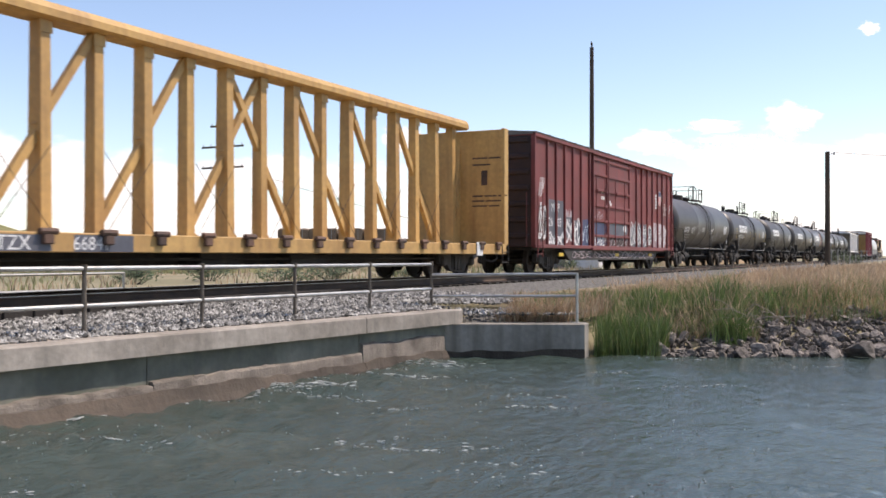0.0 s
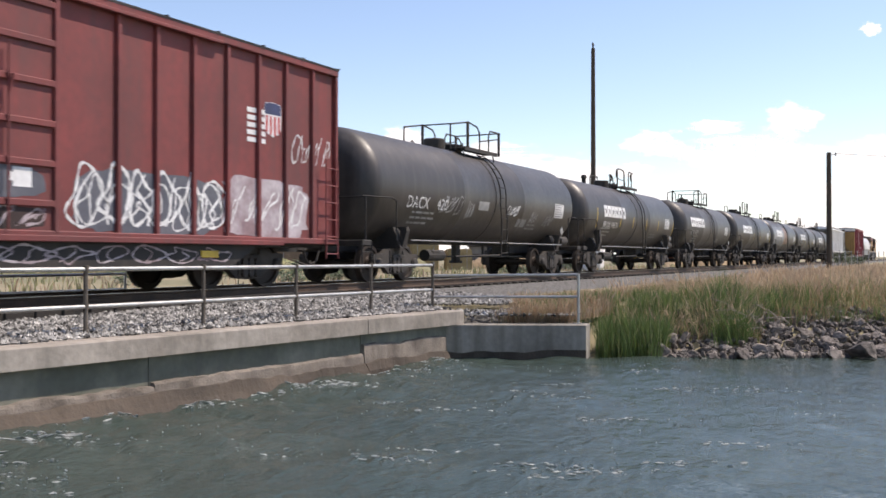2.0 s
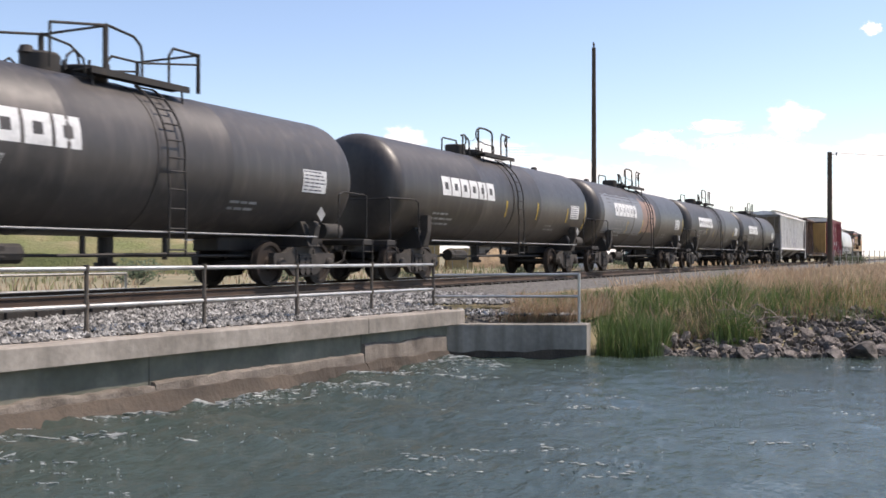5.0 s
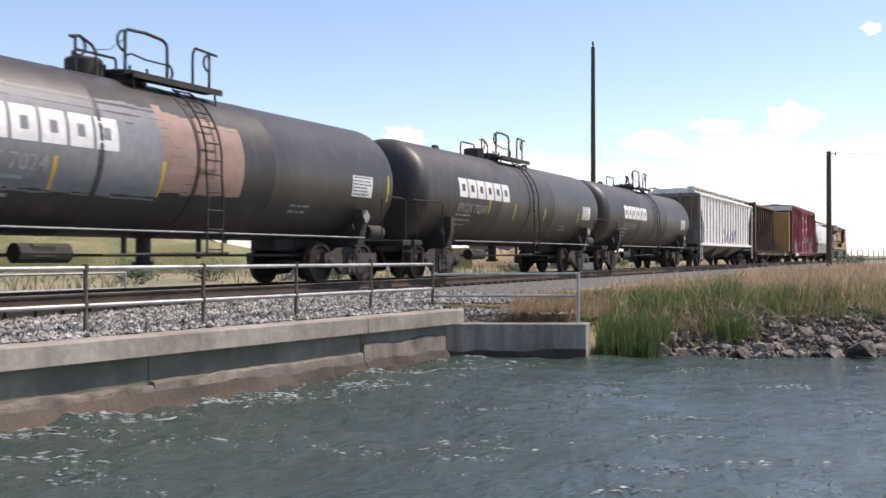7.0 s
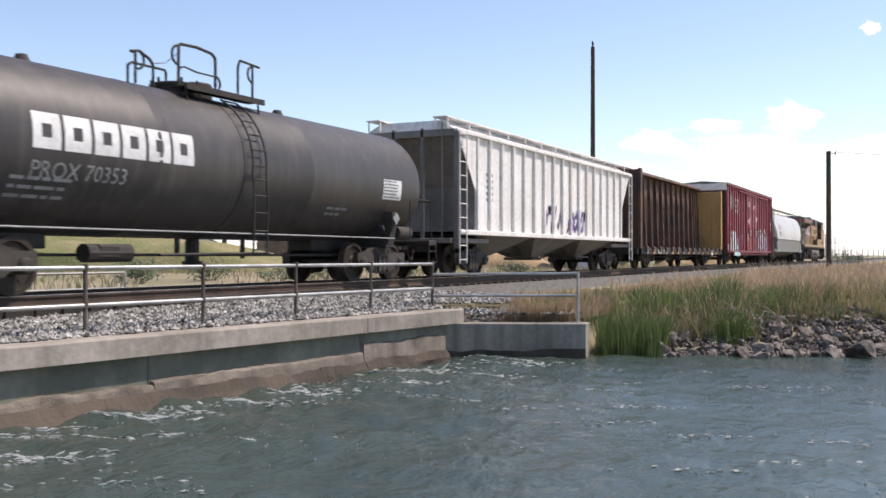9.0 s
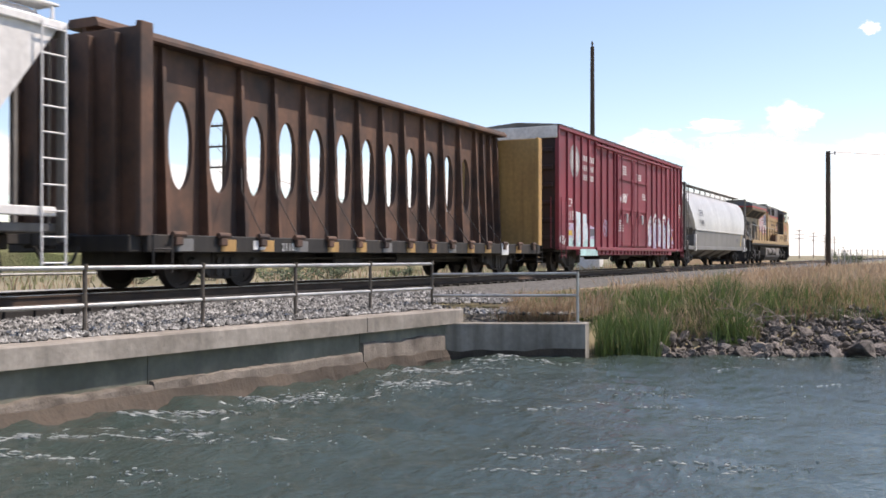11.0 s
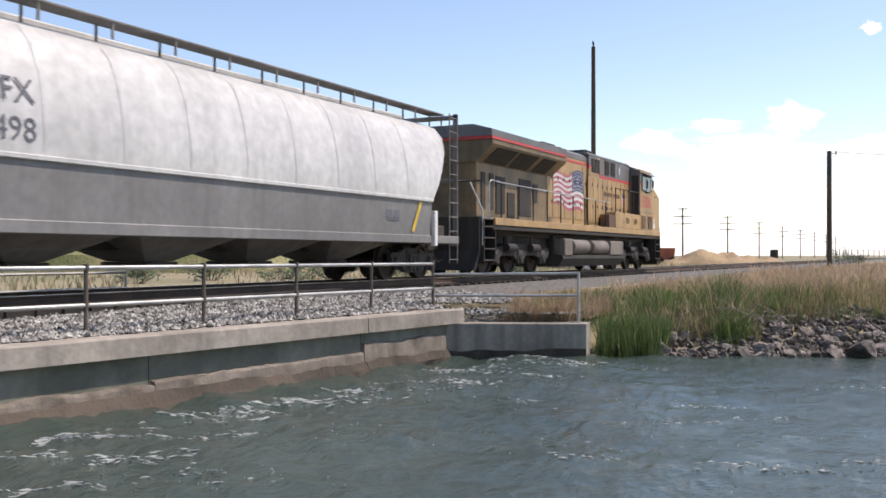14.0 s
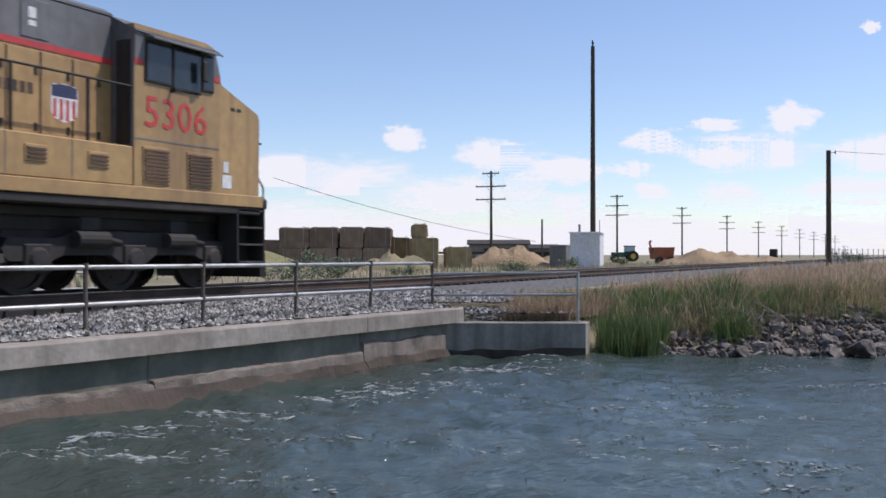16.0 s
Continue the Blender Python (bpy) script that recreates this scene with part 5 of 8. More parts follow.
# ---- tank cars ----
def tank_car(xa, xb, label, R=1.345, zc=2.295, paint=None, style="hoops", logo=None, number="", stripes=(), plate=WHITE, vents=(-3.6,), seed=0, graff=None, mark=(), shift=0.0, drum=-1.33, tall=False, panels=()):
    """xa, xb: where the straight shell begins and ends along the track."""
    rnd = random.Random(seed)
    paint = paint or TANK
    c, h = 0.5 * (xa + xb), 0.5 * (xb - xa)
    car = thing("tank_car", label, "tank car", group="tank cars")
    deep, round_off = (0.62, 0.72) if R != 1.39 else (0.5, 0.45)      # insulated cars have flatter ends
    head = [(deep * math.sin(a), R * math.cos(a) ** round_off) for a in [math.pi / 2 * k / 11 for k in range(11)]] + [(deep, 0.02)]
    prof = [(-h - x, r) for x, r in head[::-1]] + [(-h * 0.34, R), (-h * 0.335, R + 0.006), (-h * 0.325, R + 0.006), (-h * 0.32, R), (h * 0.32, R), (h * 0.325, R + 0.006), (h * 0.335, R + 0.006),
                                                  (h * 0.34, R)] + [(h + x, r) for x, r in head]
    tank = part("tank_shell", Shape().lathe_x(prof, 56, 0, zc), paint, car, smooth=True)

    def on(x, z, lift=0.004):
        d = (z - zc) / R
        a = math.asin(max(-0.98, min(0.98, d)))
        return Vector((x, -(R + lift) * math.cos(a), zc + (R + lift) * math.sin(a)))

    part("jacket_band", Shape().lathe_x([(-0.04, R), (-0.04, R + 0.012), (0.04, R + 0.012), (0.04, R)], 56, 0, zc), paint, car, smooth=True)
    # stub sills, bolster saddles and end platforms
    for d in (-1, 1):
        sill = Shape().box(min(d * (h - 3.2), d * (h + 0.95)), max(d * (h - 3.2), d * (h + 0.95)), -0.32, 0.32, 0.72, 1.05, 0.02)
        sill.box(min(d * (h + 0.55), d * (h + 0.98)), max(d * (h + 0.55), d * (h + 0.98)), -1.42, 1.42, 0.86, 1.0, 0.02)
        part("stub_sill", sill, BLACK, car)
        xs = d * (h - 1.25)
        for k in (-1, 1):
            hw, rise = (0.07, 1.35) if style == "box" else (0.10, 1.66)
            part("saddle_bracket", Shape().loft([[(xs + u, k * v, z) for u, v in ((-q, o), (q, o), (q, i), (-q, i))] for q, o, i, z in
                                                 ((hw + 0.05, 1.30, 1.24, 0.86), (hw, 1.40, 1.2, 1.25), (hw, R - 0.02 if rise < 1.5 else R + 0.02, 1.1, rise))]), TRUCKM, car)
        part("body_bolster", Shape().loft([[(xs - 0.2, -1.3, 0.82), (xs + 0.2, -1.3, 0.82), (xs + 0.2, 1.3, 0.82), (xs - 0.2, 1.3, 0.82)],
                                           [(xs - 0.15, -1.05, 1.35), (xs + 0.15, -1.05, 1.35), (xs + 0.15, 1.05, 1.35), (xs - 0.15, 1.05, 1.35)]]), BLACK, car)
        coupler(car, d * (h + 0.9), d)
        xe = d * (h + 0.75)
        xi = d * (h - 0.55)
        part("end_handrail", Shape().path([(xe, -1.38, 1.0), (xe, -1.38, 1.95), (xe, -1.3, 2.02), (xi + d * 0.2, -1.46, 2.02), (xi, -1.46, 1.95), (xi, -1.46, 1.0)], 0.016, 6)
             .path([(xe, -1.38, 2.0), (xe, 1.38, 2.0)], 0.016, 6), BLACK, car)
        ladder(car, xe - 0.22, xe + 0.2, -1.42, 0.32, 1.0, 0.3, BLACK, 0.016, "sill_step")
        if d > 0:
            part("brake_cylinder", Shape().lathe_x([(xs + 0.5, 0.02), (xs + 0.5, 0.17), (xs + 1.15, 0.17), (xs + 1.2, 0.1)], 14, -1.12, 1.16), TRUCKM, car, smooth=True)
    trucks(car, (-h + 1.25, h - 1.25))
    part("grab_pipe", Shape().tube((-h + 1.3, -R - 0.06, 1.02), (h - 1.3, -R - 0.06, 1.02), 0.017, 6), GREYPAINT, car)
    part("outlet_valve", Shape().tube((0.1, 0, zc - R + 0.1), (0.1, 0, 0.42), 0.14, 12).tube((0.1, 0, 0.5), (0.1, 0, 0.42), 0.2, 12).tube((-0.9, -0.5, 0.6), (-0.9, -0.5, 0.95), 0.05, 8)
         .tube((1.1, -0.45, 0.55), (1.1, -0.45, 0.95), 0.05, 8).tube((-1.8, -0.9, 0.62), (1.4, -0.9, 0.66), 0.03, 6), BLACK, car)
    part("brake_rod", Shape().tube((-h + 2.2, -0.5, 0.62), (h - 2.2, -0.5, 0.62), 0.03, 6).box(-3.2, -2.7, -0.9, -0.6, 0.55, 0.8, 0.04).tube((-3.4, -0.75, 0.65), (-2.4, -0.75, 0.65), 0.16, 10), BLACK, car)
    # top fittings
    px = shift - 0.42
    top = zc + R
    part("manway", Shape().loft([[(px + r * math.cos(2 * math.pi * k / 20), r * math.sin(2 * math.pi * k / 20), z) for k in range(20)] for r, z in
                                 ((0.42, top - 0.08), (0.42, top + 0.11), (0.47, top + 0.11), (0.47, top + 0.16), (0.34, top + 0.2))]), BLACK, car, smooth=True)
    for k in range(6):
        a = 2 * math.pi * k / 6
        part("manway_bolt", Shape().tube((px + 0.43 * math.cos(a), 0.43 * math.sin(a), top + 0.05), (px + 0.43 * math.cos(a), 0.43 * math.sin(a), top + 0.26), 0.025, 6), BLACK, car)
    dx = shift + drum
    part("valve_drum", Shape().loft([[(dx + r * math.cos(2 * math.pi * k / 18), r * math.sin(2 * math.pi * k / 18), z) for k in range(18)] for r, z in
                                     ((0.32, top - 0.1), (0.32, top + 0.24), (0.29, top + 0.28), (0.1, top + 0.29))]), BLACK, car, smooth=True)
    for vx in vents:
        vh = 0.36 if tall else 0.12
        part("vent_pipe", Shape().tube((vx, 0, top - 0.05), (vx, 0, top + vh - 0.1), 0.09, 10).tube((vx, 0, top + vh - 0.12), (vx, 0, top + vh), 0.14, 10, 0.09), BLACK, car)
    plat = Shape()
    for d in (-1, 1):
        plat.box(shift - 1.05, shift + 1.3, d * 0.62 - 0.2, d * 0.62 + 0.2, top + 0.0, top + 0.035, 0.01)
        plat.box(shift - 1.05, shift + 1.3, d * 0.84 - 0.02, d * 0.84 + 0.02, top - 0.05, top + 0.06)
        for x in (shift - 0.95, shift + 1.2):
            plat.tube((x, d * 0.75, top + 0.02), (x, d * 0.78, top - 0.3), 0.02, 6)
    part("platform", plat, BLACK, car, "dark steel grating platform")
    z0 = top + 0.02

    def bow(y, pts, r=0.026):
        part("guard_hoop", Shape().path([(shift + u, y, z0 + v) for u, v in pts], r, 7), BLACK, car)

    def curl(y, u, v, d, r=0.15):
        part("guard_hoop", Shape().path([(shift + u + d * r * math.sin(q), y, z0 + v - r + r * math.cos(q)) for q in [math.pi * k / 8 for k in range(9)]], 0.024, 6), BLACK, car)

    if style == "hoops":
        bow(-0.62, ((-2.10, -0.12), (-2.10, 0.42), (-2.22, 0.42), (-2.0, 0.46), (-1.75, 0.36), (-1.66, 0.26), (-1.66, -0.12)))
        curl(-0.62, -2.05, 0.46, 1, 0.16)
        bow(-0.62, ((-1.0, -0.05), (-1.0, 0.72), (-0.95, 0.78), (-0.5, 0.80), (-0.08, 0.76), (0.02, 0.70), (0.04, 0.6), (0.04, -0.05)), 0.03)
        bow(-0.62, ((-1.0, 0.32), (-0.85, 0.38), (-0.5, 0.33), (0.04, 0.33)), 0.018)
        curl(-0.62, -1.0, 0.75, -1, 0.18)
        curl(-0.62, 0.04, 0.34, 1, 0.14)
        bow(-0.62, ((0.73, -0.02), (0.73, 0.66), (0.80, 0.78), (1.42, 0.74)))
        bow(-0.62, ((1.20, -0.02), (1.20, 0.74)))
        curl(-0.62, 1.2, 0.72, -1, 0.16)
        bow(0.62, ((-1.0, -0.05), (-1.0, 0.5), (-0.9, 0.56), (0.0, 0.56), (0.04, 0.5), (0.04, -0.05)))
        part("guard_chain", Shape().path([(shift - 1.66, -0.62, z0 + 0.3), (shift - 1.35, -0.62, z0 + 0.36), (shift - 1.0, -0.62, z0 + 0.62)], 0.008, 4), BLACK, car)
    else:
        for y in (-0.75, 0.75):
            bow(y, ((-1.8, -0.1), (-1.8, 0.60), (-0.68, 0.78), (-0.68, -0.05)), 0.024)
            bow(y, ((-0.64, -0.05), (-0.64, 0.80)), 0.045)
            bow(y, ((-1.5, -0.1), (-1.46, 0.14), (-1.3, 0.26), (-1.12, 0.14), (-1.08, -0.1)), 0.02)
            bow(y, ((-0.64, 0.80), (0.0, 0.72), (0.16, 0.6), (0.2, 0.45), (0.2, -0.05)), 0.024)
            bow(y, ((0.2, 0.30), (1.66, 0.52)), 0.02)
            bow(y, ((0.87, -0.02), (0.87, 0.55), (0.98, 0.70), (1.68, 0.70)), 0.024)
            bow(y, ((1.66, -0.02), (1.66, 0.72)), 0.04)
        part("guard_rail", Shape().path([(shift + 1.66, -0.75, z0 + 0.7), (shift + 1.66, 0.75, z0 + 0.7)], 0.022, 6), BLACK, car)
        part("guard_rail", Shape().path([(shift - 0.64, -0.75, z0 + 0.78), (shift - 0.64, 0.75, z0 + 0.78)], 0.022, 6), BLACK, car)
    lx = shift + 0.1
    lad = None
    for x in (lx, lx + 0.42):
        pts = [(x, -(R + 0.09) * math.cos(a), zc + (R + 0.09) * math.sin(a)) for a in [radians(62 - 8.5 * k) for k in range(9)]] + [(x, -R - 0.12, 1.7), (x, -R - 0.10, 0.62)]
        if lad is None:
            lad = part("side_ladder", Shape().path(pts, 0.02, 6), BLACK, car, "steel side ladder")
        else:
            part("ladder_rail", Shape().path(pts, 0.02, 6), BLACK, lad)
    rungs = [(-(R + 0.09) * math.cos(radians(60 - 12 * k)), zc + (R + 0.09) * math.sin(radians(60 - 12 * k))) for k in range(6)] + [(-R - 0.115, z) for z in (2.06, 1.75, 1.42, 1.08, 0.72)]
    for p in rungs:
        part("rung", Shape().tube((lx, *p), (lx + 0.42, *p), 0.016, 6), BLACK, lad)
    # markings
    if logo:
        lx0, w, zl, hl = logo[0] + 0.45, logo[1], logo[2] - 0.18, logo[3]
        unit, t = w / 6.0, 0.155 * hl / 0.5
        for k in range(6):
            x0, x1, s = lx0 + unit * k, lx0 + unit * (k + 0.88), Shape()
            for q in ((x0, x1, zl + hl - t, zl + hl), (x0, x0 + t, zl + t, zl + hl - t), (x1 - t, x1, zl + t, zl + hl - t), (x0, x1, zl, zl + t)):
                patch(s, *q, on, 2, 4)
            part("mark_block", s, WHITE, car, "white hollow block shape")
        if number:
            lettering(number, 0.36, GREYPAINT if seed % 2 else WHITE, car, lambda a, b: on(lx0 + a * 1.0, zl - 0.42 + b), "car_number")
    s = Shape()
    for j in range(3):
        bars(s, -h + 1.7, 1.72 - 0.13 * j, [rnd.uniform(0.12, 0.4) for _ in range(4)], 0.05, on)
    for j in range(2):
        bars(s, h - 3.9, 1.62 - 0.12 * j, [rnd.uniform(0.12, 0.3) for _ in range(3)], 0.05, on)
    tagged(part("small_lettering", s, GREYPAINT, car, "rows of small grey unreadable bars"), kind="stuff")
    data = Shape()
    patch(data, h - 1.72, h - 0.85, 1.95, 2.42, on, 2, 4)
    part("data_panel", data, plate, car, "pale rectangular data panel")
    s = Shape()
    for j in range(6):
        bars(s, h - 1.68, 1.99 + 0.075 * j, [rnd.uniform(0.08, 0.2) for _ in range(4)], 0.028, lambda a, b: on(a, b, 0.008), 0.03)
    tagged(part("data_bars", s, GRAPH, car), kind="stuff")
    for x, z0, z1, m in stripes:
        part("reflector_stripe", patch(Shape(), x, x + 0.07, z0, z1, on, 1, 5), m, car)
    dia = Shape()
    for x, z in ((h - 1.25, 1.5),):
        dia.add([Vector((x, -1.47, z - 0.16)), Vector((x + 0.16, -1.47, z)), Vector((x, -1.47, z + 0.16)), Vector((x - 0.16, -1.47, z))], [(0, 1, 2, 3)])
    part("hazard_placard", dia, GREYPAINT, car, "grey diamond placard")
    for words, x, z, size in mark:
        lettering(words, size, WHITE, car, lambda a, b, x=x, z=z: on(x + a, z + b), "car_mark")
    for x0, x1, z0, z1, m in graff or ():
        part("graffiti", scrawl(rnd, x0, x1, z0, z1, 3, 0.02, on), m, car, "faded white spray-paint loops")
    for x0, x1, z0, z1 in panels:
        part("faded_panel", patch(Shape(), x0, x1, z0, z1, on, 2, 3), GREYPAINT, car, "faded grey stencil panel")
    TRAIN.append((car, c))
    return car, on, h


# ---- boxcars ----
def ribbed_box(car, L, zb, zt, material, posts, y_panel=1.475, y_post=1.545, end=None):
    h = L / 2
    part("body", Shape().box(-h + 0.04, h - 0.04, -y_panel, y_panel, zb, zt - 0.06, 0.01), material, car)
    for k in (-1, 1):
        for x in posts:
            y0, y1 = sorted((k * (y_panel - 0.02), k * y_post))
            part("side_post", Shape().box(x - 0.045, x + 0.045, y0, y1, zb + 0.04, zt - 0.12, 0.012), material, car)
        for x in (-h, h):
            y0, y1 = sorted((k * (y_panel - 0.06), k * (y_post + 0.015)))
            part("corner_post", Shape().box(x - 0.09 if x > 0 else x, x if x > 0 else x + 0.09, y0, y1, zb, zt - 0.08, 0.012), material, car)
        y0, y1 = sorted((k * (y_panel - 0.02), k * (y_post + 0.03)))
        part("eave_rail", Shape().box(-h, h, y0, y1, zt - 0.15, zt, 0.015), material, car)
        part("side_sill", Shape().box(-h, h, y0, y1, zb - 0.05, zb + 0.07, 0.015), material, car)
    roof = Shape()
    n = 14
    for k in range(n):
        xa, xb = -h + L * k / n, -h + L * (k + 1) / n - 0.05
        roof.loft([[(x, -1.6, zt + 0.01), (x, 0, zt + 0.14), (x, 1.6, zt + 0.01), (x, 1.55, zt - 0.06), (x, -1.55, zt - 0.06)] for x in (xa, xb)])
        roof.loft([[(x, -1.62, zt + 0.03), (x, 0, zt + 0.17), (x, 1.62, zt + 0.03), (x, 1.55, zt - 0.05), (x, -1.55, zt - 0.05)] for x in (xb, xb + 0.05)])
    part("roof", roof, HOPDARK, car, "grimy ribbed steel roof")
    for d in (-1, 1):
        # the end sheets' near-black brown carries the shade on the car ends
        part("end_wall", Shape().box(min(d * (h - 0.05), d * (h - 0.03)), max(d * (h - 0.05), d * (h - 0.03)), -1.41, 1.41, zb, zt - 0.1), end or material, car)
        for k in range(7):
            z = zb + 0.35 + (zt - zb - 0.6) * k / 6
            part("end_rib", Shape().box(min(d * (h - 0.05), d * (h + 0.05)), max(d * (h - 0.05), d * (h + 0.05)), -1.35, 1.35, z - 0.09, z + 0.09, 0.04), end or material, car)
        ladder(car, d * (h - 0.55), d * (h - 0.1), -y_post - 0.07, zb - 0.35, zb + 1.75, 0.36, material)
        ladder(car, d * (h + 0.1) - 0.001, d * (h + 0.1) + 0.001, -1.3, zb, zb + 1.75, 0.36, material, name="end_ladder")
        coupler(car, d * (h + 0.05), d)
        part("draft_sill", Shape().box(min(d * (h - 3.5), d * (h + 0.2)), max(d * (h - 3.5), d * (h + 0.2)), -0.35, 0.35, 0.72, zb - 0.05), BLACK, car)
    part("center_sill", Shape().box(-h + 3, h - 3, -0.35, 0.35, 0.55, zb, 0.02), BLACK, car)
    part("underframe", Shape().box(-h + 0.3, h - 0.3, -1.3, 1.3, zb - 0.12, zb - 0.005).box(-2.8, -1.5, -1.0, -0.3, 0.45, 0.8, 0.04).tube((0.5, -0.7, 0.62), (1.9, -0.7, 0.62), 0.18, 12), BLACK, car)
    trucks(car, (-h + 2.45, h - 2.45))


def door(car, x0, x1, z0, z1, ribs, material, y=-1.49, frame=0.09):
    d = part("door", Shape().box(x0, x1, y - 0.035, y + 0.02, z0, z1, 0.01), material, car)
    for z in ribs:
        part("door_rib", Shape().box(x0 + 0.02, x1 - 0.02, y - 0.085, y - 0.033, z - 0.05, z + 0.05, 0.012), material, d)
    for x in (x0 + frame / 2, x1 - frame / 2):
        part("door_stile", Shape().box(x - frame / 2, x + frame / 2, y - 0.09, y - 0.03, z0, z1, 0.012), material, d)
    return d


def red_boxcar():
    rnd = random.Random(5)
    car = thing("boxcar", "weathered oxide-red steel boxcar with graffiti along its lower side", "boxcar", group="boxcars")
    L, zb, zt = 18.6, 0.92, 4.62
    posts = [-8.04, -7.18, -6.31, -5.43, -4.52, -3.55] + [2.95, 3.82, 4.73, 5.65, 6.58, 7.46, 8.4]
    ribbed_box(car, L, zb, zt, BOXRED, posts, end=SHADE_SPRAY_BROWN)
    ribs = [1.38, 1.96, 2.54, 3.13, 3.72, 4.28]
    door(car, -3.25, -1.42, 0.95, 4.42, ribs, BOXRED)
    door(car, -1.32, 1.72, 0.95, 4.42, ribs, BOXRED)
    part("door_track", Shape().box(-3.6, 7.2, -1.66, -1.54, 0.83, 0.92, 0.01).box(-3.4, 5.4, -1.62, -1.54, 4.44, 4.5, 0.01), BOXRED, car)
    deep = Shape()
    for k in (-1, 1):
        y0, y1 = sorted((k * 1.44, k * 1.52))
        deep.extrude_y([(-6.55, 0.86), (6.6, 0.86), (5.8, 0.45), (-5.8, 0.45)], y0, y1)
    part("fishbelly_sill", deep, BLACK, car)
    for x in (-3.0, -1.9, -0.5, 0.8):
        part("door_lock_rod", Shape().tube((x, -1.6, 1.0), (x, -1.6, 3.6), 0.018, 6).tube((x, -1.6, 2.9), (x + 0.02, -1.66, 3.15), 0.025, 6), BOXRED, car)
    pl = flat(-1.4795)
    for x0, x1, z0, z1 in ((-8.0, -6.35, 1.0, 2.52), (-6.28, -5.4, 1.25, 1.98)):
        part("painted_patch", patch(Shape(), x0, x1, z0, z1, pl), GRAPH, car, "dark grey over-painted number panel")
    part("painted_patch", blob(rnd, -8.8, -8.1, 1.1, 2.3, pl, 26, 0.05), SHADE_SPRAY_BROWN, car, "dark sprayed area")
    part("painted_patch", blob(rnd, -4.5, -3.3, 0.98, 1.95, pl, 30, 0.05), NAVY, car, "dark blue sprayed area")
    part("painted_patch", blob(rnd, -5.4, -4.4, 0.98, 1.9, flat(-1.4805), 30, 0.08), GRAPH, car, "dark grey sprayed area")
    pd = flat(-1.5268)
    for x0, x1, z0, z1, m in ((-3.15, -1.5, 1.42, 1.9, NAVY), (-3.1, -1.5, 1.0, 1.33, NAVY), (-1.2, 1.5, 1.44, 1.9, GRAPH), (-1.2, 1.5, 1.0, 1.33, SHADE_SPRAY_BROWN)):
        part("painted_patch", blob(rnd, x0, x1, z0, z1, pd, 26, 0.05), m, car, "dark sprayed area across the door")
    part("painted_patch", blob(rnd, 2.0, 5.55, 0.98, 2.0, pl, 40, 0.06), GRAPH, car, "dark fill of a spray-painted piece")
    part("painted_patch", blob(rnd, 5.5, 8.2, 0.98, 2.1, pl, 34, 0.10), HAZE, car, "pale lilac-grey sprayed haze")
    gw = flat(-1.4825)
    part("graffiti", wild_letters(rnd, -8.85, -8.08, 1.0, 2.4, 2, 0.045, gw), WHITE, car, "white spray-paint outlines")
    part("graffiti", scrawl(rnd, -8.8, -8.25, 2.55, 3.2, 3, 0.016, gw), WHITE, car, "thin white tag")
    part("graffiti", wild_letters(rnd, -8.0, -6.2, 0.96, 1.42, 3, 0.06, gw), WHITE, car, "white spray-paint outlines")
    part("graffiti", wild_letters(rnd, -6.25, -4.55, 0.96, 1.95, 3, 0.06, gw), WHITE, car, "white spray-paint outlines")
    for q in (-6.15, -5.75):
        part("graffiti", shard(((q, 1.98), (q + 0.1, 2.28), (q + 0.19, 2.1), (q + 0.28, 2.28), (q + 0.36, 1.98)), gw), HAZE, car, "pale crown-like shape")
    part("graffiti", scrawl(rnd, -4.4, -3.4, 1.0, 1.85, 2, 0.03, gw), PALEBLUE, car, "pale blue spray-paint loops")
    part("graffiti", wild_letters(rnd, 1.95, 5.65, 0.98, 2.1, 6, 0.036, gw), WHITE, car, "white outlines of a spray-painted piece")
    part("graffiti", wild_letters(rnd, 2.1, 5.5, 1.05, 1.9, 5, 0.022, flat(-1.4835)), WHITE, car, "white outlines of a spray-painted piece")
    part("graffiti", scrawl(rnd, 5.7, 8.2, 1.1, 2.0, 5, 0.022, gw), WHITE, car, "white spray-paint loops")
    part("graffiti", scrawl(rnd, 7.7, 9.1, 2.4, 3.15, 4, 0.016, gw), WHITE, car, "thin white tag")
    dw = flat(-1.5285)
    part("graffiti", wild_letters(rnd, -3.0, -1.6, 1.0, 1.35, 3, 0.03, dw), WHITE, car, "white spray-paint outlines")
    part("graffiti", scrawl(rnd, -2.9, -2.0, 1.95, 2.3, 3, 0.022, dw), HAZE, car, "faded tag on the door")
    part("graffiti", scrawl(rnd, -1.1, 1.5, 1.0, 1.35, 5, 0.03, dw), HAZE, car, "faded tag on the door")
    part("notice_plate", patch(Shape(), 0.93, 1.25, 1.6, 1.88, flat(-1.53)), WHITE, car, "white paper notice")
    part("graffiti", wild_letters(rnd, -5.6, 5.6, 0.5, 0.8, 14, 0.02, flat(-1.5225)), HAZE, car, "pale tags along the sill")
    shield(car, 6.78, 7.33, 2.94, 3.6, -1.4825)
    s = Shape()
    for x, z in ((-2.1, 3.05), (-2.15, 2.8), (-1.9, 2.8), (-1.15, 2.68), (-1.0, 2.58), (0.85, 1.68), (-1.75, 1.2)):
        patch(s, x, x + 0.22, z, z + 0.12, flat(-1.5285))
    for j in range(5):
        bars(s, 6.25, 3.35 - 0.14 * j, [0.3, 0.22], 0.09, flat(-1.4815))
    part("stencil_bars", s, WHITE, car, "small white stencilled bars")
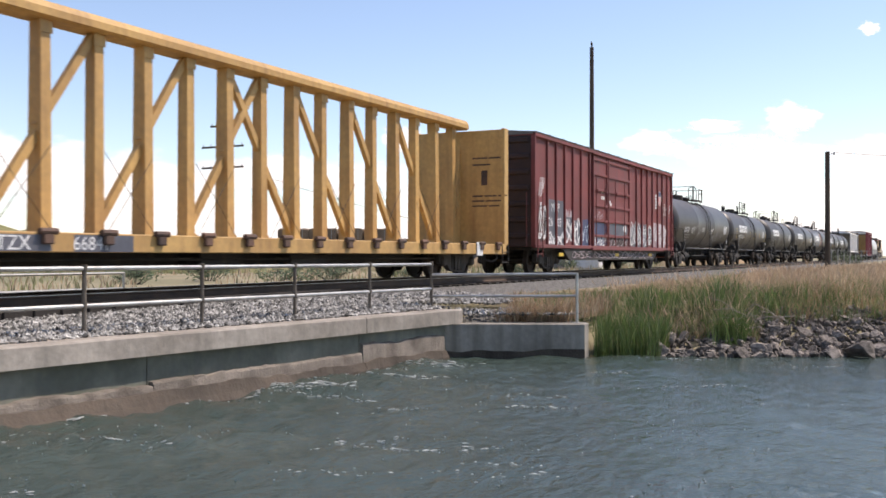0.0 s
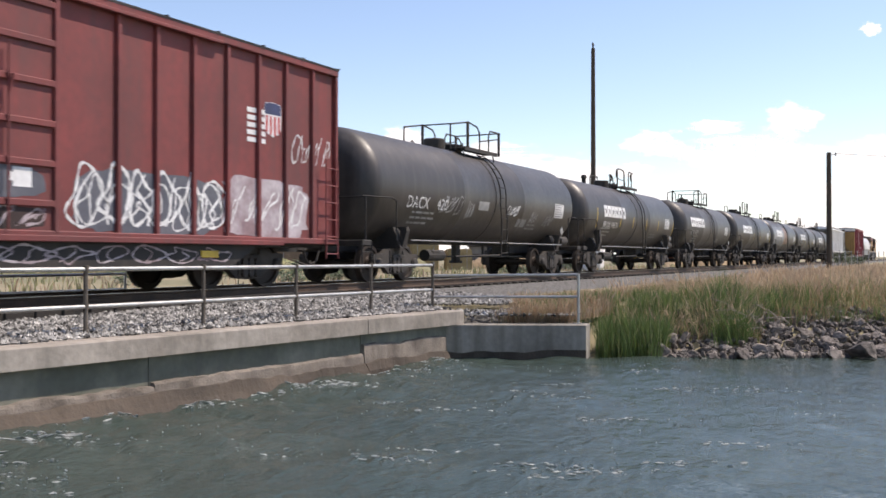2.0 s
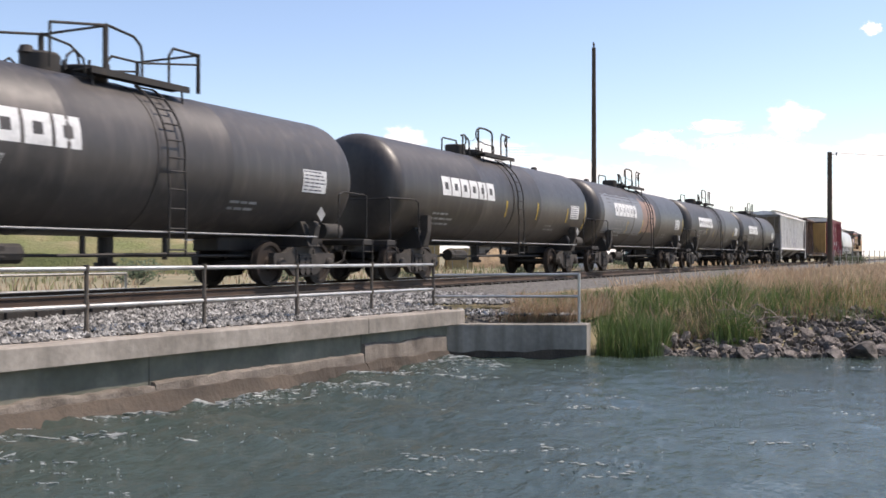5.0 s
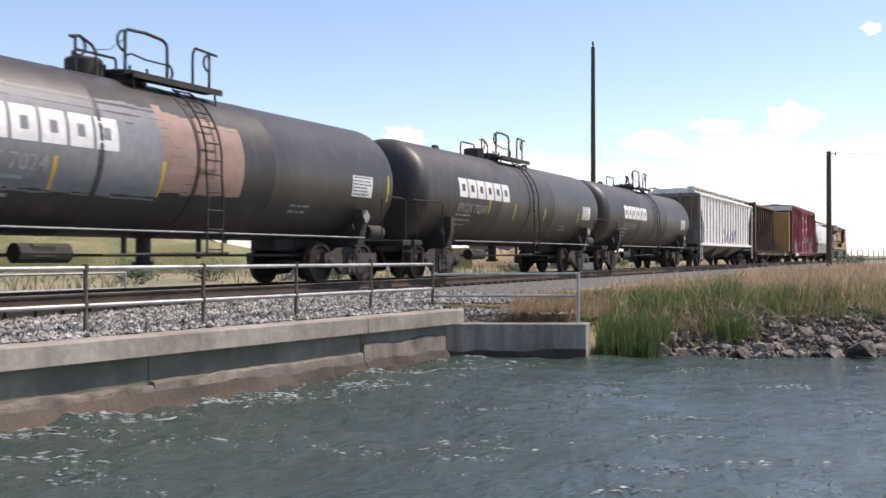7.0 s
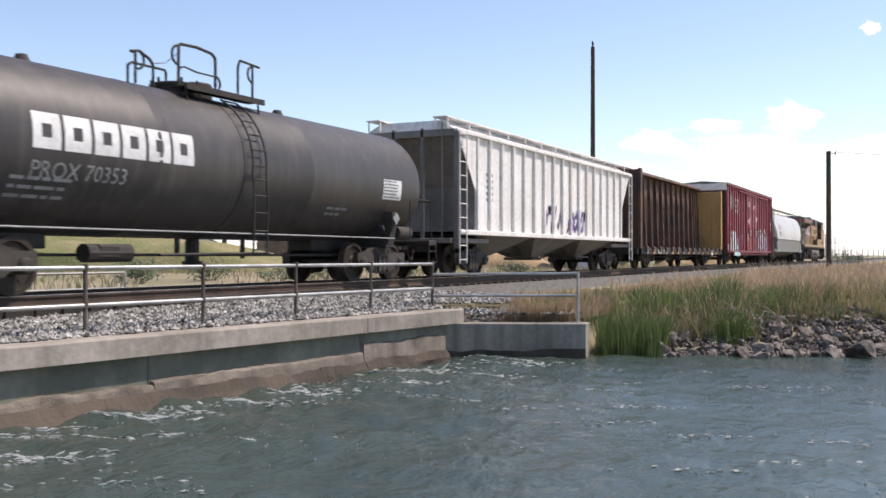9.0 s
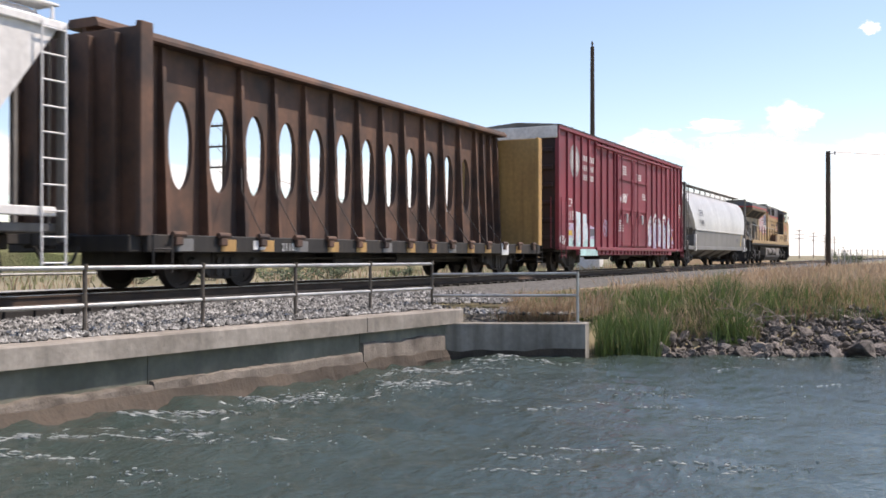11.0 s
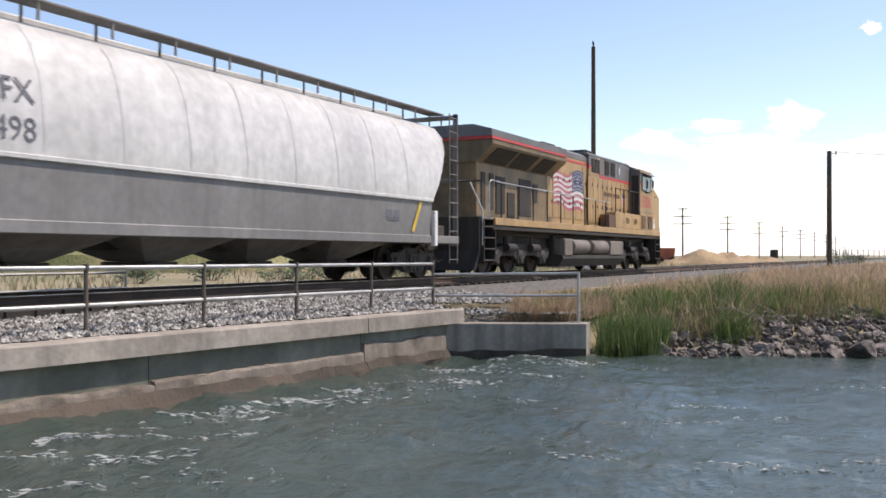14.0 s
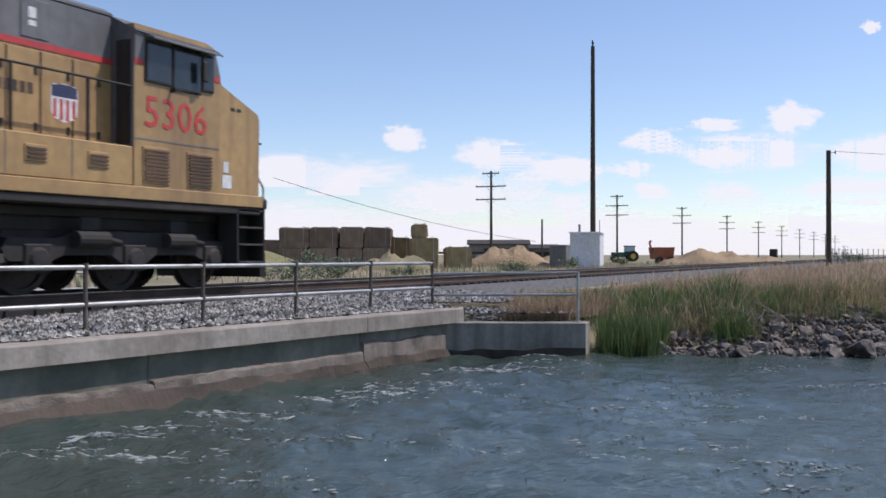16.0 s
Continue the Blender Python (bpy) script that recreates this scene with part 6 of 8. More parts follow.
    for words, x, z in (("26", -7.88, 1.62), ("03", -7.02, 1.62), ("92", -6.12, 1.62), ("M", -7.62, 2.12), ("P", -7.0, 2.12)):
        lettering(words, 0.42, WHITE, car, flat(-1.4895, x, z), "car_number")
    for x in (-7.0, -0.3, 4.9):
        part("reflector", Shape().box(x, x + 0.45, -1.545, -1.52, 0.6, 0.72), YMARK, car, "yellow reflector strip")
    TRAIN.append((car, 39.2))


def maroon_boxcar():
    rnd = random.Random(9)
    car = thing("boxcar", "tall maroon steel boxcar with a round emblem and pale graffiti", "boxcar", group="boxcars")
    L, zb, zt = 18.35, 0.86, 5.1
    h = L / 2
    posts = [-8.16, -7.38, -6.6, -5.78, -4.98, -4.18, -3.36, -2.5] + [3.42, 4.29, 5.18, 6.06, 6.92, 7.7, 8.4]
    ribbed_box(car, L, zb, zt, CPRED, posts, end=SHADE_SPRAY_BROWN)
    for x0, x1 in ((-2.22, 0.08), (0.18, 2.42)):
        d = door(car, x0, x1, 0.95, 4.72, [1.05, 2.35, 2.5, 3.75, 4.65], CPRED, frame=0.12)
        for x in (x0 + 0.45, x1 - 0.45):
            part("lock_bar", Shape().tube((x, -1.61, 1.0), (x, -1.61, 4.68), 0.025, 6).box(x - 0.06, x + 0.06, -1.66, -1.6, 1.9, 2.5, 0.01), CPRED, d)
        part("lock_handle", Shape().box(0.5 * (x0 + x1) - 0.05, 0.5 * (x0 + x1) + 0.05, -1.66, -1.59, 1.95, 2.35, 0.02), WHITE, d, "pale painted lock handle")
    part("door_track", Shape().box(-5.2, 6.4, -1.65, -1.54, 0.80, 0.92, 0.01).box(-5.2, 6.4, -1.63, -1.54, 4.76, 4.84, 0.01), CPRED, car)
    s = Shape()
    for k in range(26):
        s.box(-7.0 + 0.52 * k, -6.78 + 0.52 * k, -1.60, -1.545, 0.66, 0.80, 0.01)
    s.box(-7.1, 6.9, -1.55, -1.46, 0.62, 0.82, 0.01)
    part("sill_fringe", s, CPRED, car)
    part("end_fascia", Shape().box(-h - 0.055, -h + 0.02, -1.5, 1.5, zt - 0.45, zt - 0.04, 0.01), WHITE, car, "white painted top of the car end")
    pl = flat(-1.4795)
    ring = Shape()
    for k in range(32):
        a, b = 2 * math.pi * k / 32, 2 * math.pi * (k + 1) / 32
        ring.add([pl(-7.3 + r * 0.86 * math.cos(q), 4.0 + r * math.sin(q)) for r, q in ((0.45, a), (0.6, a), (0.6, b), (0.45, b))], [(0, 1, 2, 3)])
    part("emblem_ring", ring, GREYPAINT, car, "oval emblem ring in worn white")
    part("emblem", blob(rnd, -7.65, -6.95, 3.6, 4.4, pl, 24, 0.1), HOPGREY, car, "worn grey oval emblem")
    s = Shape()
    for z, ws in ((4.08, (0.13,) * 8), (3.73, (0.12,) * 7), (3.38, (0.12,) * 7)):
        bars(s, -6.44, z, ws, 0.21, pl, 0.075)
    tagged(part("company_mark", s, HOPGREY, car, "three rows of worn white bars"), kind="stuff")
    s = Shape()
    for j in range(3):
        bars(s, -8.05, 1.7 - 0.12 * j, (0.2, 0.14, 0.2), 0.06, pl)
    for x, z, n in ((-1.55, 3.95, 4), (0.75, 3.75, 4), (1.65, 3.05, 3), (-2.0, 1.6, 5), (6.3, 1.6, 4), (8.5, 2.5, 7)):
        for j in range(n):
            bars(s, x, z + 0.1 * j, (0.2, 0.15, 0.25), 0.055, flat(-1.5285) if -2.2 < x < 2.5 else pl)
    part("stencil_bars", s, WHITE, car, "small white stencilled bars")
    lettering("CP", 0.42, WHITE, car, flat(-1.4805, -8.05, 2.34), "car_mark")
    lettering("218", 0.48, WHITE, car, flat(-1.4805, -8.1, 1.87), "car_number")
    g = lambda q: flat(-1.4795 - 0.0018 * q)
    part("graffiti", blob(rnd, -8.1, -4.85, 0.93, 1.75, g(1), 34, 0.06), LILAC, car, "lilac sprayed area")
    part("graffiti", blob(rnd, -8.15, -4.9, 0.9, 1.25, g(2), 34, 0.03), TEAL, car, "mint green sprayed area")
    part("graffiti", patch(Shape(), -7.05, -5.0, 0.6, 0.84, flat(-1.604)), TEAL, car, "mint green paint down over the sill")
    part("graffiti", shard(((-7.3, 1.15), (-7.38, 1.6), (-7.2, 2.2), (-6.66, 2.16), (-6.72, 1.55), (-6.3, 1.3), (-6.05, 1.55), (-6.05, 1.15), (-6.7, 1.0)), g(3)), PALEBLUE, car, "pale blue sprayed letter-like block")
    part("graffiti", shard(((-6.55, 1.5), (-6.55, 2.15), (-6.0, 2.13), (-5.98, 1.62), (-5.75, 1.6), (-5.6, 1.25), (-6.3, 1.2)), g(4)), PALEBLUE, car, "pale blue sprayed letter-like block")
    part("graffiti", shard(((-5.7, 1.3), (-5.75, 1.62), (-4.98, 1.6), (-5.0, 1.36)), g(4)), GRAPH, car, "dark sprayed block")
    part("graffiti", scrawl(rnd, -4.1, -3.25, 1.3, 2.05, 3, 0.035, g(2)), LILAC, car, "lilac spray-paint loops")
    part("graffiti", scrawl(rnd, -7.6, -6.0, 0.95, 1.9, 3, 0.06, g(5)), WHITE, car, "white spray-paint loops")
    part("graffiti", scrawl(rnd, -1.75, -0.75, 2.75, 3.2, 4, 0.035, flat(-1.529)), WHITE, car, "white spray-paint loops")
    part("graffiti", blob(rnd, 2.9, 7.6, 0.95, 2.1, g(1), 34, 0.16), LILAC, car, "pale lilac sprayed area")
    part("graffiti", wild_letters(rnd, 2.75, 6.9, 0.95, 2.45, 5, 0.11, g(2)), WHITE, car, "white spray-paint loops")
    part("graffiti", wild_letters(rnd, 2.9, 6.6, 1.0, 2.3, 5, 0.05, g(3)), PALEBLUE, car, "pale blue spray-paint loops")
    part("graffiti", wild_letters(rnd, 2.8, 6.8, 0.95, 2.4, 6, 0.022, g(4)), PURPLE, car, "purple spray-paint outlines")
    part("graffiti", scrawl(rnd, -9.0, -8.0, 1.0, 1.3, 4, 0.025, g(4)), WHITE, car, "white spray-paint loops")
    for x in (-8.0, -2.2, 6.9):
        part("reflector", patch(Shape(), x, x + 0.4, 1.32, 1.5, g(6)), YMARK, car, "yellow reflector strip")
    TRAIN.append((car, 0.5 * (199.3 + 217.65)))


# ---- centre-beam flatcars ----
def deck(car, L, material, winch):
    h = L / 2
    part("deck", Shape().box(-h, h, -1.42, 1.42, 0.80, 0.93, 0.01), material, car)
    for k in (-1, 1):
        y0, y1 = sorted((k * 1.40, k * 1.52))
        part("side_sill", Shape().box(-h, h, y0, y1, 0.66, 0.96, 0.015), material, car)
    part("center_sill", Shape().box(-h + 0.4, h - 0.4, -0.4, 0.4, 0.42, 0.8, 0.02), BLACK, car)
    n = int(L / 1.17)
    for k in range(n):
        x = -h + 0.7 + (L - 1.4) * k / (n - 1)
        part("strap_winch", Shape().box(x - 0.10, x + 0.10, -1.60, -1.52, 0.78, 0.94, 0.02).tube((x - 0.16, -1.57, 0.97), (x + 0.16, -1.57, 0.97), 0.05, 8), winch, car)
    for d in (-1, 1):
        coupler(car, d * (h + 0.1), d)
        part("end_sill", Shape().box(min(d * h, d * (h + 0.3)), max(d * h, d * (h + 0.3)), -1.4, 1.4, 0.66, 0.95, 0.02), material, car)
        ladder(car, d * (h - 0.5), d * (h - 0.05), -1.6, 0.32, 0.95, 0.3, BLACK)
    part("underframe", Shape().box(-2.4, -1.2, -0.9, -0.3, 0.35, 0.7, 0.04).tube((0.4, -0.8, 0.55), (1.8, -0.8, 0.55), 0.17, 12).tube((-h + 3, -0.9, 0.55), (h - 3, -0.9, 0.55), 0.03, 6), BLACK, car)
    trucks(car, (-h + 2.5, h - 2.5))


def bulkhead(car, x, d, zt, material):
    part("bulkhead", Shape().box(min(x, x - d * 0.12), max(x, x - d * 0.12), -1.5, 1.5, 0.93, zt, 0.015), material, car, "weathered end bulkhead")
    for y in (-1.46, 1.46):
        part("bulkhead_post", Shape().box(min(x + d * 0.16, x - d * 0.14), max(x + d * 0.16, x - d * 0.14), y - 0.06, y + 0.06, 0.93, zt + 0.03, 0.015), material, car)
    for y in (-0.9, -0.3, 0.3, 0.9):
        part("bulkhead_post", Shape().box(min(x, x + d * 0.15), max(x, x + d * 0.15), y - 0.05, y + 0.05, 0.93, zt - 0.1, 0.015), material, car)


def open_centerbeam():
    rnd = random.Random(3)
    car = thing("centerbeam_flatcar", "empty yellow centre-beam lumber flatcar with open posts", "flatcar", group="flatcars")
    L = 21.5
    h = L / 2
    deck(car, L, YELLOW, RUST)
    xs = [10.03 - 1.178 * k for k in range(18)]
    for k, x in enumerate(xs):
        w0, w1 = (0.17, 0.13) if k % 2 else (0.13, 0.11)
        s = Shape().loft([[(x - 0.11, -w0, 0.93), (x + 0.11, -w0, 0.93), (x + 0.11, w0, 0.93), (x - 0.11, w0, 0.93)],
                          [(x - 0.10, -w1, 4.5), (x + 0.10, -w1, 4.5), (x + 0.10, w1, 4.5), (x - 0.10, w1, 4.5)]])
        s.box(x - 0.14, x + 0.14, -w0 - 0.02, -w0, 0.93, 1.05).box(x - 0.13, x + 0.13, -w1 - 0.02, -w1, 4.25, 4.5)
        part("post", s, YELLOW, car)
    top = Shape().extrude_x([(-0.3, 4.5), (-0.3, 4.62), (-0.22, 4.74), (0.22, 4.74), (0.3, 4.62), (0.3, 4.5), (0.22, 4.46), (-0.22, 4.46)], -h + 0.05, h - 0.05)
    part("top_chord", top, YELLOW, car)

    def strap(xa, xb):
        for a, b, za, zb in ((xa, 0.5 * (xa + xb), 4.45, 2.75), (0.5 * (xa + xb), xb, 2.65, 0.98)):
            part("diagonal_brace", Shape().loft([[(a - 0.085, -0.06, za), (a + 0.085, -0.06, za), (a + 0.085, 0.06, za), (a - 0.085, 0.06, za)],
                                                 [(b - 0.085, -0.06, zb), (b + 0.085, -0.06, zb), (b + 0.085, 0.06, zb), (b - 0.085, 0.06, zb)]]), YELLOW, car)
    for k in (3, 5, 7, 9):
        strap(xs[k] + 0.05, xs[k - 2] + 0.05)
    for k in (8, 10, 12, 14):
        strap(xs[k] - 0.05, xs[k + 2] - 0.05)
    for k in range(1, 16, 2):
        part("tie_cable", Shape().tube((xs[k], -0.3, 1.0), (xs[k + 1], -0.25, 2.4), 0.008, 4).tube((xs[k + 1], -0.3, 1.0), (xs[k], -0.25, 2.4), 0.008, 4), BLACK, car)
    for d in (-1, 1):
        bulkhead(car, d * h, d, 4.42, YELLOW)
        part("gusset", Shape().extrude_y([(d * (h - 0.1), 0.95), (d * (h - 0.5), 0.95), (d * (h - 0.1), 4.2)], -0.05, 0.05), YELLOW, car)
    s = Shape()
    for j, (z, ws) in enumerate(((3.55, (0.5, 0.4)), (3.35, (0.6,)), (2.4, (0.35, 0.4, 0.3)), (2.25, (0.4, 0.5)), (2.1, (0.5, 0.35)))):
        bars(s, 0, z, ws, 0.05, lambda a, b: Vector((h - 0.1225, -0.45 - a, b)))
    patch(s, 0.3, 0.5, 2.75, 3.2, lambda a, b: Vector((h - 0.1225, -0.45 - a, b)))
    part("stencil_bars", s, RUST, car)
    lettering("66841", 0.3, WHITE, car, flat(-1.523, -6.0, 0.70), "car_number")
    part("mark_plate", patch(patch(Shape(), -7.7, -6.4, 0.68, 0.92, flat(-1.5225)), -5.98, -4.75, 0.67, 0.93, flat(-1.5225)), GRAPH, car)
    lettering("TTZX", 0.3, WHITE, car, flat(-1.525, -7.55, 0.70), "car_mark")
    part("route_card", Shape().box(8.55, 8.95, -1.56, -1.53, 0.62, 1.0, 0.01), WHITE, car, "white square card holder")
    TRAIN.append((car, 27.6 - h))


def window_centerbeam():
    car = thing("centerbeam_flatcar", "rusty brown centre-beam flatcar with oval openings", "flatcar", group="flatcars")
    L = 18.0
    h = L / 2
    deck(car, L, BLACK, RUST)
    step = 1.172
    ovals = [0.50 + step * k for k in range(-6, 6)]
    s = Shape()
    for x in ovals:
        n = 40
        outer, inner = [], []
        for k in range(n):
            a = 2 * math.pi * k / n
            inner.append((x + 0.34 * math.cos(a), 2.73 + 0.86 * math.sin(a)))
            c, d = math.cos(a), math.sin(a)
            t = min(step / 2 / max(1e-6, abs(c)), 1.8 / max(1e-6, abs(d)))
            outer.append((x + max(-step / 2, min(step / 2, c * t)), 2.73 + max(-1.8, min(1.85, d * t * (1.85 / 1.8 if d > 0 else 1)))))
        s.loft([[(q[0], y, q[1]) for q in ring] for ring, y in ((outer, -0.05), (inner, -0.05), (inner, 0.05), (outer, 0.05))], caps=False)
    xl, xr = ovals[0] - step / 2, ovals[-1] + step / 2
    s.box(-h + 0.1, xl, -0.05, 0.05, 0.93, 4.58).box(xr, h - 0.1, -0.05, 0.05, 0.93, 4.58)
    part("center_web", s, RUST, car, "rusty steel web with oval openings")
    posts = [x + step / 2 for x in ovals] + [xl] + [xr + 0.55, xr + 1.1, xr + 1.65] + [xl - 0.55, xl - 1.1]
    for x in posts:
        part("web_stiffener", Shape().loft([[(x - 0.05, -0.30, 0.93), (x + 0.05, -0.30, 0.93), (x + 0.05, 0.30, 0.93), (x - 0.05, 0.30, 0.93)],
                                            [(x - 0.05, -0.16, 4.5), (x + 0.05, -0.16, 4.5), (x + 0.05, 0.16, 4.5), (x - 0.05, 0.16, 4.5)]]), RUST, car)
    part("top_chord", Shape().extrude_x([(-0.36, 4.52), (-0.36, 4.58), (-0.3, 4.68), (0.3, 4.68), (0.36, 4.58), (0.36, 4.52)], -h + 0.05, h - 0.05), RUST, car)
    for d in (-1, 1):
        bulkhead(car, d * h, d, 4.42, YELLOW if d > 0 else RUST)
    for k in range(-5, 6):
        x = k * 1.17
        part("tie_cable", Shape().path([(x, -1.5, 0.97), (x + 0.5, -0.6, 1.9), (x + 0.8, -0.35, 2.4)], 0.012, 5), BLACK, car)
    for k in range(14):
        x = -8.3 + 1.17 * k
        part("sill_plate", Shape().box(x, x + 0.42, -1.535, -1.519, 0.68, 0.90, 0.004), YELLOW if k % 3 else SKIRT, car, "faded paint panel on the side sill")
    lettering("21101", 0.22, WHITE, car, flat(-1.538, -5.3, 0.70), "car_number")
    part("stencil_bars", bars(Shape(), -6.2, 0.72, (0.16, 0.16), 0.17, flat(-1.5365)), WHITE, car)
    part("route_card", Shape().box(5.75, 6.25, -1.56, -1.53, 0.62, 0.98, 0.01), WHITE, car, "white card holder plate")
    TRAIN.append((car, 188.6))


# ---- covered hoppers ----
def hopper_bays(car, xs, half, z0, z1, material):
    for x in xs:
        part("discharge_bay", Shape().loft([[(x - half, -1.35, z1), (x + half, -1.35, z1), (x + half, 1.35, z1), (x - half, 1.35, z1)],
                                            [(x - 0.35, -0.45, z0), (x + 0.35, -0.45, z0), (x + 0.35, 0.45, z0), (x - 0.35, 0.45, z0)]]), material, car, "grimy sloping discharge bay")
        part("outlet_gate", Shape().box(x - 0.42, x + 0.42, -0.55, 0.55, z0 - 0.1, z0 - 0.003, 0.02), TRUCKM, car)


def roof_walk(car, x0, x1, y, z, material):
    s = Shape().box(x0, x1, y - 0.22, y + 0.22, z, z + 0.04, 0.008)
    part("roof_walk", s, material, car, "steel grating roof walk")
    n = 12
    for k in range(n + 1):
        x = x0 + 0.1 + (x1 - x0 - 0.2) * k / n
        part("walk_support", Shape().box(x - 0.02, x + 0.02, y - 0.2, y - 0.17, z - 0.28, z - 0.003).box(x - 0.02, x + 0.02, y + 0.17, y + 0.2, z - 0.28, z - 0.003), material, car)


def white_hopper():
    rnd = random.Random(11)
    car = thing("covered_hopper", "dusty white ribbed covered hopper car with a spray-paint tag", "hopper car", group="hopper cars")
    h = 8.5
    s = Shape().loft([[(x, y, z) for x, y, z in r] for r in
                      ([(-h + 1.35, -1.44, 1.3), (h - 1.35, -1.44, 1.3), (h - 1.35, 1.44, 1.3), (-h + 1.35, 1.44, 1.3)],
                       [(-h + 1.35, -1.44, 2.55), (h - 1.35, -1.44, 2.55), (h - 1.35, 1.44, 2.55), (-h + 1.35, 1.44, 2.55)],
                       [(-h + 0.12, -1.44, 4.02), (h - 0.12, -1.44, 4.02), (h - 0.12, 1.44, 4.02), (-h + 0.12, 1.44, 4.02)],
                       [(-h + 0.2, -0.95, 4.32), (h - 0.2, -0.95, 4.32), (h - 0.2, 0.95, 4.32), (-h + 0.2, 0.95, 4.32)])])
    part("body", s, HOPWHITE, car)
    for k in (-1, 1):
        for j in range(17):
            x = -h + 1.4 + (2 * h - 2.8) * j / 16
            y0, y1 = sorted((k * 1.43, k * 1.53))
            part("side_post", Shape().box(x - 0.05, x + 0.05, y0, y1, 1.25, 3.98, 0.012), HOPWHITE, car)
        y0, y1 = sorted((k * 1.42, k * 1.55))
        part("top_rail", Shape().box(-h, h, y0, y1, 3.94, 4.06, 0.015), HOPWHITE, car)
        part("side_sill", Shape().box(-h + 0.2, h - 0.2, y0, y1, 1.18, 1.32, 0.015), HOPWHITE, car)
        for d in (-1, 1):
            part("corner_post", Shape().box(min(d * h, d * (h - 0.1)), max(d * h, d * (h - 0.1)), y0, y1, 0.8, 4.0, 0.012), HOPDARK, car)
            part("slope_gusset", Shape().extrude_y([(d * (h - 0.1), 4.0), (d * (h - 1.4), 4.0), (d * (h - 1.4), 2.3)], min(k * 1.46, k * 1.48), max(k * 1.46, k * 1.48)), HOPWHITE, car)
    for d in (-1, 1):
        # dark plates over the ends: dirt plus the end's shade in one grey
        part("slope_sheet", Shape().loft([[(d * (h - 1.33), y, 1.3) for y in (-1.43, 1.43)] + [(d * (h - 1.31), y, 1.3) for y in (1.43, -1.43)],
                                          [(d * (h - 1.33), y, 2.55) for y in (-1.43, 1.43)] + [(d * (h - 1.31), y, 2.55) for y in (1.43, -1.43)],
                                          [(d * (h - 0.11), y, 4.0) for y in (-1.43, 1.43)] + [(d * (h - 0.09), y, 4.0) for y in (1.43, -1.43)]]), HOPDARK, car, "grimy end slope sheet with its shade in the grey")
        part("end_platform", Shape().box(min(d * (h - 2.4), d * (h + 0.15)), max(d * (h - 2.4), d * (h + 0.15)), -1.4, 1.4, 0.95, 1.08, 0.015), HOPDARK, car)
        part("end_frame", Shape().box(min(d * h, d * (h - 0.08)), max(d * h, d * (h - 0.08)), -0.5, -0.4, 1.0, 4.1, 0.01).box(min(d * h, d * (h - 0.08)), max(d * h, d * (h - 0.08)), 0.4, 0.5, 1.0, 4.1, 0.01)
             .box(min(d * h, d * (h - 0.08)), max(d * h, d * (h - 0.08)), -1.45, 1.45, 3.85, 4.05, 0.01), HOPDARK, car)
        ladder(car, d * (h - 0.5), d * (h - 0.06), -1.58, 0.4, 4.0, 0.38, HOPWHITE)
        ladder(car, d * (h + 0.06) - 0.002, d * (h + 0.06) + 0.002, -1.1, 1.0, 4.2, 0.38, HOPDARK, name="end_ladder")
        coupler(car, d * (h + 0.1), d)
        roof_walk(car, -h - 0.1, h + 0.1, d * 1.05, 4.36, HOPWHITE)
    hopper_bays(car, (-4.6, 0.0, 4.6), 2.25, 0.55, 1.22, HOPDARK)
    for x in (-5.5, -1.8, 1.8, 5.5):
        part("roof_hatch", Shape().box(x - 1.4, x + 1.4, -0.35, 0.35, 4.3, 4.46, 0.03), HOPWHITE, car)
    part("graffiti", scrawl(rnd, -1.7, 0.2, 1.35, 2.3, 3, 0.10, flat(-1.4445)), LILAC, car, "lilac spray-paint loops")
    part("graffiti", scrawl(rnd, 0.6, 2.6, 1.35, 2.2, 3, 0.12, flat(-1.4465)), PURPLE, car, "purple spray-paint loops")
    s = Shape()
    for j in range(5):
        bars(s, -6.4, 2.9 - 0.18 * j, (0.25, 0.2), 0.09, flat(-1.4445))
    part("stencil_bars", s, GREYPAINT, car)
    trucks(car, (-h + 1.9, h - 1.9))
    part("center_sill", Shape().box(-h, h, -0.3, 0.3, 0.7, 0.95, 0.02), BLACK, car)
    TRAIN.append((car, 169.4))


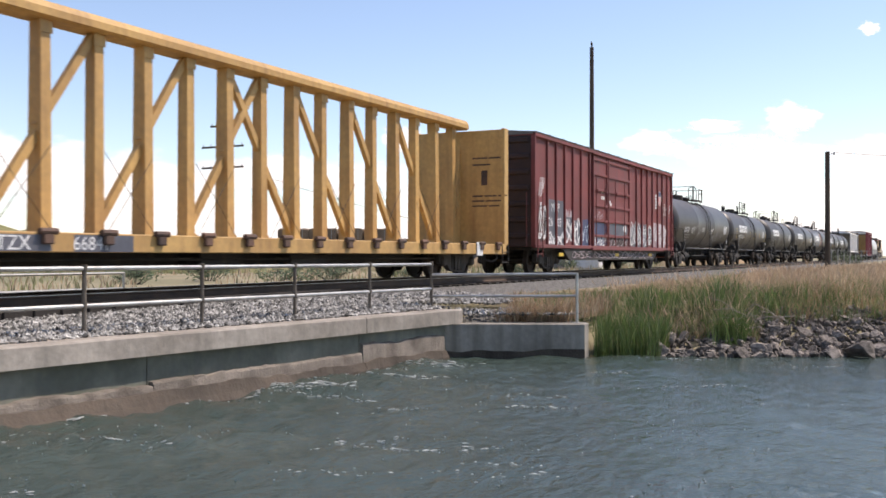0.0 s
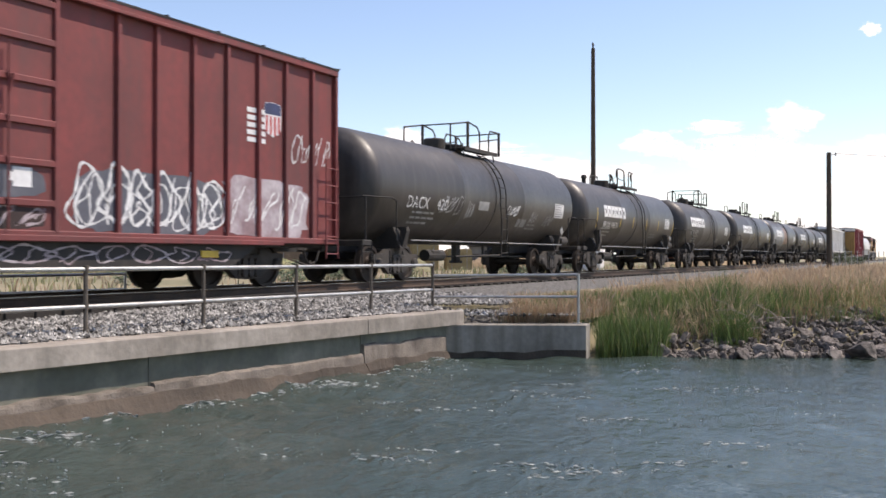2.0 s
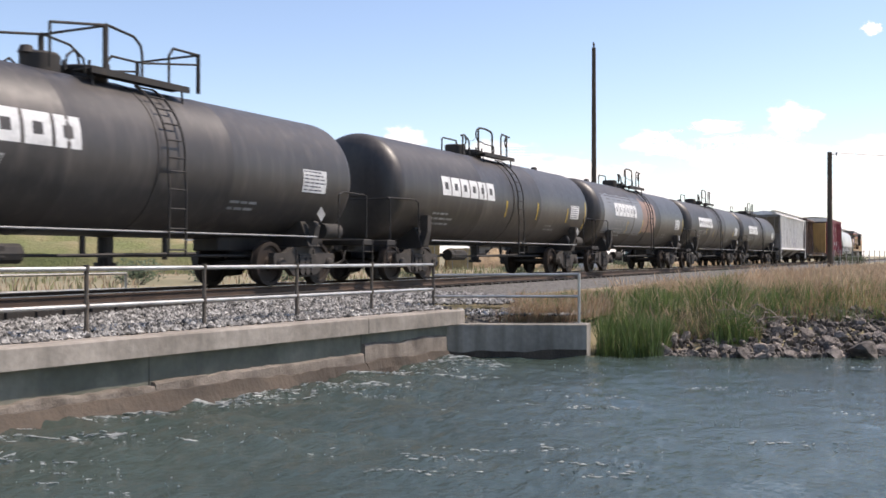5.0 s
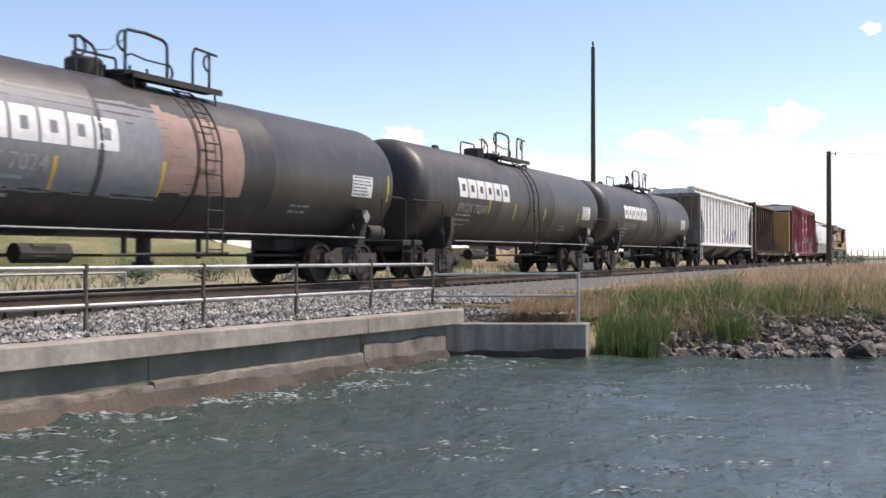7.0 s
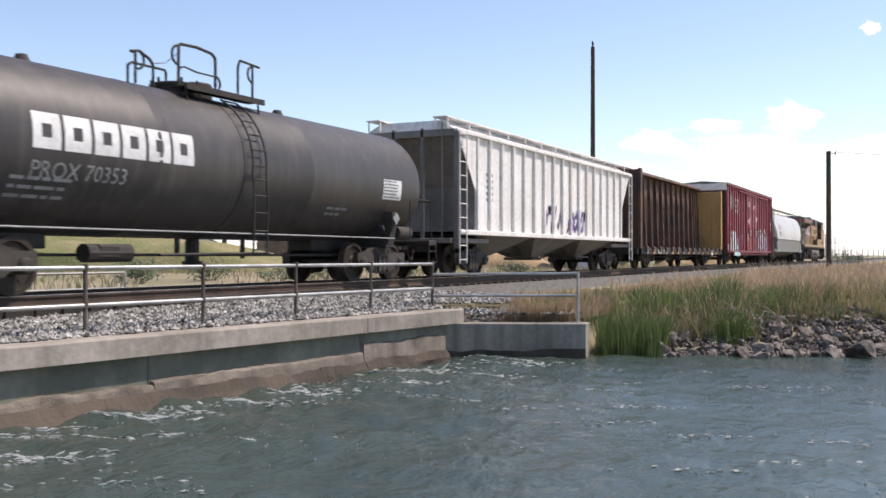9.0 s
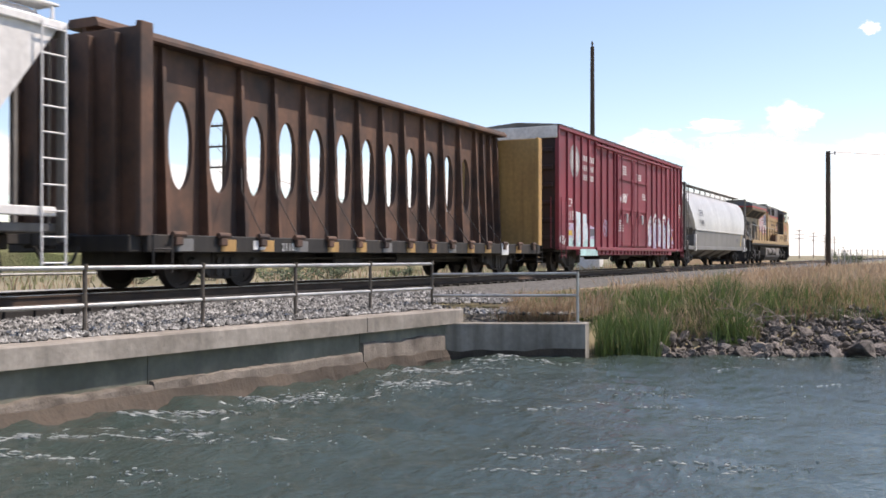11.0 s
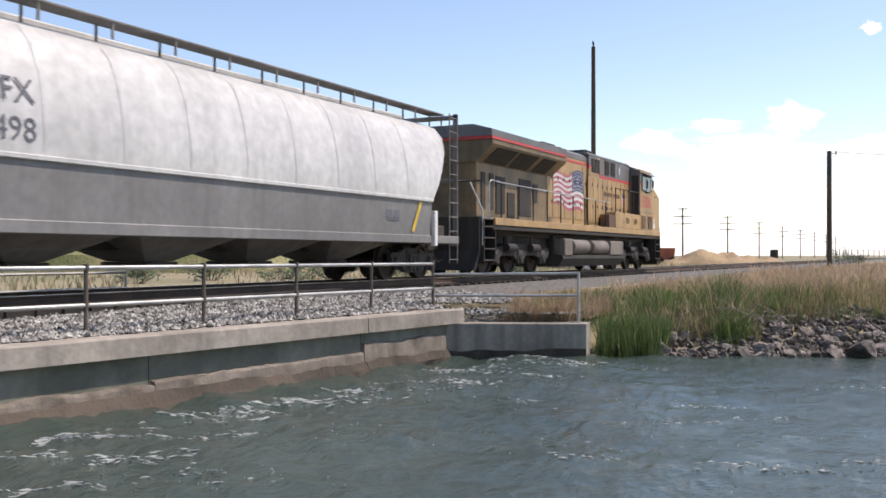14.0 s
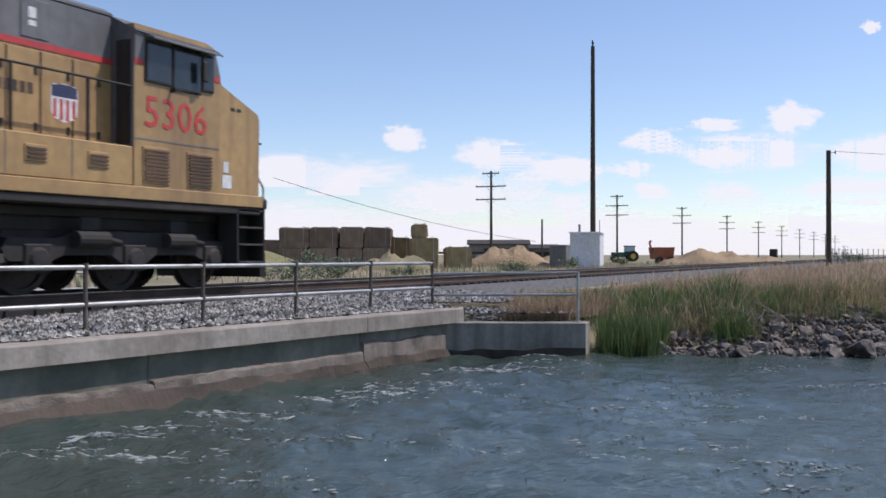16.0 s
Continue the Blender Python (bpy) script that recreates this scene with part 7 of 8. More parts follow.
def grey_hopper():
    car = thing("covered_hopper", "pale grey rounded covered hopper car with a roof walk", "hopper car", group="hopper cars")
    h = 9.1

    def ring(d, shrink=0.0, x_off=0.0):
        pts = []
        half = [(0.0, 4.22), (0.55, 4.18), (0.98, 4.02), (1.24, 3.74), (1.42, 3.32), (1.53, 2.8), (1.575, 2.4), (1.57, 2.02)]
        for y, z in [(-y, z) for y, z in half[::-1]] + half[1:]:
            inset = 0.55 + 1.25 * max(0.0, min(1.0, (3.9 - z) / 1.9)) ** 1.2
            pts.append((d * (h - inset) + x_off, y * (1 - shrink), z - shrink * (z - 2.0) * 0.3))
        return pts
    part("body", Shape().loft([ring(-1, 0.10, -0.12), ring(-1), ring(1), ring(1, 0.10, 0.12)]), HOPGREY, car, smooth=True)
    part("side_skirt", Shape().extrude_x([(-1.55, 1.99), (1.55, 1.99), (1.5, 1.0), (-1.5, 1.0)], -h + 1.82, h - 1.82), SKIRT, car, "mid-grey lower side sheet")
    for k in (-1, 1):
        y0, y1 = sorted((k * 1.54, k * 1.60))
        part("waist_seam", Shape().box(-h + 1.8, h - 1.8, y0, y1, 1.97, 2.05, 0.012), HOPGREY, car)
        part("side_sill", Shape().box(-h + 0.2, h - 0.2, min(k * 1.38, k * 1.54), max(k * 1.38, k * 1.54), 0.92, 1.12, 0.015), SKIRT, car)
        for d in (-1, 1):
            part("jack_post", Shape().box(d * (h - 1.7) - 0.08, d * (h - 1.7) + 0.08, min(k * 1.5, k * 1.62), max(k * 1.5, k * 1.62), 0.85, 1.75, 0.015), HOPWHITE, car)
        roof_walk(car, -h - 0.1, h + 0.1, k * 0.72, 4.46, HOPDARK)
    for j in range(9):
        x = 5.99 - 1.57 * j
        s = Shape()
        half = [(0.98, 4.025), (1.24, 3.745), (1.42, 3.32), (1.53, 2.8), (1.575, 2.4), (1.57, 2.04)]
        for (ya, za), (yb, zb) in zip(half, half[1:]):
            s.add([(x - 0.025, -ya - 0.006, za), (x + 0.025, -ya - 0.006, za), (x + 0.025, -yb - 0.006, zb), (x - 0.025, -yb - 0.006, zb)], [(0, 1, 2, 3)])
        part("weld_band", s, HOPGREY, car)
    for d in (-1, 1):
        part("end_frame", Shape().box(min(d * (h - 0.1), d * h), max(d * (h - 0.1), d * h), -1.42, -1.30, 0.9, 4.45, 0.012).box(min(d * (h - 0.1), d * h), max(d * (h - 0.1), d * h), 1.30, 1.42, 0.9, 4.45, 0.012)
             .box(min(d * (h - 0.1), d * h), max(d * (h - 0.1), d * h), -1.42, 1.42, 4.3, 4.42, 0.012).box(min(d * (h - 0.08), d * h), max(d * (h - 0.08), d * h), -1.42, 1.42, 2.6, 2.7, 0.012), HOPDARK, car)
        ladder(car, d * (h - 0.6), d * (h - 0.12), -1.45, 0.4, 4.4, 0.38, HOPDARK)
        part("end_platform", Shape().box(min(d * (h - 2.4), d * (h + 0.1)), max(d * (h - 2.4), d * (h + 0.1)), -1.4, 1.4, 0.92, 1.04, 0.015), HOPDARK, car)
        part("slope_sheet", Shape().loft([[(d * (h - 2.6), -1.3, 1.04), (d * (h - 2.3), -1.3, 1.04), (d * (h - 2.3), 1.3, 1.04), (d * (h - 2.6), 1.3, 1.04)],
                                          [(d * (h - 1.7), -1.45, 2.1), (d * (h - 1.55), -1.45, 2.1), (d * (h - 1.55), 1.45, 2.1), (d * (h - 1.7), 1.45, 2.1)]]), HOPDARK, car)
        part("brake_gear", Shape().lathe_x([(d * (h - 0.9), 0.05), (d * (h - 0.9), 0.2), (d * (h - 1.6), 0.2), (d * (h - 1.7), 0.1)], 14, -0.8, 1.3).box(min(d * (h - 0.7), d * (h - 1.2)), max(d * (h - 0.7), d * (h - 1.2)), -1.35, -1.0, 1.04, 1.4, 0.03), TRUCKM, car)
        coupler(car, d * (h + 0.1), d)
    hopper_bays(car, (-4.4, -1.45, 1.45, 4.4), 1.42, 0.5, 1.0, HOPDARK)
    trough = Shape().box(-h + 1.2, h - 1.2, -0.35, 0.35, 4.2, 4.34, 0.03)
    part("hatch_cover", trough, HOPGREY, car)
    lettering("CEFX", 0.5, GRAPH, car, lambda a, b: Vector((-6.35 + a, -1.577 - 0.0 * b, 2.78 + b)) if 0 else Vector((-6.35 + a, -1.577 + 0.17 * (0.38 + b) * (0.38 + b), 2.78 + b)), "car_mark")
    lettering("75498", 0.5, GRAPH, car, lambda a, b: Vector((-6.4 + a, -1.585 + 0.03 * b, 2.22 + b)), "car_number")
    part("emblem", patch(bars(Shape(), 4.95, 1.5, (0.3, 0.3), 0.32, flat(-1.535)), 5.0, 5.6, 1.44, 1.47, flat(-1.535)), GRAPH, car, "dark square emblem")
    part("reflector_stripe", Shape().add([Vector((6.2, -1.54, 1.2)), Vector((6.35, -1.54, 1.2)), Vector((6.75, -1.56, 1.95)), Vector((6.6, -1.56, 1.95))], [(0, 1, 2, 3)]), YMARK, car, "faded yellow diagonal stripe")
    trucks(car, (-h + 1.95, h - 1.95))
    part("center_sill", Shape().box(-h, h, -0.3, 0.3, 0.7, 0.92, 0.02), BLACK, car)
    TRAIN.append((car, 228.05))


# ---- locomotive ----
def locomotive():
    rnd = random.Random(21)
    car = thing("diesel_locomotive", "weathered yellow and grey six-axle diesel locomotive", "locomotive")
    hy = 0.96
    part("frame_sill", Shape().box(-9.4, 9.9, -1.5, 1.5, 1.36, 1.50, 0.02), BLACK, car, "black underframe")
    for k in (-1, 1):
        part("side_stripe", Shape().box(-9.3, 9.95, min(k * 1.46, k * 1.53), max(k * 1.46, k * 1.53), 1.503, 1.72, 0.012), LOCOY, car, "dusty yellow sill band")
    part("walkway", Shape().box(-10.05, 10.05, -1.45, 1.45, 1.66, 1.72, 0.01), HOPDARK, car)
    part("engine_hood", Shape().box(-3.1, 0.85, -hy, hy, 1.72, 4.22, 0.02), LOCOY, car)
    part("radiator_hood", Shape().box(-9.4, -3.102, -hy, hy, 1.72, 4.1, 0.02), LOCOSOOT, car, "soot-stained yellow rear hood")
    part("hood_roof", Shape().extrude_x([(-hy - 0.004, 4.222), (hy + 0.004, 4.222), (hy + 0.004, 4.40), (hy - 0.2, 4.52), (-hy + 0.2, 4.52), (-hy - 0.004, 4.40)], -3.1, 0.85), LOCOG, car, "grimy grey hood roof")
    ey = hy + 0.08
    part("equipment_hood", Shape().box(0.86, 6.54, -ey, ey, 1.72, 3.74, 0.02), LOCOY, car)
    part("equipment_upper", Shape().box(2.35, 6.54, -ey + 0.002, ey - 0.002, 3.742, 4.50, 0.02), LOCOG, car, "grey upper hood side")
    part("equipment_upper", Shape().extrude_y([(0.87, 3.742), (2.34, 3.742), (2.34, 4.5), (2.0, 4.5), (1.75, 4.06), (0.87, 4.06)], -ey + 0.002, ey - 0.002), LOCOY, car, "yellow upper hood side")
    part("equipment_upper", Shape().extrude_y([(0.87, 4.062), (1.74, 4.062), (1.98, 4.5), (0.87, 4.5)], -ey + 0.002, ey - 0.002), LOCOG, car, "grey upper hood side")
    part("equipment_roof", Shape().extrude_x([(-ey - 0.01, 4.502), (ey + 0.01, 4.502), (ey + 0.01, 4.54), (hy - 0.1, 4.64), (-hy + 0.1, 4.64), (-ey - 0.01, 4.54)], 0.8, 6.54), LOCOG, car, "grimy grey hood roof")
    part("red_stripe", Shape().box(-3.1, 0.84, -hy - 0.012, hy + 0.012, 4.06, 4.15), REDSTRIPE, car)
    part("red_stripe", Shape().box(0.87, 1.78, -ey - 0.012, ey + 0.012, 4.02, 4.11), REDSTRIPE, car)
    part("red_stripe", Shape().extrude_y([(1.78, 4.02), (1.78, 4.11), (2.1, 4.11), (2.42, 3.80), (2.42, 3.70), (2.3, 3.70), (2.02, 4.02)], -ey - 0.012, ey + 0.012), REDSTRIPE, car)
    part("red_stripe", Shape().box(2.42, 6.54, -ey - 0.012, ey + 0.012, 3.70, 3.80), REDSTRIPE, car)
    part("battery_door", Shape().box(4.72, 5.24, -ey - 0.012, -ey + 0.01, 3.84, 4.42, 0.008), LOCOG, car)
    part("notice_plate", patch(patch(Shape(), 4.86, 5.0, 4.02, 4.1, flat(-ey - 0.0145)), 4.86, 5.0, 4.14, 4.3, flat(-ey - 0.0145)), WHITE, car, "small white notice")
    part("side_locker", Shape().box(2.88, 6.54, -1.5, -ey - 0.03, 1.724, 2.36, 0.02), LOCOY, car, "low yellow locker along the walkway")
    part("side_locker", Shape().box(2.88, 6.54, ey + 0.03, 1.5, 1.724, 2.36, 0.02), LOCOY, car, "low yellow locker along the walkway")
    for x in (4.08, 5.28):
        part("locker_seam", Shape().box(x - 0.008, x + 0.008, -1.506, -1.49, 1.74, 2.35), HOPDARK, car)
    # radiator section
    part("radiator_wing", Shape().extrude_x([(-hy, 3.36), (-1.48, 3.80), (-1.52, 3.88), (-1.52, 4.10), (1.52, 4.10), (1.52, 3.88), (1.48, 3.80), (hy, 3.36)], -9.5, -3.1), LOCOSOOT, car, "wide radiator housing with angled underside")
    part("radiator_roof", Shape().extrude_x([(-1.54, 4.102), (-1.54, 4.30), (-0.95, 4.46), (0.95, 4.46), (1.54, 4.30), (1.54, 4.102)], -9.6, -3.08), LOCOG, car, "grey radiator roof with a sharp edge")
    part("red_stripe", Shape().box(-9.57, -3.09, -1.545, 1.545, 4.02, 4.098), REDSTRIPE, car)
    for x0, x1 in ((-9.0, -7.4), (-7.2, -5.6), (-5.2, -3.9)):
        g = part("radiator_screen", Shape().loft([[(x, -hy - 0.09, 3.41), (x, -hy - 0.06, 3.38), (x, -1.46, 3.78), (x, -1.5, 3.80)] for x in (x0, x1)]), BLACK, car, "dark radiator screen")
        for j in range(9):
            x = x0 + (x1 - x0) * (j + 0.5) / 9
            part("screen_slat", Shape().loft([[(x + q, -hy - 0.115, 3.42), (x + q, -hy - 0.09, 3.40), (x + q, -1.49, 3.78), (x + q, -1.51, 3.80)] for q in (-0.015, 0.015)]), TRUCKM, g)
    for x0, x1, z0, z1 in ((-9.1, -8.8, 2.0, 3.1), (-8.5, -8.2, 2.0, 3.1), (-8.0, -7.3, 1.9, 3.05), (-6.1, -5.1, 1.9, 3.1), (-4.9, -4.5, 2.4, 3.0), (-7.1, -6.5, 1.8, 2.6)):
        part("side_grille", Shape().box(x0, x1, -hy - 0.03, -hy + 0.01, z0, z1, 0.008), BLACK, car, "dark louvred side grille")
    for k in range(17):
        x = -3.6 + 0.62 * k
        if x < 5.9:
            y = -hy if x < 0.5 else -hy - 0.08
            part("hood_door", Shape().box(x + 0.02, x + 0.60, y - 0.014, y + 0.004, 1.95 if x < 2.6 else 2.42, 3.66, 0.006), LOCOY, car)
            for z in (2.46, 3.3):
                part("door_latch", Shape().box(x + 0.50, x + 0.56, y - 0.035, y - 0.012, z, z + 0.12, 0.006), BLACK, car)
            part("door_gap", Shape().box(x - 0.004, x + 0.016, y - 0.006, y + 0.004, 1.95 if x < 2.6 else 2.42, 3.66), SHADE_SPRAY_BROWN, car)
    for x0, x1, z0, z1 in ((1.21, 2.2, 3.88, 4.4), (2.91, 3.46, 3.88, 4.45), (3.71, 4.3, 3.88, 4.45)):
        v = part("brake_vent", Shape().box(x0, x1, -ey - 0.03, -ey + 0.01, z0, z1, 0.01), BLACK, car, "dark vent opening")
        for j in range(1, 5):
            x = x0 + (x1 - x0) * j / 5
            part("vent_slat", Shape().box(x - 0.01, x + 0.01, -ey - 0.04, -ey - 0.028, z0 + 0.03, z1 - 0.03), TRUCKM, v)
    part("roof_vent", Shape().box(-2.9, -1.6, -0.6, 0.6, 4.5, 4.66, 0.04).box(0.9, 1.9, -0.9, 0.9, 4.63, 4.72, 0.03).tube((-0.3, 0, 4.5), (-0.3, 0, 4.72), 0.3, 14), BLACK, car)
    part("exhaust_pipe", Shape().tube((-1.2, -0.2, 4.5), (-0.5, -0.2, 4.62), 0.1, 10).tube((-1.9, -0.3, 4.5), (-1.9, -0.3, 4.7), 0.09, 8), BLACK, car)
    # cab and nose
    cab = [(6.56, 1.72), (9.84, 1.72), (9.86, 3.18), (9.80, 3.28), (8.74, 3.68), (8.54, 4.30), (8.3, 4.36), (6.56, 4.36)]
    part("cab", Shape().extrude_y(cab, -1.5, 1.5), LOCOY, car, "faded yellow wide-nose cab")
    part("cab_roof", Shape().loft([[(x, -1.55, 4.24), (x, -1.0, 4.52), (x, 0, 4.62), (x, 1.0, 4.52), (x, 1.55, 4.24), (x, 1.45, 4.2), (x, -1.45, 4.2)] for x in (6.55, 6.62, 8.5, 8.66)]), LOCOG, car, "curved grey cab roof")
    part("cab_upper", Shape().extrude_y([(6.562, 3.80), (8.70, 3.80), (8.545, 4.28), (6.562, 4.28)], -1.512, -1.49), LOCOG, car)
    for x0, x1 in ((6.562, 6.76), (8.52, 8.70)):
        part("red_stripe", Shape().box(x0, x1, -1.513, -1.49, 3.71, 3.797), REDSTRIPE, car)
    part("rear_cab_wall", Shape().box(6.54, 6.56, -1.49, 1.49, 2.37, 4.3, 0.004), LOCOG, car)
    # added black panel: shade on the rear cab wall put into colour
    part("rear_cab_door", Shape().box(6.52, 6.541, -1.44, -1.14, 2.4, 4.1, 0.004), BLACK, car)
    for x0, x1, z0, z1 in ((6.82, 7.38, 3.48, 4.10), (7.46, 8.12, 3.44, 4.13), (8.21, 8.47, 3.52, 4.10)):
        f = part("cab_window", Shape().box(x0 - 0.03, x1 + 0.03, -1.535, -1.495, z0 - 0.035, z1 + 0.035, 0.01), BLACK, car, "black-framed side window")
        part("pane", Shape().box(x0, x1, -1.542, -1.532, z0, z1), GLASS, f)
    part("window_awning", Shape().loft([[(x, -1.50, 4.25), (x, -1.50, 4.2), (x, -1.72, 4.13), (x, -1.72, 4.16)] for x in (6.78, 8.52)]), LOCOG, car, "grey sun awning over the side windows")
    part("windscreen", Shape().loft([[(8.76, y, 3.72), (8.79, y, 3.73), (8.61, y, 4.24), (8.58, y, 4.22)] for y in (-1.3, 1.3)]), GLASS, car, "dark windscreen")
    part("mirror_bracket", Shape().box(7.40, 7.44, -1.62, -1.5, 3.36, 3.42).box(8.02, 8.16, -1.70, -1.64, 3.62, 3.98, 0.02), BLACK, car)
    part("nose_grab", Shape().path([(8.95, -1.2, 3.6), (8.98, -1.2, 3.78), (9.2, -1.2, 3.68), (9.25, -1.2, 3.5)], 0.018, 6), BLACK, car)
    for x in (9.0, 9.18):
        part("nose_slot", Shape().box(x, x + 0.12, -1.506, -1.49, 3.25, 3.31), BLACK, car)
    for x0, x1, z0, z1 in ((6.74, 7.38, 1.78, 2.39), (7.81, 8.48, 1.78, 2.39), (4.40, 4.81, 1.95, 2.2), (5.58, 6.01, 1.95, 2.2)):
        y = -1.5
        fr = part("louvre_panel", Shape().box(x0, x1, y - 0.02, y + 0.01, z0, z1, 0.008), LOCOY, car, "louvred intake panel")
        n = int((z1 - z0) / 0.065)
        for j in range(n):
            z = z0 + 0.03 + (z1 - z0 - 0.06) * (j + 0.5) / n
            part("louvre", Shape().box(x0 + 0.04, x1 - 0.04, y - 0.045, y - 0.018, z - 0.018, z + 0.014), RUST, fr)
    part("nose_seam", Shape().box(6.58, 8.66, -1.507, -1.49, 2.495, 2.52), HOPDARK, car)
    part("headlight", Shape().tube((9.84, -0.2, 2.85), (9.91, -0.2, 2.85), 0.1, 14).tube((9.84, 0.2, 2.85), (9.91, 0.2, 2.85), 0.1, 14), WHITE, car)
    part("placard", patch(patch(Shape(), 8.76, 9.02, 1.82, 2.06, flat(-1.508)), 8.79, 8.94, 2.1, 2.3, flat(-1.508)), WHITE, car, "white notice plates")
    lettering("5306", 0.74, REDSTRIPE, car, lambda a, b: Vector((6.76 + 1.08 * a, -1.509, 2.72 + b)), "road_number")
    tagged(part("company_mark", bars(bars(Shape(), 2.72, 3.0, (0.10,) * 8, 0.17, flat(-hy - 0.098), 0.04), 4.0, 3.0, (0.10,) * 7, 0.17, flat(-hy - 0.098), 0.04), RUST, car), "row of faded brown bars", kind="stuff")
    shield(car, 5.27, 5.8, 2.64, 3.22, -hy - 0.0975)
    # wavy flag
    fx0, fx1 = -2.85, 0.35

    def fl(u, v, lift=0.0):
        x = fx0 + (fx1 - fx0) * u + 0.12 * v * (u - 0.4)
        base = 2.42 - 0.18 * u
        topz = 3.50 + 0.30 * u
        z = base + (topz - base) * v + 0.09 * math.sin(u * 9.5 + 0.6 * v) * (1.1 - 0.4 * u)
        return Vector((x, -hy - 0.0185 - lift, z))
    for k in range(13):
        s = Shape()
        patch(s, 0.0, 1.0, k / 13, (k + 1) / 13, fl, 24, 1)
        part("flag_stripe", s, HOPGREY if k % 2 else mat_flag, car)
    part("flag_canton", patch(Shape(), 0.60, 1.0, 6 / 13, 1.0, lambda u, v: fl(u, v, 0.002), 10, 3), NAVY, car, "dark blue flag corner")
    s = Shape()
    for j in range(6):
        for i in range(6):
            u, v = 0.63 + 0.062 * i + 0.02 * (j % 2), 0.50 + 0.085 * j
            patch(s, u, u + 0.018, v, v + 0.035, lambda a, b: fl(a, b, 0.004), 1, 1)
    tagged(part("flag_stars", s, WHITE, car), kind="stuff")
    part("flag_staff", Shape().tube((0.25, -hy - 0.02, 4.0), (0.62, -hy - 0.02, 2.0), 0.012, 5), GREYPAINT, car)
    # walkway rails and steps
    xs = [-8.7, -7.4, -6.1, -4.8, -3.5, -2.2, -0.9, 0.4, 1.7]
    for k in (-1, 1):
        rail = part("handrail", Shape().path([(-9.6, k * 1.46, 1.72), (-9.6, k * 1.46, 2.72), (-9.45, k * 1.46, 2.82), (-8.7, k * 1.46, 2.78), (2.3, k * 1.46, 2.70)], 0.02, 6), GALV if k < 0 else BLACK, car)
        for x in xs:
            part("stanchion", Shape().tube((x, k * 1.46, 1.5), (x, k * 1.46, 2.74), 0.022, 6), BLACK, rail)
        part("handrail", Shape().path([(3.02, k * 1.46, 1.72), (3.02, k * 1.46, 3.33), (6.54, k * 1.46, 3.33)], 0.02, 6).tube((4.2, k * 1.46, 2.3), (4.2, k * 1.46, 3.33), 0.03, 6).tube((5.62, k * 1.46, 2.3), (5.62, k * 1.46, 3.33), 0.03, 6), BLACK, car)
        # the box's dark brown takes in the shade it stands in
        part("battery_box", Shape().box(2.08, 2.84, min(k * 1.1, k * 1.48), max(k * 1.1, k * 1.48), 1.722, 2.24, 0.02), RUST, car)
        for d, m in ((-1, GALV), (1, GALV)):
            xe = d * 10.05
            st = part("step_well", Shape().box(min(xe, xe - d * 0.85), max(xe, xe - d * 0.85), min(k * 1.05, k * 1.12), max(k * 1.05, k * 1.12), 0.45, 1.7, 0.01)
                      .box(min(xe, xe - d * 0.05), max(xe, xe - d * 0.05), min(k * 1.1, k * 1.5), max(k * 1.1, k * 1.5), 0.4, 1.66, 0.01)
                      .box(min(xe - d * 0.8, xe - d * 0.85), max(xe - d * 0.8, xe - d * 0.85), min(k * 1.1, k * 1.5), max(k * 1.1, k * 1.5), 0.4, 1.66, 0.01), BLACK, car)
            for z in (0.45, 0.78, 1.1, 1.42):
                part("step", Shape().box(min(xe - d * 0.06, xe - d * 0.79), max(xe - d * 0.06, xe - d * 0.79), min(k * 1.13, k * 1.5), max(k * 1.13, k * 1.5), z, z + 0.04, 0.006), TRUCKM, st)
            part("step_rail", Shape().path([(xe, k * 1.45, 0.9), (xe, k * 1.45, 1.9), (xe - d * 0.1, k * 1.0, 2.75), (xe - d * 0.1, k * 0.4, 2.8)], 0.022, 6), m, car)
    for d in (-1, 1):
        xe = d * 10.05
        part("pilot", Shape().loft([[(xe, -1.4, 1.72), (xe + d * 0.12, -1.4, 1.72), (xe + d * 0.12, 1.4, 1.72), (xe, 1.4, 1.72)],
                                    [(xe, -1.4, 0.75), (xe + d * 0.12, -1.4, 0.75), (xe + d * 0.12, 1.4, 0.75), (xe, 1.4, 0.75)],
                                    [(xe + d * 0.1, -1.3, 0.18), (xe + d * 0.3, -1.3, 0.18), (xe + d * 0.3, 1.3, 0.18), (xe + d * 0.1, 1.3, 0.18)]]), BLACK, car)
        part("end_rail", Shape().path([(xe, -1.4, 2.75), (xe, 1.4, 2.75)], 0.022, 6).path([(xe, -0.6, 1.7), (xe, -0.6, 2.75)], 0.022, 6).path([(xe, 0.6, 1.7), (xe, 0.6, 2.75)], 0.022, 6), BLACK, car)
        coupler(car, xe, d)
    part("anticlimber", Shape().box(10.05, 10.55, -1.2, 1.2, 1.5, 1.72, 0.04), BLACK, car)
    # fuel tank and air reservoirs
    part("traction_gear", Shape().box(-9.2, 9.6, -0.85, 0.85, 0.75, 1.36, 0.03).box(-9.3, 9.8, -0.98, 0.98, 1.2, 1.36, 0.02), BLACK, car)
    part("fuel_tank", Shape().extrude_x([(-1.1, 1.3), (-1.1, 0.66), (-1.46, 0.62), (-1.48, 0.5), (-1.3, 0.22), (1.3, 0.22), (1.48, 0.5), (1.46, 0.62), (1.1, 0.66), (1.1, 1.3)], -3.3, 4.1), BLACK, car, "grimy black fuel tank")
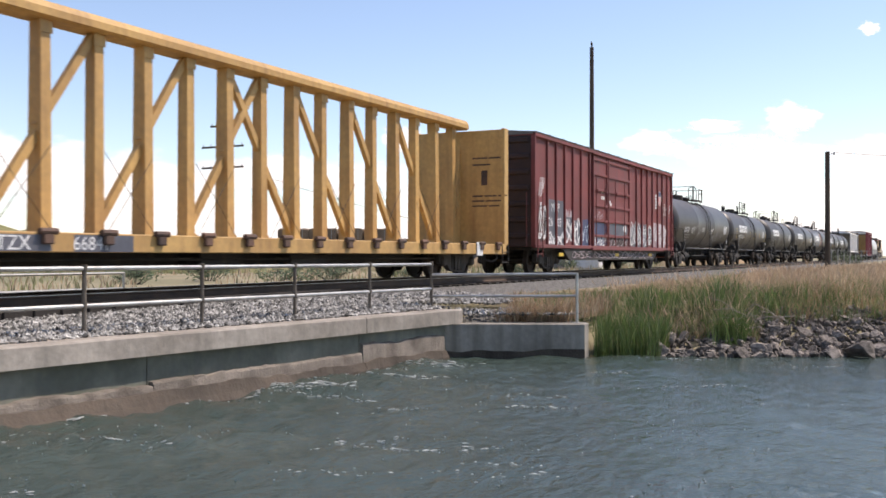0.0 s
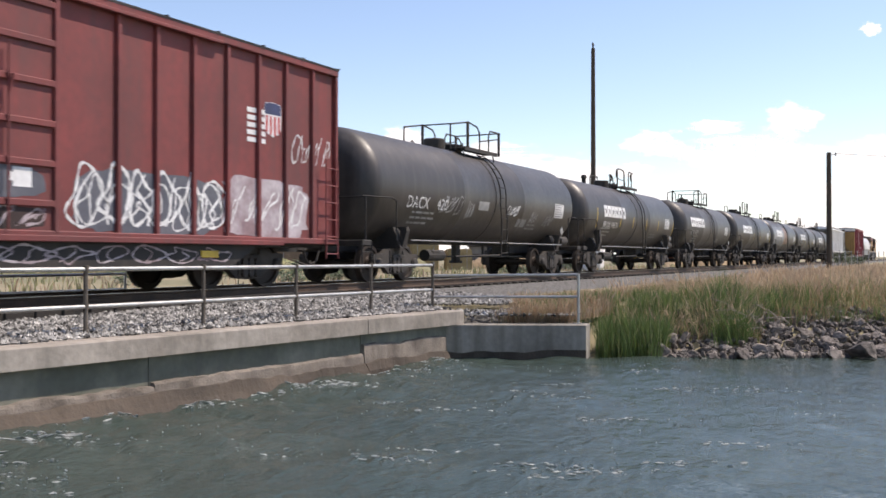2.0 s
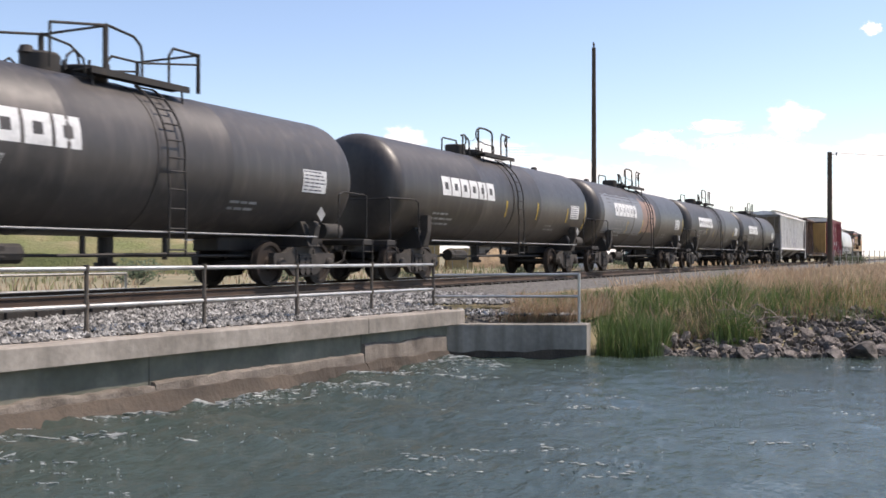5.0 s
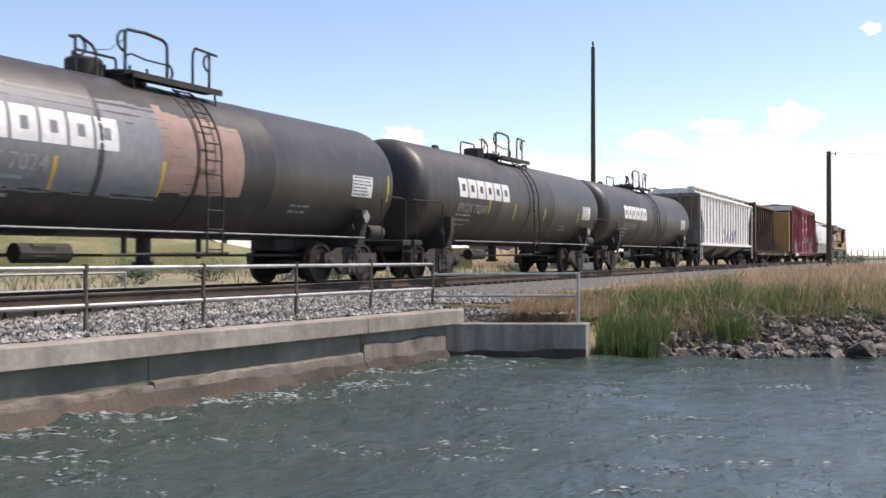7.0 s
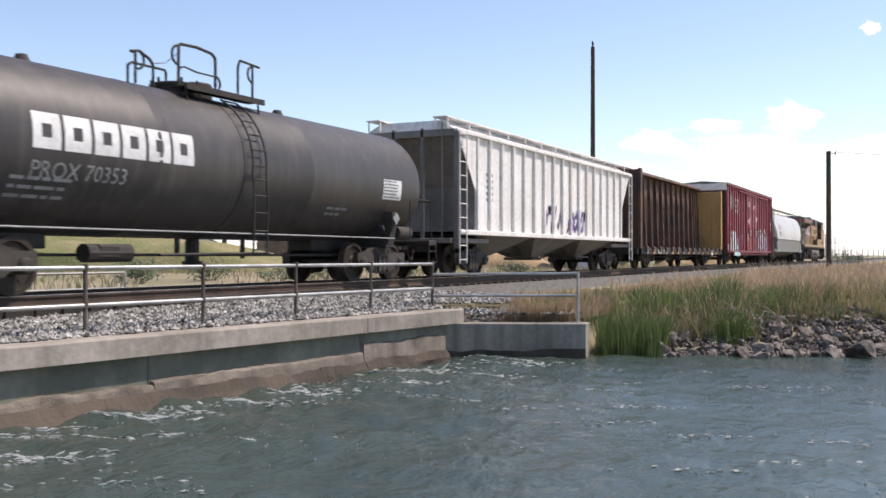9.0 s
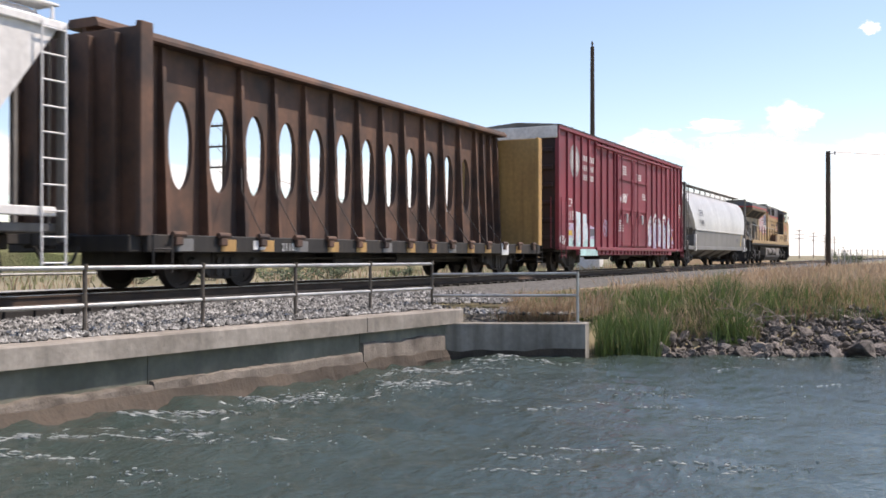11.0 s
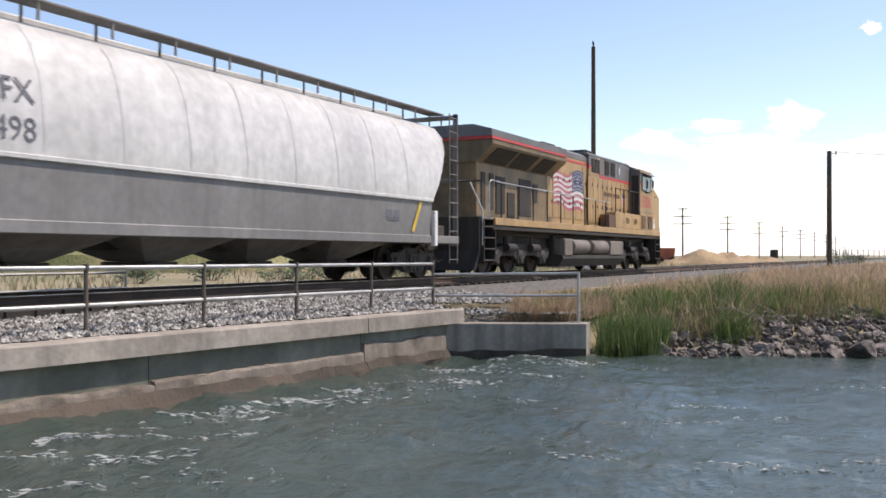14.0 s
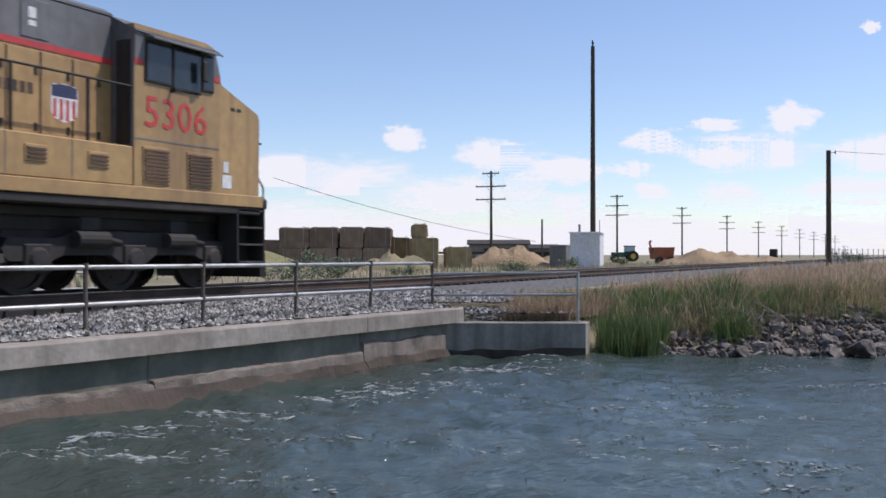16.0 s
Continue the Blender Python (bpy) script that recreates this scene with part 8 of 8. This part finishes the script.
    for x0, x1 in ((-2.3, -0.38), (-0.06, 1.97)):
        part("air_reservoir", Shape().lathe_x([(x0, 0.05), (x0 + 0.03, 0.18), (x0 + 0.1, 0.27), (x1 - 0.1, 0.27), (x1 - 0.03, 0.18), (x1, 0.05)], 24, -1.28, 0.93), DUSTY, car, smooth=True)
    part("equipment_box", Shape().box(-3.17, -2.36, -1.5, -0.9, 0.6, 1.2, 0.03), DUSTY, car)
    part("equipment_box", Shape().box(2.2, 3.98, -1.5, -0.9, 0.62, 1.18, 0.03), DUSTY, car)
    for xt in (-6.55, 6.9):
        s = Shape()
        for k in (-1, 1):
            y0, y1 = sorted((k * 1.02, k * 1.18))
            half = [(0.0, 0.98), (1.2, 0.98), (1.6, 0.86), (2.5, 0.86), (2.62, 0.7), (2.5, 0.52), (1.75, 0.50), (1.5, 0.6), (0.5, 0.6), (0.3, 0.48), (0.0, 0.46)]
            s.extrude_y(half + [(-x, z) for x, z in half[-2:0:-1]], y0, y1)
            for x in (-1.98, 0, 1.98):
                s.lathe_y([(k * 1.0, 0.2), (k * 1.22, 0.2), (k * 1.27, 0.15), (k * 1.28, 0.05)], 14, x, 0.53)
                s.box(x - 0.26, x + 0.26, min(k * 1.1, k * 1.22), max(k * 1.1, k * 1.22), 0.34, 0.78, 0.03)
            for x in (-1.0, 1.0):
                s.tube((x - 0.35, k * 1.27, 0.85), (x + 0.3, k * 1.27, 0.85), 0.13, 12).tube((x + 0.3, k * 1.27, 0.85), (x + 0.6, k * 1.27, 0.8), 0.05, 8)
                s.box(x - 0.2, x + 0.2, min(k * 1.18, k * 1.24), max(k * 1.18, k * 1.24), 0.98, 1.2, 0.02)
        s.box(-2.4, 2.4, -0.9, 0.9, 0.62, 1.0, 0.03).box(-0.6, 0.6, -0.9, 0.9, 1.0, 1.36, 0.03)
        tr = part("three_axle_truck", s, LOCOTRUCK, car, "dusty three-axle locomotive truck")
        tr.location = (xt, 0, 0)
        for dx in (-1.98, 0, 1.98):
            w = part("wheelset", BIGWHEEL, None, tr)
            WHEELS.append((w, dx, 0.53))
    TRAIN.append((car, 248.75))


mat_flag = mat("faded_red_paint", (0.40, 0.085, 0.115), (0.33, 0.09, 0.12), 0.55, 0, big=1, small=8, bump=0.05)

open_centerbeam()
red_boxcar()
tank_car(50.7, 64.2, "large grimy black tank car with a boxed platform rail", R=1.40, zc=2.36, style="box", vents=(), seed=1, graff=((-3.6, -2.2, 1.7, 2.3, GREYPAINT), (-1.95, -1.5, 1.6, 2.2, GREYPAINT), (0.9, 1.85, 1.85, 2.2, WHITE), (2.9, 3.5, 1.7, 2.05, GREYPAINT), (4.2, 5.0, 1.6, 2.0, GREYPAINT)), panels=((1.95, 2.65, 1.56, 1.8), (-1.2, -0.5, 1.95, 2.2)), mark=(("DACX", -5.45, 1.85, 0.42), ("420", -3.8, 1.85, 0.42)))
tank_car(66.4, 79.7, "black tank car with white block mark and one tall vent", logo=(-5.2, 3.0, 2.38, 0.46), number="PROX 40624", seed=2, vents=(-3.3,), tall=True, shift=0.42,
         stripes=((-5.65, 1.75, 2.5, YMARK), (-2.5, 1.85, 2.3, YMARK), (-0.58, 1.85, 2.3, YMARK), (1.64, 1.85, 2.3, YMARK), (3.69, 1.85, 2.3, YMARK), (6.6, 1.5, 2.3, YMARK)))
tank_car(82.9, 94.8, "black tank car with a boxed platform rail and white block mark", paint=TANK_B, style="box", logo=(-5.5, 3.4, 2.42, 0.5), number="PROX 46307", seed=3, vents=(-1.6,), tall=True)
tank_car(97.4, 111.4, "black tank car with yellow reflector marks and white panel", R=1.39, zc=2.32, logo=(-5.4, 3.5, 2.42, 0.5), number="", seed=4, vents=(5.2,),
         stripes=((2.0, 1.8, 2.35, YMARK), (4.9, 1.8, 2.3, YMARK), (6.85, 1.6, 2.6, YMARK), (-0.6, 1.8, 2.3, YMARK)), plate=WHITE)
c6, on6, h6 = tank_car(113.3, 127.1, "black tank car with a fresh grey repaint patch", R=1.39, zc=2.32, logo=(-5.5, 3.2, 2.45, 0.52), number="PROX 70241", seed=5, vents=(-4.6,),
                       stripes=((-3.2, 1.6, 2.1, YMARK), (-0.9, 1.6, 2.2, YMARK), (6.75, 1.9, 2.5, YMARK)))
ptop = lambda x: 3.12 + 0.06 * noise.noise(Vector((x * 2.0, 0, 0))) + (0.12 if -1.0 < x < -0.7 else 0)
gs, bs = Shape(), Shape()
for k in range(28):
    x = -6.5 + 5.6 * k / 28
    patch(gs, x, x + 0.2, 1.55 + 0.08 * noise.noise(Vector((x * 1.5, 4, 0))), ptop(x), lambda a, b: on6(a, b, 0.0015), 1, 10)
for k in range(11):
    x = -0.9 + 2.2 * k / 11
    patch(bs, x, x + 0.2, 1.7 + 0.1 * noise.noise(Vector((x * 2, 9, 0))), ptop(x) - 0.05 - 0.10 * max(0, x - 0.4), lambda a, b: on6(a, b, 0.0015), 1, 10)
part("repaint_patch", gs, TANK_PATCH, c6, "fresh pale grey paint patch", True)
part("repaint_patch", bs, TANK_BROWN, c6, "brown primer paint patch", True)
tank_car(129.2, 143.2, "dusty black tank car with white block mark", R=1.39, zc=2.32, paint=TANK_B, logo=(-5.7, 3.6, 2.42, 0.52), number="PROX 70349", seed=7, vents=(-4.04, 2.9), stripes=((-3.2, 1.85, 2.25, YMARK), (-1.24, 1.75, 2.2, YMARK), (1.38, 1.8, 2.2, YMARK), (4.81, 1.8, 2.15, YMARK)))
tank_car(145.0, 158.9, "dark grey tank car with white block mark", R=1.39, zc=2.32, paint=TANK_B, logo=(-5.4, 3.55, 2.36, 0.54), number="PROX 70353", seed=9, vents=(-3.97, 2.9), drum=0.2)
white_hopper()
window_centerbeam()
maroon_boxcar()
grey_hopper()
locomotive()


# ---- what moves ----
def motions():
    times = [2.0 * k for k in range(9)]
    for car, x0 in TRAIN:
        walk(car, [(t, pose(x0 - SPEED * t, TRACK_Y, RAIL_Z)) for t in times])
    steps = [k / FPS for k in range(16 * FPS + 1)]
    for wheel, dx, r in WHEELS:
        turn = math.degrees(SPEED / r)
        walk(wheel, [(t, pose(dx, 0, r, 0, -((turn * t) % 360.0), 0)) for t in steps])
    beats = [0.4 * k for k in range(41)]
    for ob, x, y, phase, rate in FOAMS:
        rows = []
        for t in beats:
            run = DRIFT * (t - 8.0)
            rows.append((t, pose(x + run.x, y + run.y, -0.003 + 0.012 * math.sin(rate * t + phase))))
        walk(ob, rows)
    walk(water, [(t, Matrix.Translation(DRIFT * (t - 8.0))) for t in times])


motions()
